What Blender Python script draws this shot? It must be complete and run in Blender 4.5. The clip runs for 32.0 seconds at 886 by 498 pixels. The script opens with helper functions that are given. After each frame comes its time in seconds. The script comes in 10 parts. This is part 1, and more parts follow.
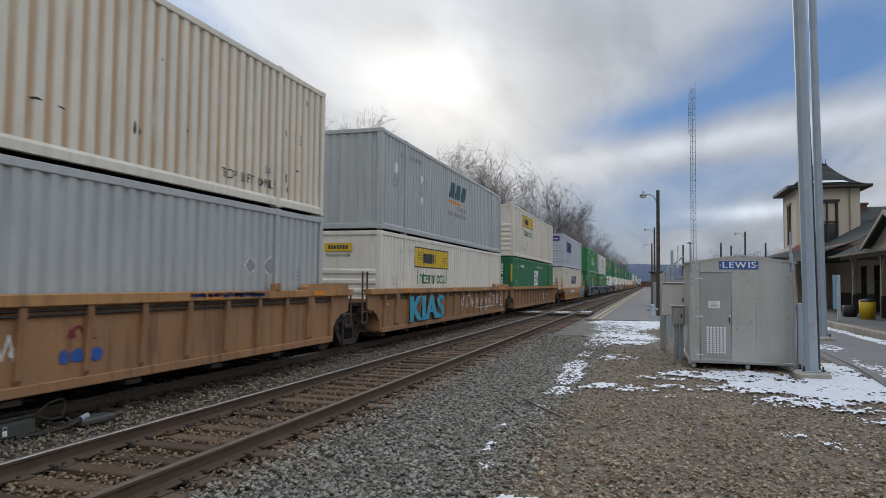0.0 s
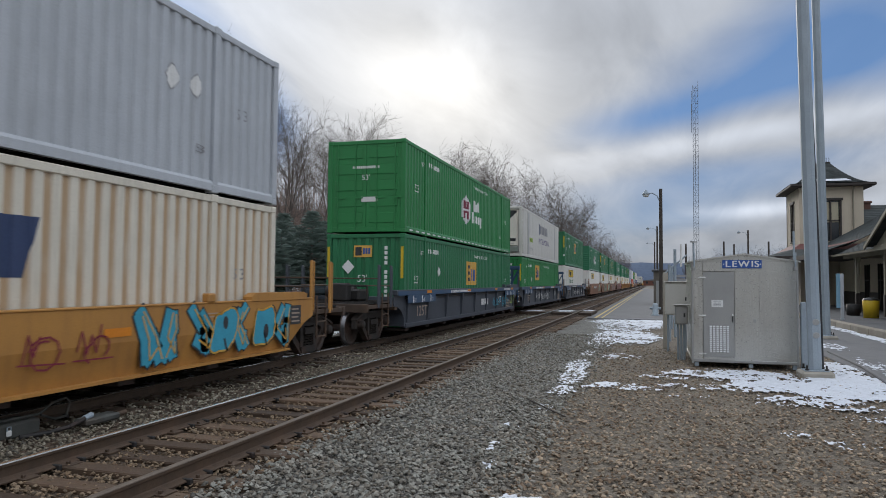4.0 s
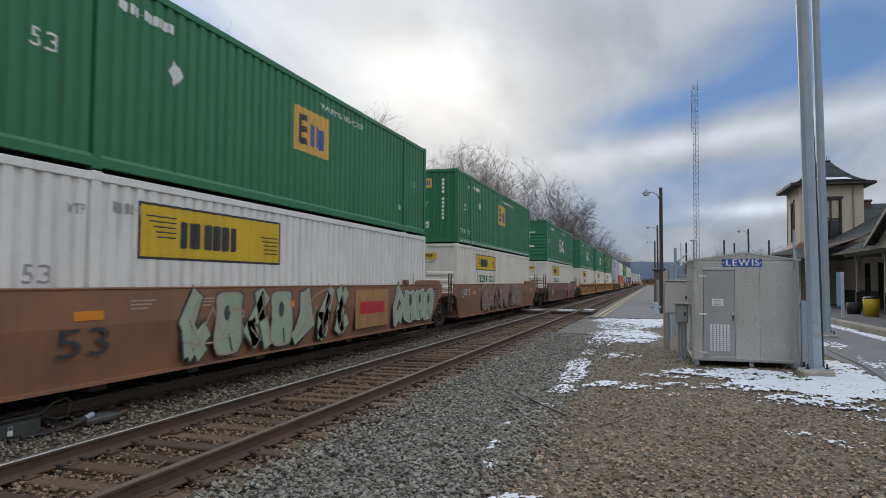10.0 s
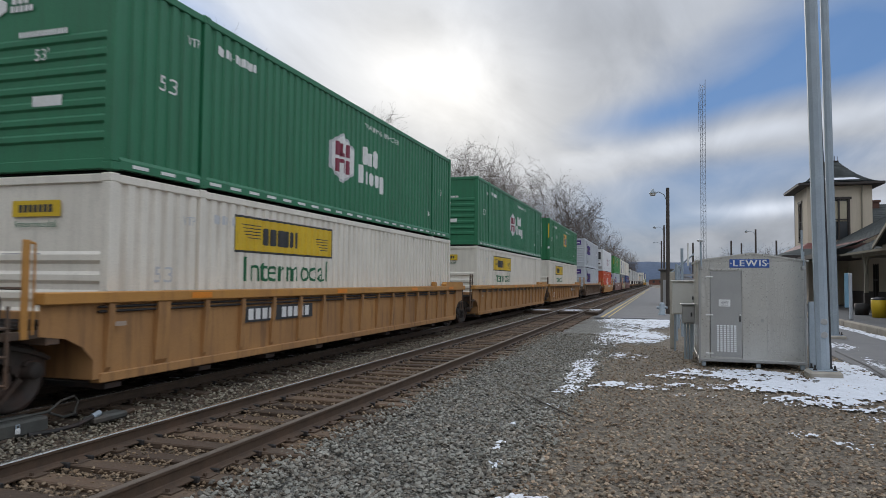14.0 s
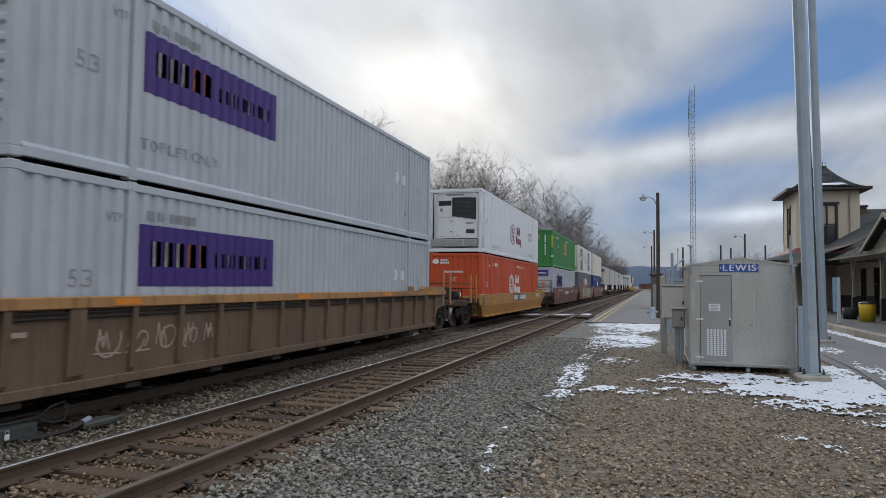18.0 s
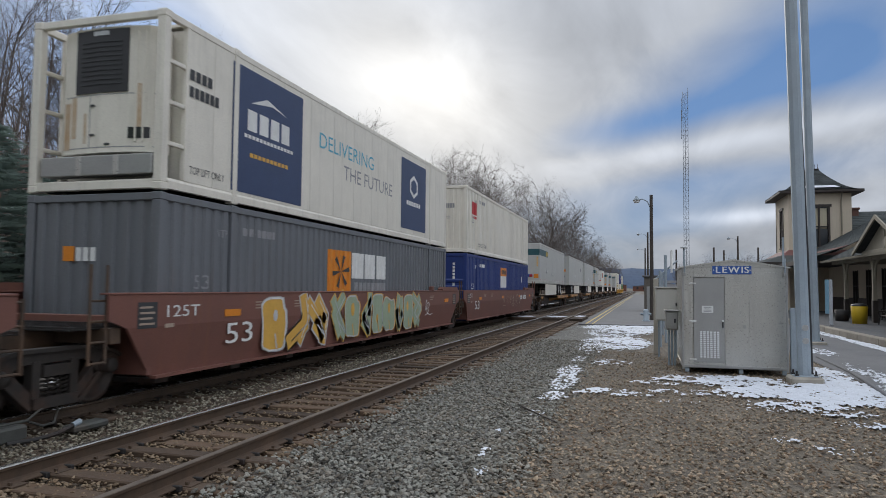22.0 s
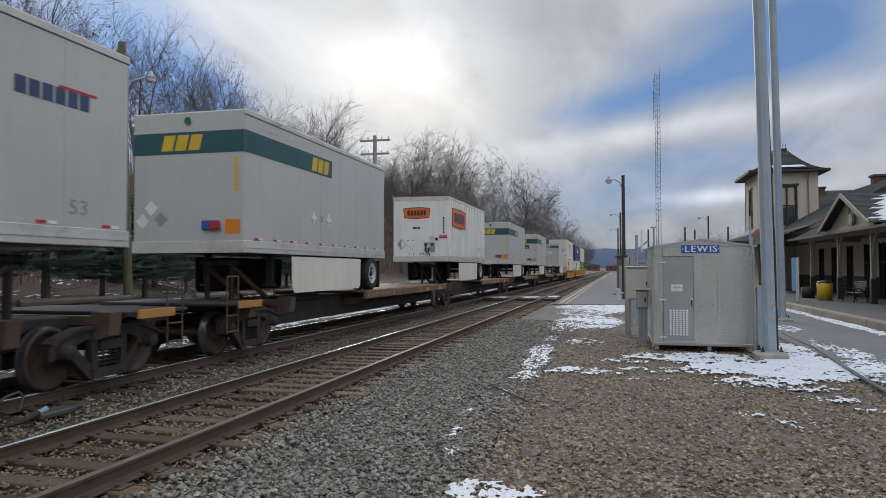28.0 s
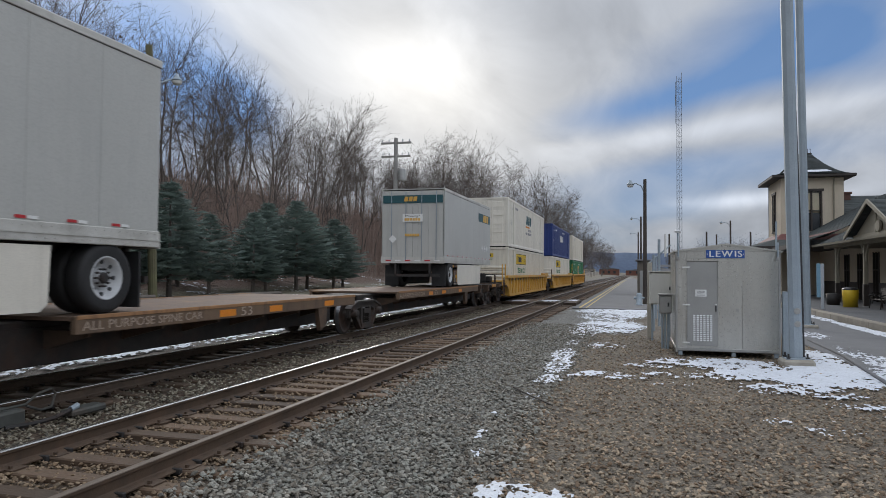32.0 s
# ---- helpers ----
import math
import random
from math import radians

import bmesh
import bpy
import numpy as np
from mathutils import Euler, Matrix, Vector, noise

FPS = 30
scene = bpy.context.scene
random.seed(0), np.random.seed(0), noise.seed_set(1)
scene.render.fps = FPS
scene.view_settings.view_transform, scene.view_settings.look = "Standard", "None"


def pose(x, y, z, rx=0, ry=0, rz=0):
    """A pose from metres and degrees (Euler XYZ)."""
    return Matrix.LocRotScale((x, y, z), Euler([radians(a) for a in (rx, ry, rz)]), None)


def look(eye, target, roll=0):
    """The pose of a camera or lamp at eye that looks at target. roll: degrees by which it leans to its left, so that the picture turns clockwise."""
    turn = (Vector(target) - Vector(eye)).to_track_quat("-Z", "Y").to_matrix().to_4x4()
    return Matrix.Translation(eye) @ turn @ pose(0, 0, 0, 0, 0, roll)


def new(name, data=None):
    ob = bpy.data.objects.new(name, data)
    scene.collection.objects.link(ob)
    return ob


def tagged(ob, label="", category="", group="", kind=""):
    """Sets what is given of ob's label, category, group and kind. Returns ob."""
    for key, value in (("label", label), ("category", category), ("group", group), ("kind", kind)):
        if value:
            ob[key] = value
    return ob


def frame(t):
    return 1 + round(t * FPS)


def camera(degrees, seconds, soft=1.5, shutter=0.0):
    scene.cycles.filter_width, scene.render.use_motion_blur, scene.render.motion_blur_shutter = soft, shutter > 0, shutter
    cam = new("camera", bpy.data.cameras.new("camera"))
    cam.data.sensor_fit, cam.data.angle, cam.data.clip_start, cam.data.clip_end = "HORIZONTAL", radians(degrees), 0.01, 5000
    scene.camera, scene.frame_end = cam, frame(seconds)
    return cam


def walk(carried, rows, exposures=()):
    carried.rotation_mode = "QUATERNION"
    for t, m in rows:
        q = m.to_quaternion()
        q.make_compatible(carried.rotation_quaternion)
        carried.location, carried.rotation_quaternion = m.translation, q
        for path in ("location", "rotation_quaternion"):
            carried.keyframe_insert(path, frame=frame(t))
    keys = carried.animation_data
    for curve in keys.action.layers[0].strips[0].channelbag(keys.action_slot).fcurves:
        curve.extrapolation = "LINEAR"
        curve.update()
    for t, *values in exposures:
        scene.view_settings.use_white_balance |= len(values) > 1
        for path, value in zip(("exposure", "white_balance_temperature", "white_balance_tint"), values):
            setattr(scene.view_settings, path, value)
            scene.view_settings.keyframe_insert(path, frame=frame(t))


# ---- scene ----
# camera: hand-held beside the track, almost on one spot
cam = camera(64.88, 32.0, soft=0.6, shutter=0.10)
PATH = [
    (0, pose(0.004, 0.004, 1.684, 92.750, -0.552, 16.537)),
    (0.5, pose(-0.002, 0.001, 1.687, 92.744, -0.542, 16.517)),
    (1, pose(-0.003, 0.004, 1.685, 92.742, -0.592, 16.519)),
    (1.5, pose(0.001, 0.017, 1.691, 92.762, -0.575, 16.607)),
    (2, pose(0.006, 0.002, 1.694, 92.753, -0.539, 16.673)),
    (2.5, pose(0.001, -0.004, 1.689, 92.726, -0.457, 16.699)),
    (3, pose(0.008, -0.012, 1.691, 92.716, -0.474, 16.732)),
    (3.5, pose(0.002, -0.002, 1.693, 92.652, -0.526, 16.751)),
    (5.5, pose(-0.003, 0.002, 1.689, 92.657, -0.459, 16.702)),
    (6, pose(0.002, 0.001, 1.693, 92.708, -0.501, 16.733)),
    (6.5, pose(0.004, -0.018, 1.695, 92.719, -0.374, 16.762)),
    (7, pose(0.004, -0.003, 1.692, 92.763, -0.574, 16.768)),
    (7.5, pose(-0.001, -0.016, 1.697, 92.674, -0.609, 16.774)),
    (8, pose(0.003, -0.004, 1.692, 92.647, -0.641, 16.764)),
    (8.5, pose(0.007, 0.003, 1.682, 92.619, -0.562, 16.785)),
    (9, pose(-0.002, -0.002, 1.687, 92.591, -0.460, 16.769)),
    (9.5, pose(0.003, 0.004, 1.688, 92.591, -0.416, 16.796)),
    (10, pose(-0.000, -0.003, 1.689, 92.606, -0.383, 16.770)),
    (10.5, pose(-0.004, -0.003, 1.693, 92.568, -0.463, 16.746)),
    (11, pose(0.006, 0.009, 1.692, 92.559, -0.529, 16.833)),
    (11.5, pose(0.001, 0.012, 1.694, 92.550, -0.527, 16.876)),
    (12, pose(0.007, 0.019, 1.687, 92.574, -0.638, 17.075)),
    (12.5, pose(0.001, 0.008, 1.687, 92.569, -0.544, 17.082)),
    (13, pose(-0.002, 0.001, 1.690, 92.625, -0.538, 17.129)),
    (13.5, pose(-0.004, -0.036, 1.697, 92.603, -0.529, 17.133)),
    (14, pose(-0.002, 0.001, 1.694, 92.563, -0.566, 17.258)),
    (14.5, pose(0.001, -0.015, 1.695, 92.627, -0.466, 17.245)),
    (16.5, pose(-0.006, -0.022, 1.695, 92.836, -0.535, 16.728)),
    (17, pose(-0.005, -0.014, 1.690, 92.903, -0.436, 16.664)),
    (17.5, pose(-0.001, -0.015, 1.687, 92.955, -0.460, 16.619)),
    (18, pose(-0.008, -0.024, 1.694, 92.947, -0.538, 16.517)),
    (18.5, pose(-0.002, -0.029, 1.694, 92.992, -0.468, 16.512)),
    (19, pose(-0.000, -0.000, 1.691, 92.995, -0.459, 16.498)),
    (19.5, pose(-0.003, -0.051, 1.701, 92.992, -0.340, 16.392)),
    (20, pose(-0.010, -0.036, 1.695, 93.043, -0.295, 16.280)),
    (20.5, pose(-0.016, -0.020, 1.694, 93.045, -0.412, 16.186)),
    (21, pose(-0.009, -0.035, 1.696, 93.066, -0.411, 16.047)),
    (21.5, pose(-0.005, -0.024, 1.692, 93.069, -0.526, 15.998)),
    (22, pose(-0.005, 0.002, 1.693, 93.119, -0.546, 16.025)),
    (22.5, pose(0.004, 0.001, 1.692, 93.211, -0.429, 16.089)),
    (23, pose(-0.000, 0.003, 1.693, 93.249, -0.289, 16.120)),
    (23.5, pose(0.006, -0.022, 1.694, 93.174, -0.144, 16.159)),
    (24, pose(-0.015, -0.047, 1.691, 92.925, -0.107, 15.891)),
    (24.5, pose(-0.004, -0.038, 1.690, 92.868, -0.102, 15.546)),
    (25, pose(-0.021, -0.027, 1.687, 92.858, -0.150, 15.103)),
    (25.5, pose(-0.008, -0.030, 1.693, 92.829, -0.163, 14.948)),
    (27.5, pose(0.044, 0.000, 1.694, 91.950, 0.007, 14.105)),
    (28, pose(0.052, 0.024, 1.689, 91.638, 0.080, 13.992)),
    (28.5, pose(0.020, -0.009, 1.688, 91.708, 0.086, 13.700)),
    (29, pose(0.012, 0.020, 1.690, 91.926, -0.035, 13.723)),
    (29.5, pose(-0.034, 0.006, 1.693, 91.905, -0.199, 13.819)),
    (30, pose(-0.031, -0.006, 1.688, 91.916, -0.607, 14.285)),
    (30.5, pose(-0.037, 0.006, 1.688, 91.883, -0.637, 14.981)),
    (31, pose(-0.042, -0.016, 1.689, 91.830, -0.381, 15.227)),
    (31.5, pose(-0.038, -0.034, 1.691, 91.831, -0.386, 15.373)),
    (32, pose(-0.032, -0.035, 1.688, 91.852, -0.466, 15.494)),
]
walk(cam, PATH)


# ---- layout, metres: x right of the camera, y along the track, z above the rail heads ----
SPEED = 16.19          # metres a second, towards -y
NEAR_X, TRAIN_X = -4.94, -8.44   # track centre lines
GROUND = -0.2
BOX_L, BOX_W, BOX_H = 16.154, 2.59, 2.86
Z_LOW, Z_UP = 0.27, 3.165


# ---- daylight: a broken winter overcast, the sun low behind it ----
SUN_AZ, SUN_EL = radians(-15.4), radians(18)


def build_world():
    w = bpy.data.worlds.new("sky")
    scene.world = w
    w.use_nodes = True
    nt = w.node_tree
    nt.nodes.clear()
    L = nt.links.new

    def val(v, sock):
        if isinstance(v, (int, float)):
            sock.default_value = v
        else:
            L(v, sock)

    def mth(op, a, b=0.0, clamp=False):
        n = nt.nodes.new("ShaderNodeMath")
        n.operation, n.use_clamp = op, clamp
        val(a, n.inputs[0])
        val(b, n.inputs[1])
        return n.outputs[0]

    def bump(az, el, a0, e0, sa, se, tilt=0.0):
        da = mth("SUBTRACT", az, a0)
        de = mth("SUBTRACT", mth("SUBTRACT", el, e0), mth("MULTIPLY", da, tilt))
        q = mth("ADD", mth("POWER", mth("ABSOLUTE", mth("DIVIDE", da, sa)), 2.0), mth("POWER", mth("ABSOLUTE", mth("DIVIDE", de, se)), 2.0))
        return mth("EXPONENT", mth("MULTIPLY", q, -1.0))

    def mix(fac, a, b):
        n = nt.nodes.new("ShaderNodeMix")
        n.data_type = "RGBA"
        val(fac, n.inputs["Factor"])
        for v, s in ((a, n.inputs[6]), (b, n.inputs[7])):
            if isinstance(v, tuple):
                s.default_value = (*v, 1)
            else:
                L(v, s)
        return n.outputs[2]

    tc = nt.nodes.new("ShaderNodeTexCoord")
    sep = nt.nodes.new("ShaderNodeSeparateXYZ")
    L(tc.outputs["Generated"], sep.inputs[0])
    x, y, z = sep.outputs
    up = mth("MAXIMUM", z, 0.0)
    az = mth("MULTIPLY", mth("ARCTAN2", x, y), 57.29578)
    el = mth("MULTIPLY", mth("ARCSINE", z), 57.29578)
    # cloud sheet seen in perspective
    den = mth("ADD", up, 0.16)
    comb = nt.nodes.new("ShaderNodeCombineXYZ")
    L(mth("DIVIDE", x, den), comb.inputs[0])
    L(mth("DIVIDE", y, den), comb.inputs[1])

    def noise_at(scale, detail, rough, warp, sx, sy, rot):
        mp = nt.nodes.new("ShaderNodeMapping")
        mp.inputs["Scale"].default_value = (sx, sy, 1)
        mp.inputs["Rotation"].default_value = (0, 0, rot)
        L(comb.outputs[0], mp.inputs[0])
        n = nt.nodes.new("ShaderNodeTexNoise")
        n.inputs["Scale"].default_value = scale
        n.inputs["Detail"].default_value = detail
        n.inputs["Roughness"].default_value = rough
        n.inputs["Distortion"].default_value = warp
        L(mp.outputs[0], n.inputs["Vector"])
        return n.outputs["Fac"]

    big = noise_at(0.9, 4, 0.5, 0.3, 1.0, 0.45, 0.25)
    fine = noise_at(3.2, 6, 0.55, 0.5, 1.0, 0.35, 0.3)
    soft = mth("ADD", mth("MULTIPLY", mth("SUBTRACT", big, 0.5), 0.7), mth("MULTIPLY", mth("SUBTRACT", fine, 0.5), 0.6))
    # openings in the cloud: azimuth, elevation, widths, slant, depth
    gap = mth("MULTIPLY", bump(az, el, -45, 13, 10.5, 11.0, -0.3), 0.72)
    for a0, e0, sa, se, tilt, k in ((-33, 12.3, 4.5, 3.2, -0.3, 0.55), (-37, 16.5, 6.0, 5.0, -0.35, 0.58), (-31.5, 13.0, 2.6, 2.2, -0.3, 0.5), (3.0, 6.3, 10.0, 1.1, 0.10, 0.40), (14.5, 16.0, 6.5, 3.0, -0.15, 0.85), (0.0, 12.9, 6.5, 1.6, 0.16, 0.78), (8.5, 14.8, 5.0, 1.8, 0.2, 0.6), (5.0, 8.3, 12.0, 1.5, 0.10, 0.66),
                                    (5, 16.5, 7.0, 3.0, 0.2, 0.45), (17, 21, 8, 4.0, 0.0, 0.75), (1, 4.6, 8, 1.1, 0.05, 0.42), (-6, 2.6, 8, 0.9, 0.0, 0.35), (12, 2.2, 8, 0.8, 0.0, 0.35), (62, 25, 18, 9, 0.0, 0.8)):
        gap = mth("ADD", gap, mth("MULTIPLY", bump(az, el, a0, e0, sa, se, tilt), k))
    blue = mth("MULTIPLY", mth("SUBTRACT", mth("SUBTRACT", gap, mth("MULTIPLY", soft, 0.8)), 0.14), 1.15, True)
    sky = nt.nodes.new("ShaderNodeTexSky")
    sky.sky_type = "NISHITA"
    sky.sun_disc = False
    sky.sun_elevation, sky.sun_rotation = SUN_EL, SUN_AZ
    sky.air_density, sky.dust_density, sky.ozone_density = 1.0, 0.2, 3.0
    skyc = nt.nodes.new("ShaderNodeMix")
    skyc.data_type, skyc.blend_type = "RGBA", "MULTIPLY"
    skyc.inputs["Factor"].default_value = 1.0
    L(sky.outputs[0], skyc.inputs[6])
    skyc.inputs[7].default_value = (0.055, 0.070, 0.092, 1)
    clear = mix(0.72, skyc.outputs[2], (0.085, 0.22, 0.49))
    # cloud brightness: brighter towards the zenith, brightest round the hidden sun
    high = mth("MAXIMUM", mth("SUBTRACT", up, 0.35), 0.0)
    rise = mth("ADD", mth("ADD", 0.88, mth("MULTIPLY", up, 0.9)), mth("MULTIPLY", high, 2.7))
    # clouds away from the sun are lit from the front
    rise = mth("ADD", rise, mth("MULTIPLY", mth("MAXIMUM", mth("SUBTRACT", mth("SUBTRACT", x, mth("MULTIPLY", y, 0.3)), 0.2), 0.0), 1.1))
    glow = bump(az, el, -17.5, 15.0, 13.0, 9.0, -0.25)
    core = bump(az, el, -15.6, 17.0, 6.5, 4.0, 0.0)
    low = mth("ADD", mth("MULTIPLY", bump(az, el, 20.0, 8.5, 6.5, 3.2, 0.0), 0.6), mth("ADD", mth("MULTIPLY", bump(az, el, 8.5, 5.6, 6.0, 0.6, 0.05), 1.5), mth("MULTIPLY", bump(az, el, 4.6, 11.0, 13.0, 0.9, 0.12), 0.9)))
    shade = mth("ADD", mth("MULTIPLY", mth("SUBTRACT", big, 0.5), 0.9), mth("MULTIPLY", mth("SUBTRACT", fine, 0.5), 0.8))
    bright = mth("ADD", mth("MULTIPLY", 0.43, rise), mth("ADD", mth("MULTIPLY", glow, 0.36), mth("ADD", mth("MULTIPLY", core, 0.12), mth("MULTIPLY", low, 0.24))))
    bright = mth("MULTIPLY", bright, mth("ADD", 1.0, mth("MULTIPLY", shade, 0.95)))
    tint = mix(mth("MULTIPLY", glow, 0.95, True), (0.90, 0.965, 1.08), (1.02, 1.0, 0.965))
    cloud = nt.nodes.new("ShaderNodeVectorMath")
    cloud.operation = "SCALE"
    L(tint, cloud.inputs[0])
    L(bright, cloud.inputs["Scale"])
    col = mix(mth("MULTIPLY", blue, 0.86), cloud.outputs[0], clear)
    lit = nt.nodes.new("ShaderNodeVectorMath")
    lit.operation = "SCALE"
    L(col, lit.inputs[0])
    L(mth("ADD", 1.0, mth("MULTIPLY", bump(az, el, -41, 17, 9.5, 10.0), 0.5)), lit.inputs["Scale"])
    bg = nt.nodes.new("ShaderNodeBackground")
    L(lit.outputs[0], bg.inputs["Color"])
    bg.inputs["Strength"].default_value = 1.0
    out = nt.nodes.new("ShaderNodeOutputWorld")
    L(bg.outputs[0], out.inputs[0])


build_world()
sun = new("sun", bpy.data.lights.new("sun", "SUN"))
sun.data.energy, sun.data.angle, sun.data.color = 0.9, radians(14), (1.0, 0.95, 0.88)
sun.matrix_world = look((0, 0, 0), (-math.sin(SUN_AZ) * math.cos(SUN_EL), -math.cos(SUN_AZ) * math.cos(SUN_EL), -math.sin(SUN_EL)))
scene.view_settings.exposure = 0.0


# ---- materials ----
def surf(name, c1, c2=None, rough=0.6, metal=0.0, scale=6.0, grain=60.0, bump=0.15, stain=None, stain_amt=0.0, streak=False, vary=0.0, dist=0.01, spec=0.5, coat=0.0):
    """A surface with two scales of colour change, optional stains or run-down streaks, and a fine relief."""
    m = bpy.data.materials.new(name)
    m.use_nodes = True
    nt = m.node_tree
    b = nt.nodes["Principled BSDF"]
    L = nt.links.new
    tc = nt.nodes.new("ShaderNodeTexCoord")

    def noi(sc, det, rough_, sx=1.0, sy=1.0, sz=1.0):
        n = nt.nodes.new("ShaderNodeTexNoise")
        n.inputs["Scale"].default_value, n.inputs["Detail"].default_value, n.inputs["Roughness"].default_value = sc, det, rough_
        if (sx, sy, sz) != (1.0, 1.0, 1.0):
            mp = nt.nodes.new("ShaderNodeMapping")
            mp.inputs["Scale"].default_value = (sx, sy, sz)
            L(tc.outputs["Object"], mp.inputs[0])
            L(mp.outputs[0], n.inputs["Vector"])
        else:
            L(tc.outputs["Object"], n.inputs["Vector"])
        return n.outputs["Fac"]

    def mixc(fac, a, bb):
        n = nt.nodes.new("ShaderNodeMix")
        n.data_type = "RGBA"
        L(fac, n.inputs["Factor"])
        for v, s in ((a, n.inputs[6]), (bb, n.inputs[7])):
            if isinstance(v, tuple):
                s.default_value = (*v, 1)
            else:
                L(v, s)
        return n.outputs[2]

    def ramp(fac, lo, hi):
        n = nt.nodes.new("ShaderNodeMapRange")
        L(fac, n.inputs["Value"])
        n.inputs["From Min"].default_value, n.inputs["From Max"].default_value = lo, hi
        return n.outputs["Result"]

    c2 = c2 or tuple(v * 0.8 for v in c1)
    col = mixc(ramp(noi(scale, 5, 0.6), 0.3, 0.7), c1, c2)
    fine = noi(grain, 3, 0.6)
    col = mixc(ramp(fine, 0.45, 0.9), col, tuple(v * 0.72 for v in c1))
    if stain:
        if streak:
            f = noi(2.2, 6, 0.65, 2.5, 2.5, 0.22)
        else:
            f = noi(1.3, 6, 0.7)
        n = nt.nodes.new("ShaderNodeMath")
        n.operation = "MULTIPLY"
        L(ramp(f, 0.5, 0.78), n.inputs[0])
        n.inputs[1].default_value = stain_amt
        col = mixc(n.outputs[0], col, stain)
    if vary:
        oi = nt.nodes.new("ShaderNodeObjectInfo")
        hsv = nt.nodes.new("ShaderNodeHueSaturation")
        mr = nt.nodes.new("ShaderNodeMapRange")
        L(oi.outputs["Random"], mr.inputs["Value"])
        mr.inputs["To Min"].default_value, mr.inputs["To Max"].default_value = 1 - vary, 1 + vary
        L(mr.outputs["Result"], hsv.inputs["Value"])
        L(col, hsv.inputs["Color"])
        col = hsv.outputs["Color"]
    L(col, b.inputs["Base Color"])
    b.inputs["Metallic"].default_value = metal
    b.inputs["Specular IOR Level"].default_value = spec
    rr = nt.nodes.new("ShaderNodeMapRange")
    L(fine, rr.inputs["Value"])
    rr.inputs["To Min"].default_value, rr.inputs["To Max"].default_value = max(0.05, rough - 0.12), min(1, rough + 0.12)
    L(rr.outputs["Result"], b.inputs["Roughness"])
    if bump:
        bp = nt.nodes.new("ShaderNodeBump")
        bp.inputs["Strength"].default_value, bp.inputs["Distance"].default_value = bump, dist
        L(fine, bp.inputs["Height"])
        L(bp.outputs["Normal"], b.inputs["Normal"])
    return m


DIRT, RUST = (0.10, 0.075, 0.05), (0.16, 0.06, 0.025)


def paint(name, c, dirt=DIRT, amt=0.45, rough=0.5, vary=0.0):
    return surf(name, c, tuple(v * 0.86 for v in c), rough, 0.0, 1.2, 45, 0.06, dirt, amt, True, vary)


def valley_grime_shade(m, colour, amount, pitch=0.275):
    """Tan grime plus painted shade in a corrugated sheet's valleys, broken up by noise."""
    nt = m.node_tree
    L = nt.links.new
    b = nt.nodes["Principled BSDF"]
    base = b.inputs["Base Color"].links[0].from_socket
    tc = nt.nodes.new("ShaderNodeTexCoord")
    sep = nt.nodes.new("ShaderNodeSeparateXYZ")
    L(tc.outputs["Object"], sep.inputs[0])

    def mth(op, a, c):
        n = nt.nodes.new("ShaderNodeMath")
        n.operation = op
        for v, s in ((a, n.inputs[0]), (c, n.inputs[1])):
            if isinstance(v, (int, float)):
                s.default_value = v
            else:
                L(v, s)
        return n.outputs[0]

    def rng(v, lo, hi, to0=0.0, to1=1.0):
        n = nt.nodes.new("ShaderNodeMapRange")
        n.interpolation_type = "SMOOTHSTEP"
        L(v, n.inputs["Value"])
        n.inputs["From Min"].default_value, n.inputs["From Max"].default_value = lo, hi
        n.inputs["To Min"].default_value, n.inputs["To Max"].default_value = to0, to1
        return n.outputs["Result"]

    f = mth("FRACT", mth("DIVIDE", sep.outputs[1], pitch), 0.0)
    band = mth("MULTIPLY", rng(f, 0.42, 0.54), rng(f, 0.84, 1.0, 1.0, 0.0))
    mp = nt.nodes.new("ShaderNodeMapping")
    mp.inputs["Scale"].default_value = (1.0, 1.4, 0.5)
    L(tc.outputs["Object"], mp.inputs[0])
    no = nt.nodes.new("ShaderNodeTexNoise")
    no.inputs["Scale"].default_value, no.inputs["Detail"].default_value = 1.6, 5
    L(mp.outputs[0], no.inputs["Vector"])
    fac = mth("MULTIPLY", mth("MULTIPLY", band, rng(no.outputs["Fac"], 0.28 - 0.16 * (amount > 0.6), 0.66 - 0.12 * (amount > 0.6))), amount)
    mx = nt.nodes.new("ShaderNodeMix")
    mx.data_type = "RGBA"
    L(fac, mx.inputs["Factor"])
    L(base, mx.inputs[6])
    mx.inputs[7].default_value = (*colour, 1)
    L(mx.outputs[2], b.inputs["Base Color"])


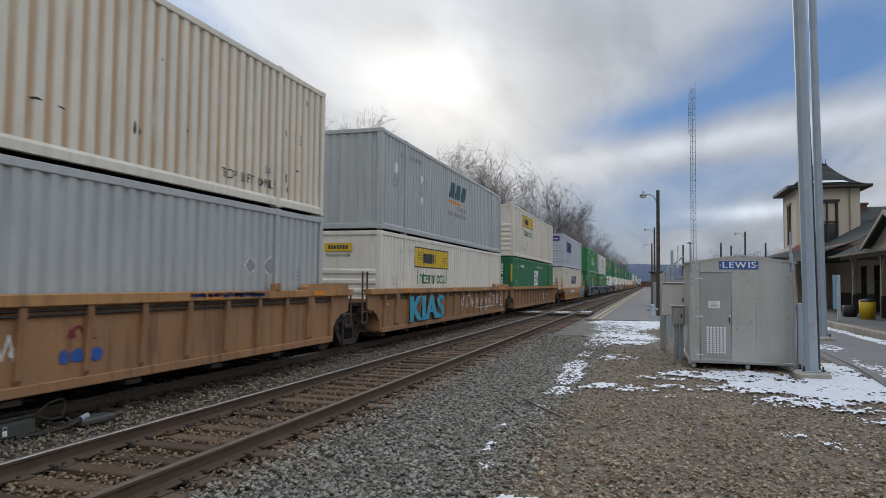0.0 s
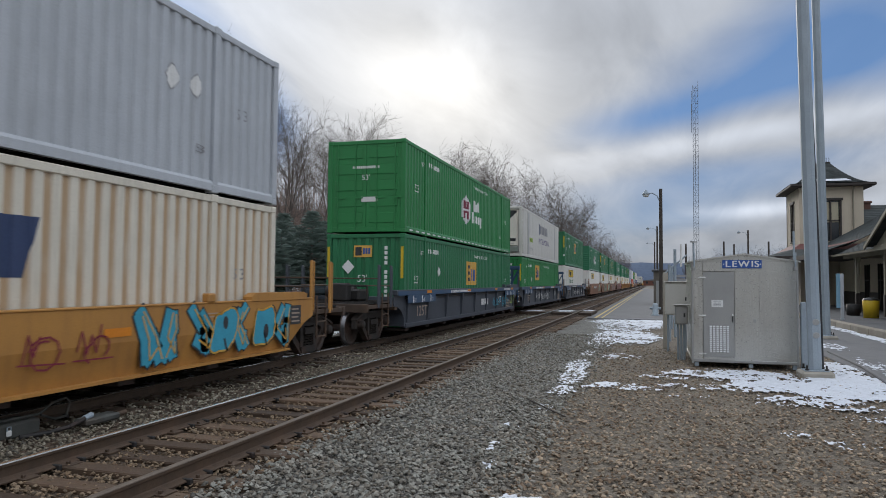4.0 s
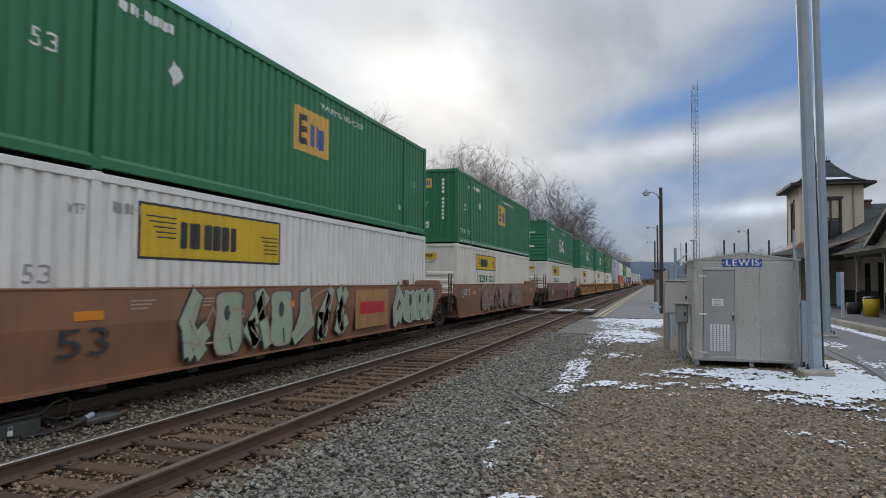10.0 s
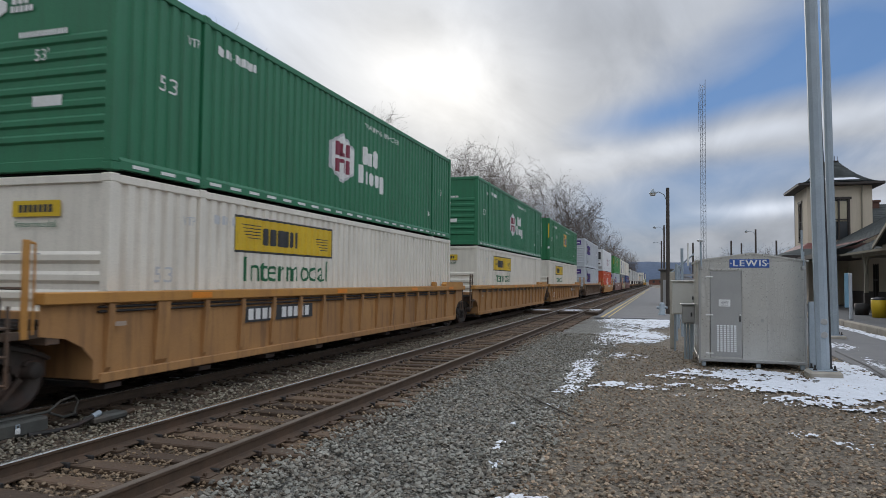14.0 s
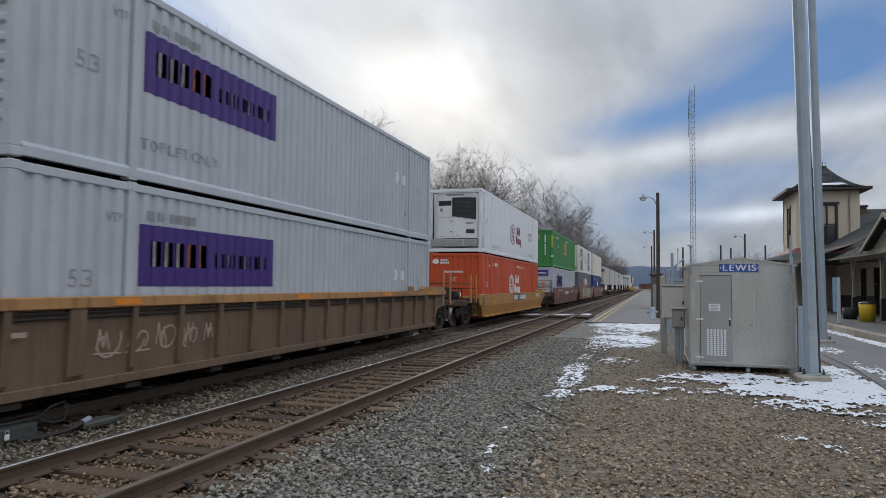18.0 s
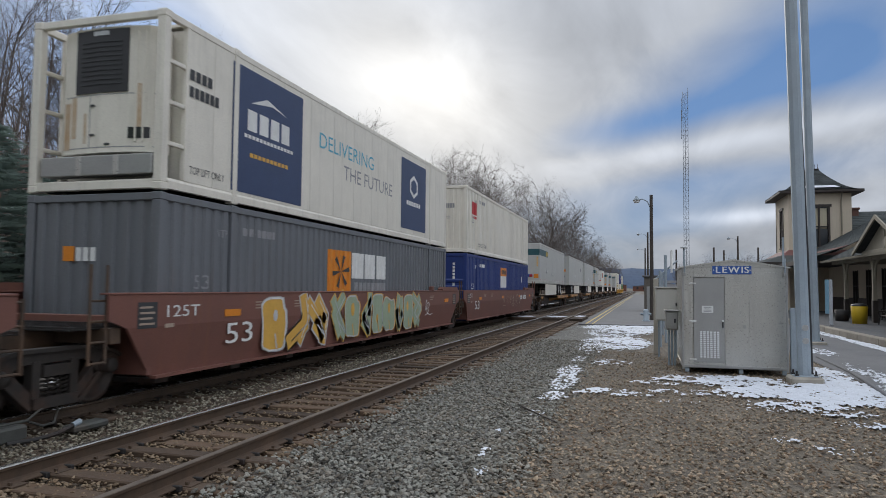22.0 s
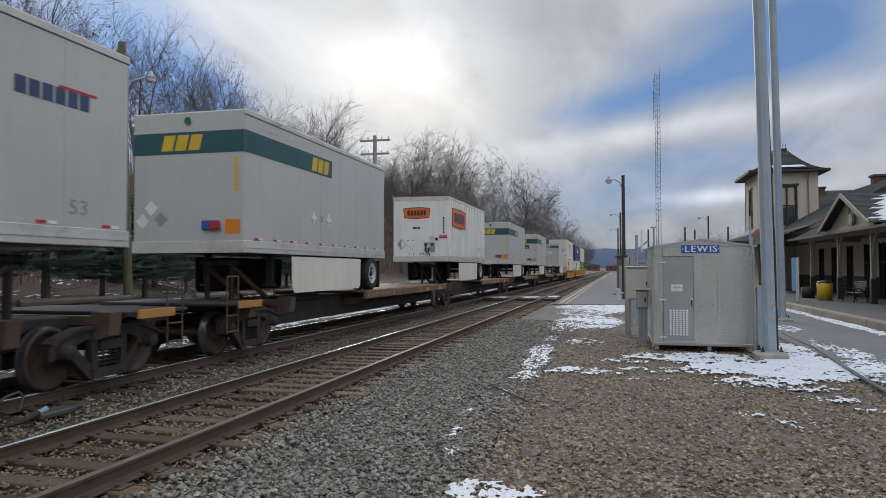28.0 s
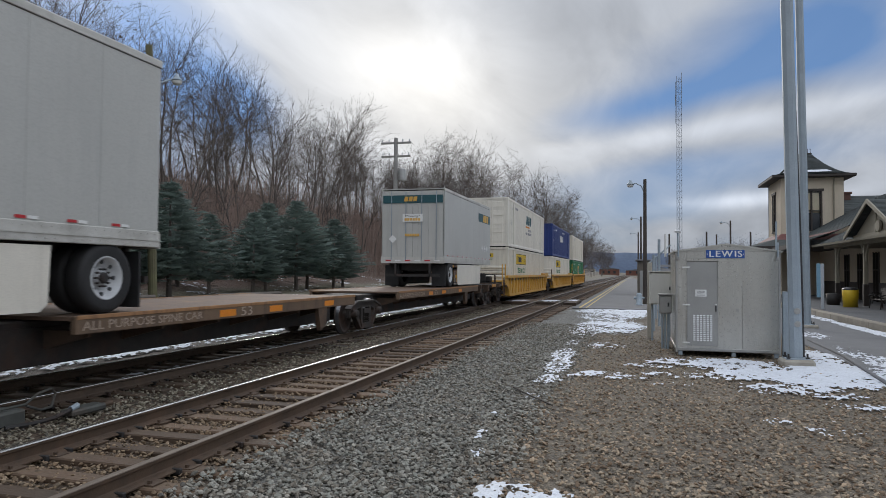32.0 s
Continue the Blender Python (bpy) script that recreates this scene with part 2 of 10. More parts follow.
MAT = dict(
    gravel=surf("brown_gravel", (0.26, 0.225, 0.19), (0.17, 0.145, 0.125), 0.9, 0, 1.3, 38, 1.0, (0.12, 0.09, 0.07), 0.5, dist=0.05),
    ballast=surf("grey_ballast", (0.20, 0.205, 0.19), (0.13, 0.135, 0.125), 0.9, 0, 2.5, 26, 1.0, (0.16, 0.11, 0.075), 0.35, dist=0.06),
    ballast_old=surf("rusty_ballast", (0.17, 0.14, 0.11), (0.10, 0.075, 0.055), 0.9, 0, 2.2, 26, 1.0, (0.09, 0.05, 0.03), 0.5, dist=0.06),
    stone=surf("ballast_stone", (0.235, 0.228, 0.205), (0.135, 0.132, 0.118), 0.85, 0, 9, 60, 0.3, (0.22, 0.15, 0.10), 0.3),
    pebble=surf("brown_stone", (0.305, 0.248, 0.183), (0.165, 0.130, 0.094), 0.85, 0, 9, 60, 0.3, (0.15, 0.10, 0.07), 0.4),
    tie=surf("old_tie_wood", (0.108, 0.070, 0.043), (0.048, 0.033, 0.023), 0.85, 0, 3, 30, 0.8, (0.135, 0.075, 0.040), 0.7, vary=0.5),
    # darker copy of the tie wood, with the train's shade painted in
    tie_greasy=surf("shaded_tie_wood", (0.085, 0.058, 0.038), (0.045, 0.033, 0.024), 0.8, 0, 3, 30, 0.6, (0.09, 0.05, 0.028), 0.5, vary=0.4),
    rail_greasy=surf("train_track_rail", (0.10, 0.068, 0.046), (0.062, 0.044, 0.032), 0.7, 0.1, 5, 70, 0.25, (0.12, 0.06, 0.03), 0.4),
    rail=surf("rusty_rail", (0.098, 0.062, 0.038), (0.062, 0.041, 0.028), 0.75, 0.1, 5, 70, 0.25, (0.17, 0.09, 0.05), 0.4),
    railhead=surf("worn_rail_head", (0.72, 0.71, 0.69), (0.60, 0.59, 0.57), 0.24, 0.9, 3, 40, 0.02),
    railhead_dull=surf("dull_rail_head", (0.17, 0.135, 0.105), (0.11, 0.085, 0.068), 0.6, 0.4, 3, 40, 0.05),
    iron=surf("dark_iron", (0.045, 0.042, 0.04), (0.025, 0.023, 0.022), 0.65, 0.3, 4, 60, 0.2, RUST, 0.35),
    truck=surf("truck_casting", (0.045, 0.037, 0.031), (0.022, 0.019, 0.017), 0.75, 0.1, 4, 60, 0.25, RUST, 0.4),
    wheel=surf("wheel_steel", (0.075, 0.058, 0.048), (0.04, 0.033, 0.03), 0.55, 0.3, 4, 50, 0.1, RUST, 0.4),
    tread=surf("worn_tread", (0.24, 0.24, 0.25), (0.17, 0.17, 0.175), 0.38, 0.8, 4, 50, 0.02),
    snow=surf("old_snow", (0.68, 0.71, 0.76), (0.56, 0.585, 0.63), 0.7, 0, 5, 40, 0.6, (0.45, 0.42, 0.40), 0.25, dist=0.03),
    asphalt=surf("grey_asphalt", (0.17, 0.17, 0.175), (0.12, 0.12, 0.125), 0.85, 0, 0.8, 60, 0.35, (0.24, 0.235, 0.23), 0.4),
    concrete=surf("concrete", (0.42, 0.39, 0.33), (0.31, 0.285, 0.24), 0.85, 0, 1.5, 50, 0.3, (0.15, 0.13, 0.11), 0.4),
    yellow_line=surf("worn_yellow_paint", (0.55, 0.40, 0.08), (0.42, 0.31, 0.09), 0.7, 0, 3, 40, 0.1, (0.2, 0.18, 0.14), 0.5),
    galv=surf("galvanised_steel", (0.34, 0.395, 0.44), (0.27, 0.32, 0.36), 0.6, 0.2, 1.6, 35, 0.05, (0.26, 0.28, 0.29), 0.35),
    alu=surf("mill_aluminium", (0.58, 0.57, 0.53), (0.52, 0.515, 0.48), 0.30, 0.85, 0.9, 30, 0.008, (0.34, 0.33, 0.31), 0.4, True),
    alu_dark=surf("grey_panel_metal", (0.42, 0.42, 0.405), (0.35, 0.35, 0.34), 0.40, 0.65, 1.5, 40, 0.05),
    rubber=surf("tyre_rubber", (0.022, 0.022, 0.023), (0.014, 0.014, 0.015), 0.75, 0, 5, 60, 0.2, (0.06, 0.055, 0.05), 0.3),
    white=paint("white_paint", (0.80, 0.785, 0.735), amt=0.20), cream=paint("cream_paint", (0.74, 0.69, 0.58), amt=0.30),
    ivory=paint("ivory_paint", (0.79, 0.745, 0.65), amt=0.22), reefer=paint("white_gelcoat", (0.80, 0.81, 0.82), (0.3, 0.28, 0.25), 0.2, 0.4),
    grey=paint("light_grey_paint", (0.44, 0.462, 0.455), amt=0.25), fxgrey=paint("pale_grey_paint", (0.50, 0.53, 0.565), amt=0.15),
    slate=paint("slate_grey_paint", (0.155, 0.165, 0.18), amt=0.3), green=paint("dark_green_paint", (0.022, 0.180, 0.072), (0.03, 0.05, 0.03), 0.3),
    hubgreen=paint("green_paint", (0.026, 0.185, 0.088), (0.03, 0.05, 0.03), 0.3), brightgreen=paint("bright_green_paint", (0.022, 0.22, 0.060), (0.03, 0.07, 0.03), 0.25),
    limegreen=paint("grass_green_paint", (0.045, 0.25, 0.06), (0.03, 0.07, 0.03), 0.25),
    orange=paint("orange_red_paint", (0.60, 0.085, 0.025), (0.2, 0.05, 0.03), 0.35), blue=paint("deep_blue_paint", (0.012, 0.036, 0.18), (0.03, 0.04, 0.07), 0.25),
    ttx=surf("weathered_yellow_brown_paint", (0.45, 0.235, 0.082), (0.31, 0.16, 0.065), 0.65, 0, 0.8, 40, 0.1, (0.085, 0.045, 0.028), 0.9, True),
    ttx_rust=surf("rusty_orange_brown_paint", (0.37, 0.19, 0.082), (0.25, 0.135, 0.066), 0.7, 0, 0.8, 40, 0.1, (0.07, 0.04, 0.027), 0.95, True),
    umber=surf("weathered_umber_car_paint", (0.185, 0.118, 0.070), (0.115, 0.076, 0.050), 0.7, 0, 0.8, 40, 0.1, (0.06, 0.042, 0.032), 0.9, True),
    ttx_yellow=surf("yellow_orange_car_paint", (0.50, 0.245, 0.055), (0.40, 0.19, 0.05), 0.55, 0, 0.8, 40, 0.08, (0.22, 0.10, 0.04), 0.5, True),
    ttx_gold=surf("golden_yellow_car_paint", (0.62, 0.34, 0.05), (0.52, 0.28, 0.05), 0.5, 0, 0.8, 40, 0.06, (0.3, 0.15, 0.05), 0.4, True),
    brown=surf("red_brown_car_paint", (0.20, 0.082, 0.060), (0.15, 0.066, 0.052), 0.6, 0, 0.8, 40, 0.08, (0.20, 0.085, 0.045), 0.5, True),
    brown_rust=surf("rusty_brown_car_paint", (0.29, 0.135, 0.065), (0.17, 0.088, 0.056), 0.65, 0, 0.7, 40, 0.1, (0.30, 0.13, 0.05), 0.6, True),
    fecblue=surf("dark_navy_car_paint", (0.062, 0.071, 0.088), (0.045, 0.052, 0.066), 0.6, 0, 0.8, 40, 0.08, (0.07, 0.075, 0.085), 0.6, True),
    fecband=surf("steel_blue_band_paint", (0.035, 0.085, 0.17), (0.03, 0.07, 0.13), 0.55, 0, 0.8, 40, 0.06, (0.09, 0.10, 0.11), 0.4, True),
    trailer=surf("grey_white_trailer_skin", (0.50, 0.498, 0.468), (0.44, 0.438, 0.412), 0.42, 0, 0.6, 40, 0.03, (0.36, 0.36, 0.35), 0.4, True),
    trailer_rail=surf("grubby_aluminium_rail", (0.60, 0.59, 0.55), (0.50, 0.49, 0.45), 0.5, 0.15, 2, 40, 0.08, (0.20, 0.18, 0.15), 0.6),
    deck=surf("worn_steel_deck", (0.145, 0.092, 0.062), (0.095, 0.065, 0.048), 0.7, 0.1, 1.2, 40, 0.15, (0.30, 0.17, 0.08), 0.6),
    m_white=surf("white_marking", (0.78, 0.78, 0.76), (0.70, 0.70, 0.68), 0.55, 0, 4, 40, 0.0, DIRT, 0.2),
    m_pale=surf("pale_grey_marking", (0.56, 0.57, 0.58), (0.50, 0.51, 0.52), 0.55, 0, 4, 40, 0.0, DIRT, 0.2),
    m_mauve=surf("dull_mauve_spray", (0.21, 0.13, 0.12), (0.17, 0.105, 0.10), 0.6, 0, 3, 40, 0.0),
    m_slate=surf("dark_green_grey_spray", (0.06, 0.08, 0.07), (0.045, 0.06, 0.055), 0.6, 0, 3, 40, 0.0),
    m_black=surf("dark_marking", (0.03, 0.032, 0.035), (0.045, 0.047, 0.05), 0.55, 0, 4, 40, 0.0),
    m_yellow=surf("yellow_marking", (0.68, 0.46, 0.02), (0.60, 0.40, 0.02), 0.5, 0, 2, 40, 0.0, DIRT, 0.2),
    m_gold=surf("gold_marking", (0.72, 0.42, 0.08), (0.64, 0.36, 0.07), 0.5, 0, 2, 40, 0.0, DIRT, 0.2),
    m_vermilion=surf("red_orange_board_paint", (0.78, 0.135, 0.012), (0.66, 0.11, 0.012), 0.5, 0, 2, 40, 0.0, (0.5, 0.12, 0.03), 0.3),
    m_orange=surf("orange_marking", (0.75, 0.25, 0.015), (0.65, 0.21, 0.015), 0.5, 0, 2, 40, 0.0),
    m_red=surf("red_marking", (0.50, 0.025, 0.03), (0.42, 0.02, 0.025), 0.5, 0, 2, 40, 0.0), m_maroon=surf("maroon_marking", (0.23, 0.02, 0.05), (0.19, 0.02, 0.04), 0.5, 0, 2, 40, 0.0),
    m_green=surf("green_marking", (0.01, 0.14, 0.055), (0.012, 0.12, 0.05), 0.5, 0, 2, 40, 0.0), m_teal=surf("dark_teal_marking", (0.015, 0.085, 0.10), (0.012, 0.07, 0.085), 0.5, 0, 2, 40, 0.0),
    m_blue=surf("blue_marking", (0.03, 0.10, 0.36), (0.03, 0.09, 0.31), 0.5, 0, 2, 40, 0.0), m_purple=surf("purple_marking", (0.055, 0.025, 0.19), (0.05, 0.02, 0.165), 0.5, 0, 2, 40, 0.0),
    m_navy=surf("navy_marking", (0.035, 0.06, 0.14), (0.03, 0.05, 0.12), 0.5, 0, 2, 40, 0.0), m_sky=surf("sky_blue_marking", (0.10, 0.42, 0.55), (0.09, 0.38, 0.5), 0.5, 0, 2, 40, 0.0),
    m_pink=surf("pink_spray_paint", (0.50, 0.05, 0.105), (0.42, 0.04, 0.085), 0.6, 0, 3, 40, 0.0), m_cyan=surf("cyan_spray_paint", (0.05, 0.36, 0.50), (0.04, 0.3, 0.42), 0.6, 0, 3, 40, 0.0),
    m_mint=surf("pale_green_spray_paint", (0.36, 0.43, 0.30), (0.30, 0.36, 0.25), 0.6, 0, 3, 40, 0.0), m_grey=surf("grey_marking", (0.30, 0.30, 0.31), (0.26, 0.26, 0.27), 0.6, 0, 3, 40, 0.0),
    m_lime=surf("lime_marking", (0.35, 0.50, 0.03), (0.3, 0.45, 0.03), 0.5, 0, 2, 40, 0.0), m_tan=surf("tan_spray_paint", (0.42, 0.33, 0.26), (0.36, 0.28, 0.22), 0.6, 0, 3, 40, 0.0),
    black=surf("black_plastic", (0.018, 0.018, 0.02), (0.026, 0.026, 0.028), 0.35, 0, 3, 50, 0.05),
)


# the same paints on corrugated sheet, with grime and painted shade in the valleys
SHEET = {}
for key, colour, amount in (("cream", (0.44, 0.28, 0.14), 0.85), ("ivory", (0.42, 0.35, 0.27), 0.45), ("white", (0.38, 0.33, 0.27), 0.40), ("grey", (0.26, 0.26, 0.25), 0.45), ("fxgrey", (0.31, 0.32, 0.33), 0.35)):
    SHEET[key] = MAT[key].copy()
    valley_grime_shade(SHEET[key], colour, amount)


# ---- mesh helpers ----
class Geo:
    """Vertices and faces gathered piece by piece."""

    def __init__(self):
        self.v, self.f = [], []

    def add(self, verts, faces):
        n = len(self.v)
        self.v += [tuple(p) for p in verts]
        self.f += [tuple(i + n for i in q) for q in faces]
        return self

    def box(self, x0, x1, y0, y1, z0, z1, ch=0.0):
        if ch <= 0:
            return self.add([(x, y, z) for x in (x0, x1) for y in (y0, y1) for z in (z0, z1)],
                            [(0, 1, 3, 2), (4, 6, 7, 5), (0, 4, 5, 1), (2, 3, 7, 6), (0, 2, 6, 4), (1, 5, 7, 3)])
        lo, hi = (x0, y0, z0), (x1, y1, z1)
        vs, idx = [], {}
        for c in range(8):
            s = ((c >> 2) & 1, (c >> 1) & 1, c & 1)
            for a in range(3):
                p = []
                for k in range(3):
                    e = hi[k] if s[k] else lo[k]
                    p.append(e if k == a else e + (-ch if s[k] else ch))
                idx[(s, a)] = len(vs)
                vs.append(p)
        fs = []
        for a in range(3):
            b, d = (a + 1) % 3, (a + 2) % 3
            for sa in (0, 1):
                ring = []
                for sb, sd in ((0, 0), (1, 0), (1, 1), (0, 1)):
                    s = [0, 0, 0]
                    s[a], s[b], s[d] = sa, sb, sd
                    ring.append(idx[(tuple(s), a)])
                fs.append(tuple(ring))
            for sb in (0, 1):
                for sd in (0, 1):
                    s0, s1 = [0, 0, 0], [0, 0, 0]
                    s0[a], s0[b], s0[d] = 0, sb, sd
                    s1[a], s1[b], s1[d] = 1, sb, sd
                    fs.append((idx[(tuple(s0), b)], idx[(tuple(s1), b)], idx[(tuple(s1), d)], idx[(tuple(s0), d)]))
        for c in range(8):
            s = ((c >> 2) & 1, (c >> 1) & 1, c & 1)
            fs.append((idx[(s, 0)], idx[(s, 1)], idx[(s, 2)]))
        return self.add(vs, fs)

    def prism(self, pts, axis, a0, a1):
        """A polygon in the two other axes (in x, y, z order), drawn out along axis."""
        def at(p, a):
            return {"x": (a, p[0], p[1]), "y": (p[0], a, p[1]), "z": (p[0], p[1], a)}[axis]
        n = len(pts)
        return self.add([at(p, a0) for p in pts] + [at(p, a1) for p in pts],
                        [tuple(range(n)), tuple(range(2 * n - 1, n - 1, -1))] + [(i, (i + 1) % n, n + (i + 1) % n, n + i) for i in range(n)])

    def tube(self, p0, p1, r0, r1=None, n=8, caps=True):
        r1 = r0 if r1 is None else r1
        p0, p1 = Vector(p0), Vector(p1)
        d = (p1 - p0).normalized()
        u = d.orthogonal().normalized()
        w = d.cross(u)
        ring = [u * math.cos(2 * math.pi * i / n) + w * math.sin(2 * math.pi * i / n) for i in range(n)]
        fs = [(i, (i + 1) % n, n + (i + 1) % n, n + i) for i in range(n)]
        if caps:
            fs += [tuple(range(n)), tuple(range(2 * n - 1, n - 1, -1))]
        return self.add([p0 + c * r0 for c in ring] + [p1 + c * r1 for c in ring], fs)

    def path(self, pts, r, n=6):
        for a, b in zip(pts, pts[1:]):
            self.tube(a, b, r, r, n)
        return self

    def lathe(self, prof, axis, c, n=24):
        """prof: (radius, along) pairs, turned about an axis through c."""
        vs, fs = [], []
        for i in range(n):
            a = 2 * math.pi * i / n
            for r, h in prof:
                p = {"x": (h, r * math.cos(a), r * math.sin(a)), "y": (r * math.cos(a), h, r * math.sin(a)), "z": (r * math.cos(a), r * math.sin(a), h)}[axis]
                vs.append((c[0] + p[0], c[1] + p[1], c[2] + p[2]))
        m = len(prof)
        for i in range(n):
            j = (i + 1) % n
            for k in range(m - 1):
                fs.append((i * m + k, j * m + k, j * m + k + 1, i * m + k + 1))
        return self.add(vs, fs)

    def mesh(self, name, smooth=False):
        me = bpy.data.meshes.new(name)
        me.from_pydata(self.v, [], self.f)
        if len(self.f) < 6000:
            bm = bmesh.new()
            bm.from_mesh(me)
            bmesh.ops.recalc_face_normals(bm, faces=bm.faces)
            bm.to_mesh(me)
            bm.free()
        if smooth:
            me.shade_smooth()
        me.materials.append(None)
        return me


def part(name, geo, material, parent=None, label="", at=None, smooth=False):
    """One mesh object, under a thing or a part. geo: a Geo, or a mesh to share."""
    me = geo.mesh(name, smooth) if isinstance(geo, Geo) else geo
    ob = new(name, me)
    ob.material_slots[0].link = "OBJECT"
    ob.material_slots[0].material = MAT[material] if isinstance(material, str) else material
    if parent is not None:
        ob.parent = parent
    if at is not None:
        ob.matrix_basis = at
    if label:
        ob["label"] = label
    return ob


def thing(name, m, label, category, group="", kind=""):
    ob = new(name)
    ob.empty_display_size = 0.2
    ob.matrix_basis = m
    return tagged(ob, label, category, group, kind)


FONT_MESHES = {}


def letters(text, size, name="lettering"):
    """The outline mesh of a word in the built-in font, lying in the y-z plane and facing +x, its lower left corner at 0; size: the height of capitals."""
    key = (text, size)
    if key not in FONT_MESHES:
        cu = bpy.data.curves.new(name, "FONT")
        cu.body, cu.size, cu.extrude, cu.resolution_u = text, size / 0.70, 0.0, 3
        ob = bpy.data.objects.new(name, cu)
        scene.collection.objects.link(ob)
        dg = bpy.context.evaluated_depsgraph_get()
        me = bpy.data.meshes.new_from_object(ob.evaluated_get(dg))
        bpy.data.objects.remove(ob)
        me.transform(Matrix(((0, 0, 1, 0), (1, 0, 0, 0), (0, 1, 0, 0), (0, 0, 0, 1))))
        me.materials.clear()
        me.materials.append(None)
        w = max((v.co.y for v in me.vertices), default=1)
        FONT_MESHES[key] = (me, w)
    return FONT_MESHES[key]


BENT = {}


def bent_letters(text, size, k, y0, lift):
    """A word laid on the folds of a corrugated wall: the letters are cut at each fold, then pressed on."""
    key = (text, size, round(k, 4), round(y0, 3), lift)
    if key not in BENT:
        me = letters(text, size)[0].copy()
        me.transform(Matrix(((1, 0, 0, 0), (0, k, 0, y0), (0, 0, 1, 0), (0, 0, 0, 1))))
        bm = bmesh.new()
        bm.from_mesh(me)
        lo, hi = min(v.co.y for v in bm.verts), max(v.co.y for v in bm.verts)
        for y in corr_breaks(lo, hi)[1:-1]:
            bmesh.ops.bisect_plane(bm, geom=bm.verts[:] + bm.edges[:] + bm.faces[:], plane_co=(0, y, 0), plane_no=(0, 1, 0), dist=1e-5)
        for v in bm.verts:
            v.co.x = HW - 0.03 + corr_depth(v.co.y) + lift
        bm.to_mesh(me)
        bm.free()
        BENT[key] = me
    return BENT[key]


def word(text, x, y0, y1, z, size, material, parent, label="", flip=False, bend=None):
    """A word on a face that looks along +x (or, with flip, on an end that looks along -y: then x, y swap)."""
    me, w = letters(text, size)
    k = (y1 - y0) / w if y1 is not None else 1.0
    if bend is not None:
        return tagged(part("lettering", bent_letters(text, size, k, y0, bend), material, parent, label, pose(0, 0, z)), kind="stuff")
    if flip:
        m = Matrix(((0, k, 0, y0), (-1, 0, 0, x), (0, 0, 1, z), (0, 0, 0, 1)))
    else:
        m = Matrix(((1, 0, 0, x), (0, k, 0, y0), (0, 0, 1, z), (0, 0, 0, 1)))
    return tagged(part("lettering", me, material, parent, label, m), kind="stuff")


# ---- the ground: one sheet to the horizon, level by the tracks, a wooded bank rising behind them ----
def smooth(a, b, v):
    t = min(1.0, max(0.0, (v - a) / (b - a)))
    return t * t * (3 - 2 * t)


def land(x, y):
    z = GROUND - 0.03
    d = -x
    fade = 1.0 - 0.75 * smooth(140, 420, y)
    z += 0.75 * smooth(12.5, 17.0, d) * (0.7 + 0.3 * fade)
    z += 12.5 * smooth(19.0, 58.0, d) * fade + 7.0 * smooth(58, 160, d) * fade
    z += 1.0 * smooth(20, 40, d) * (noise.noise(Vector((x * 0.06, y * 0.05, 0.3))))
    if d > 12.5 or x > 9:
        z += 0.10 * noise.noise(Vector((x * 0.4, y * 0.4, 1.7)))
    return z


def axis_steps(fine0, fine1, step, far):
    out = [fine0 + i * step for i in range(int((fine1 - fine0) / step) + 1)]
    s, v = step, out[-1]
    while v < far:
        s *= 1.35
        v += s
        out.append(v)
    s, v = step, out[0]
    while v > -far:
        s *= 1.35
        v -= s
        out.insert(0, v)
    return out


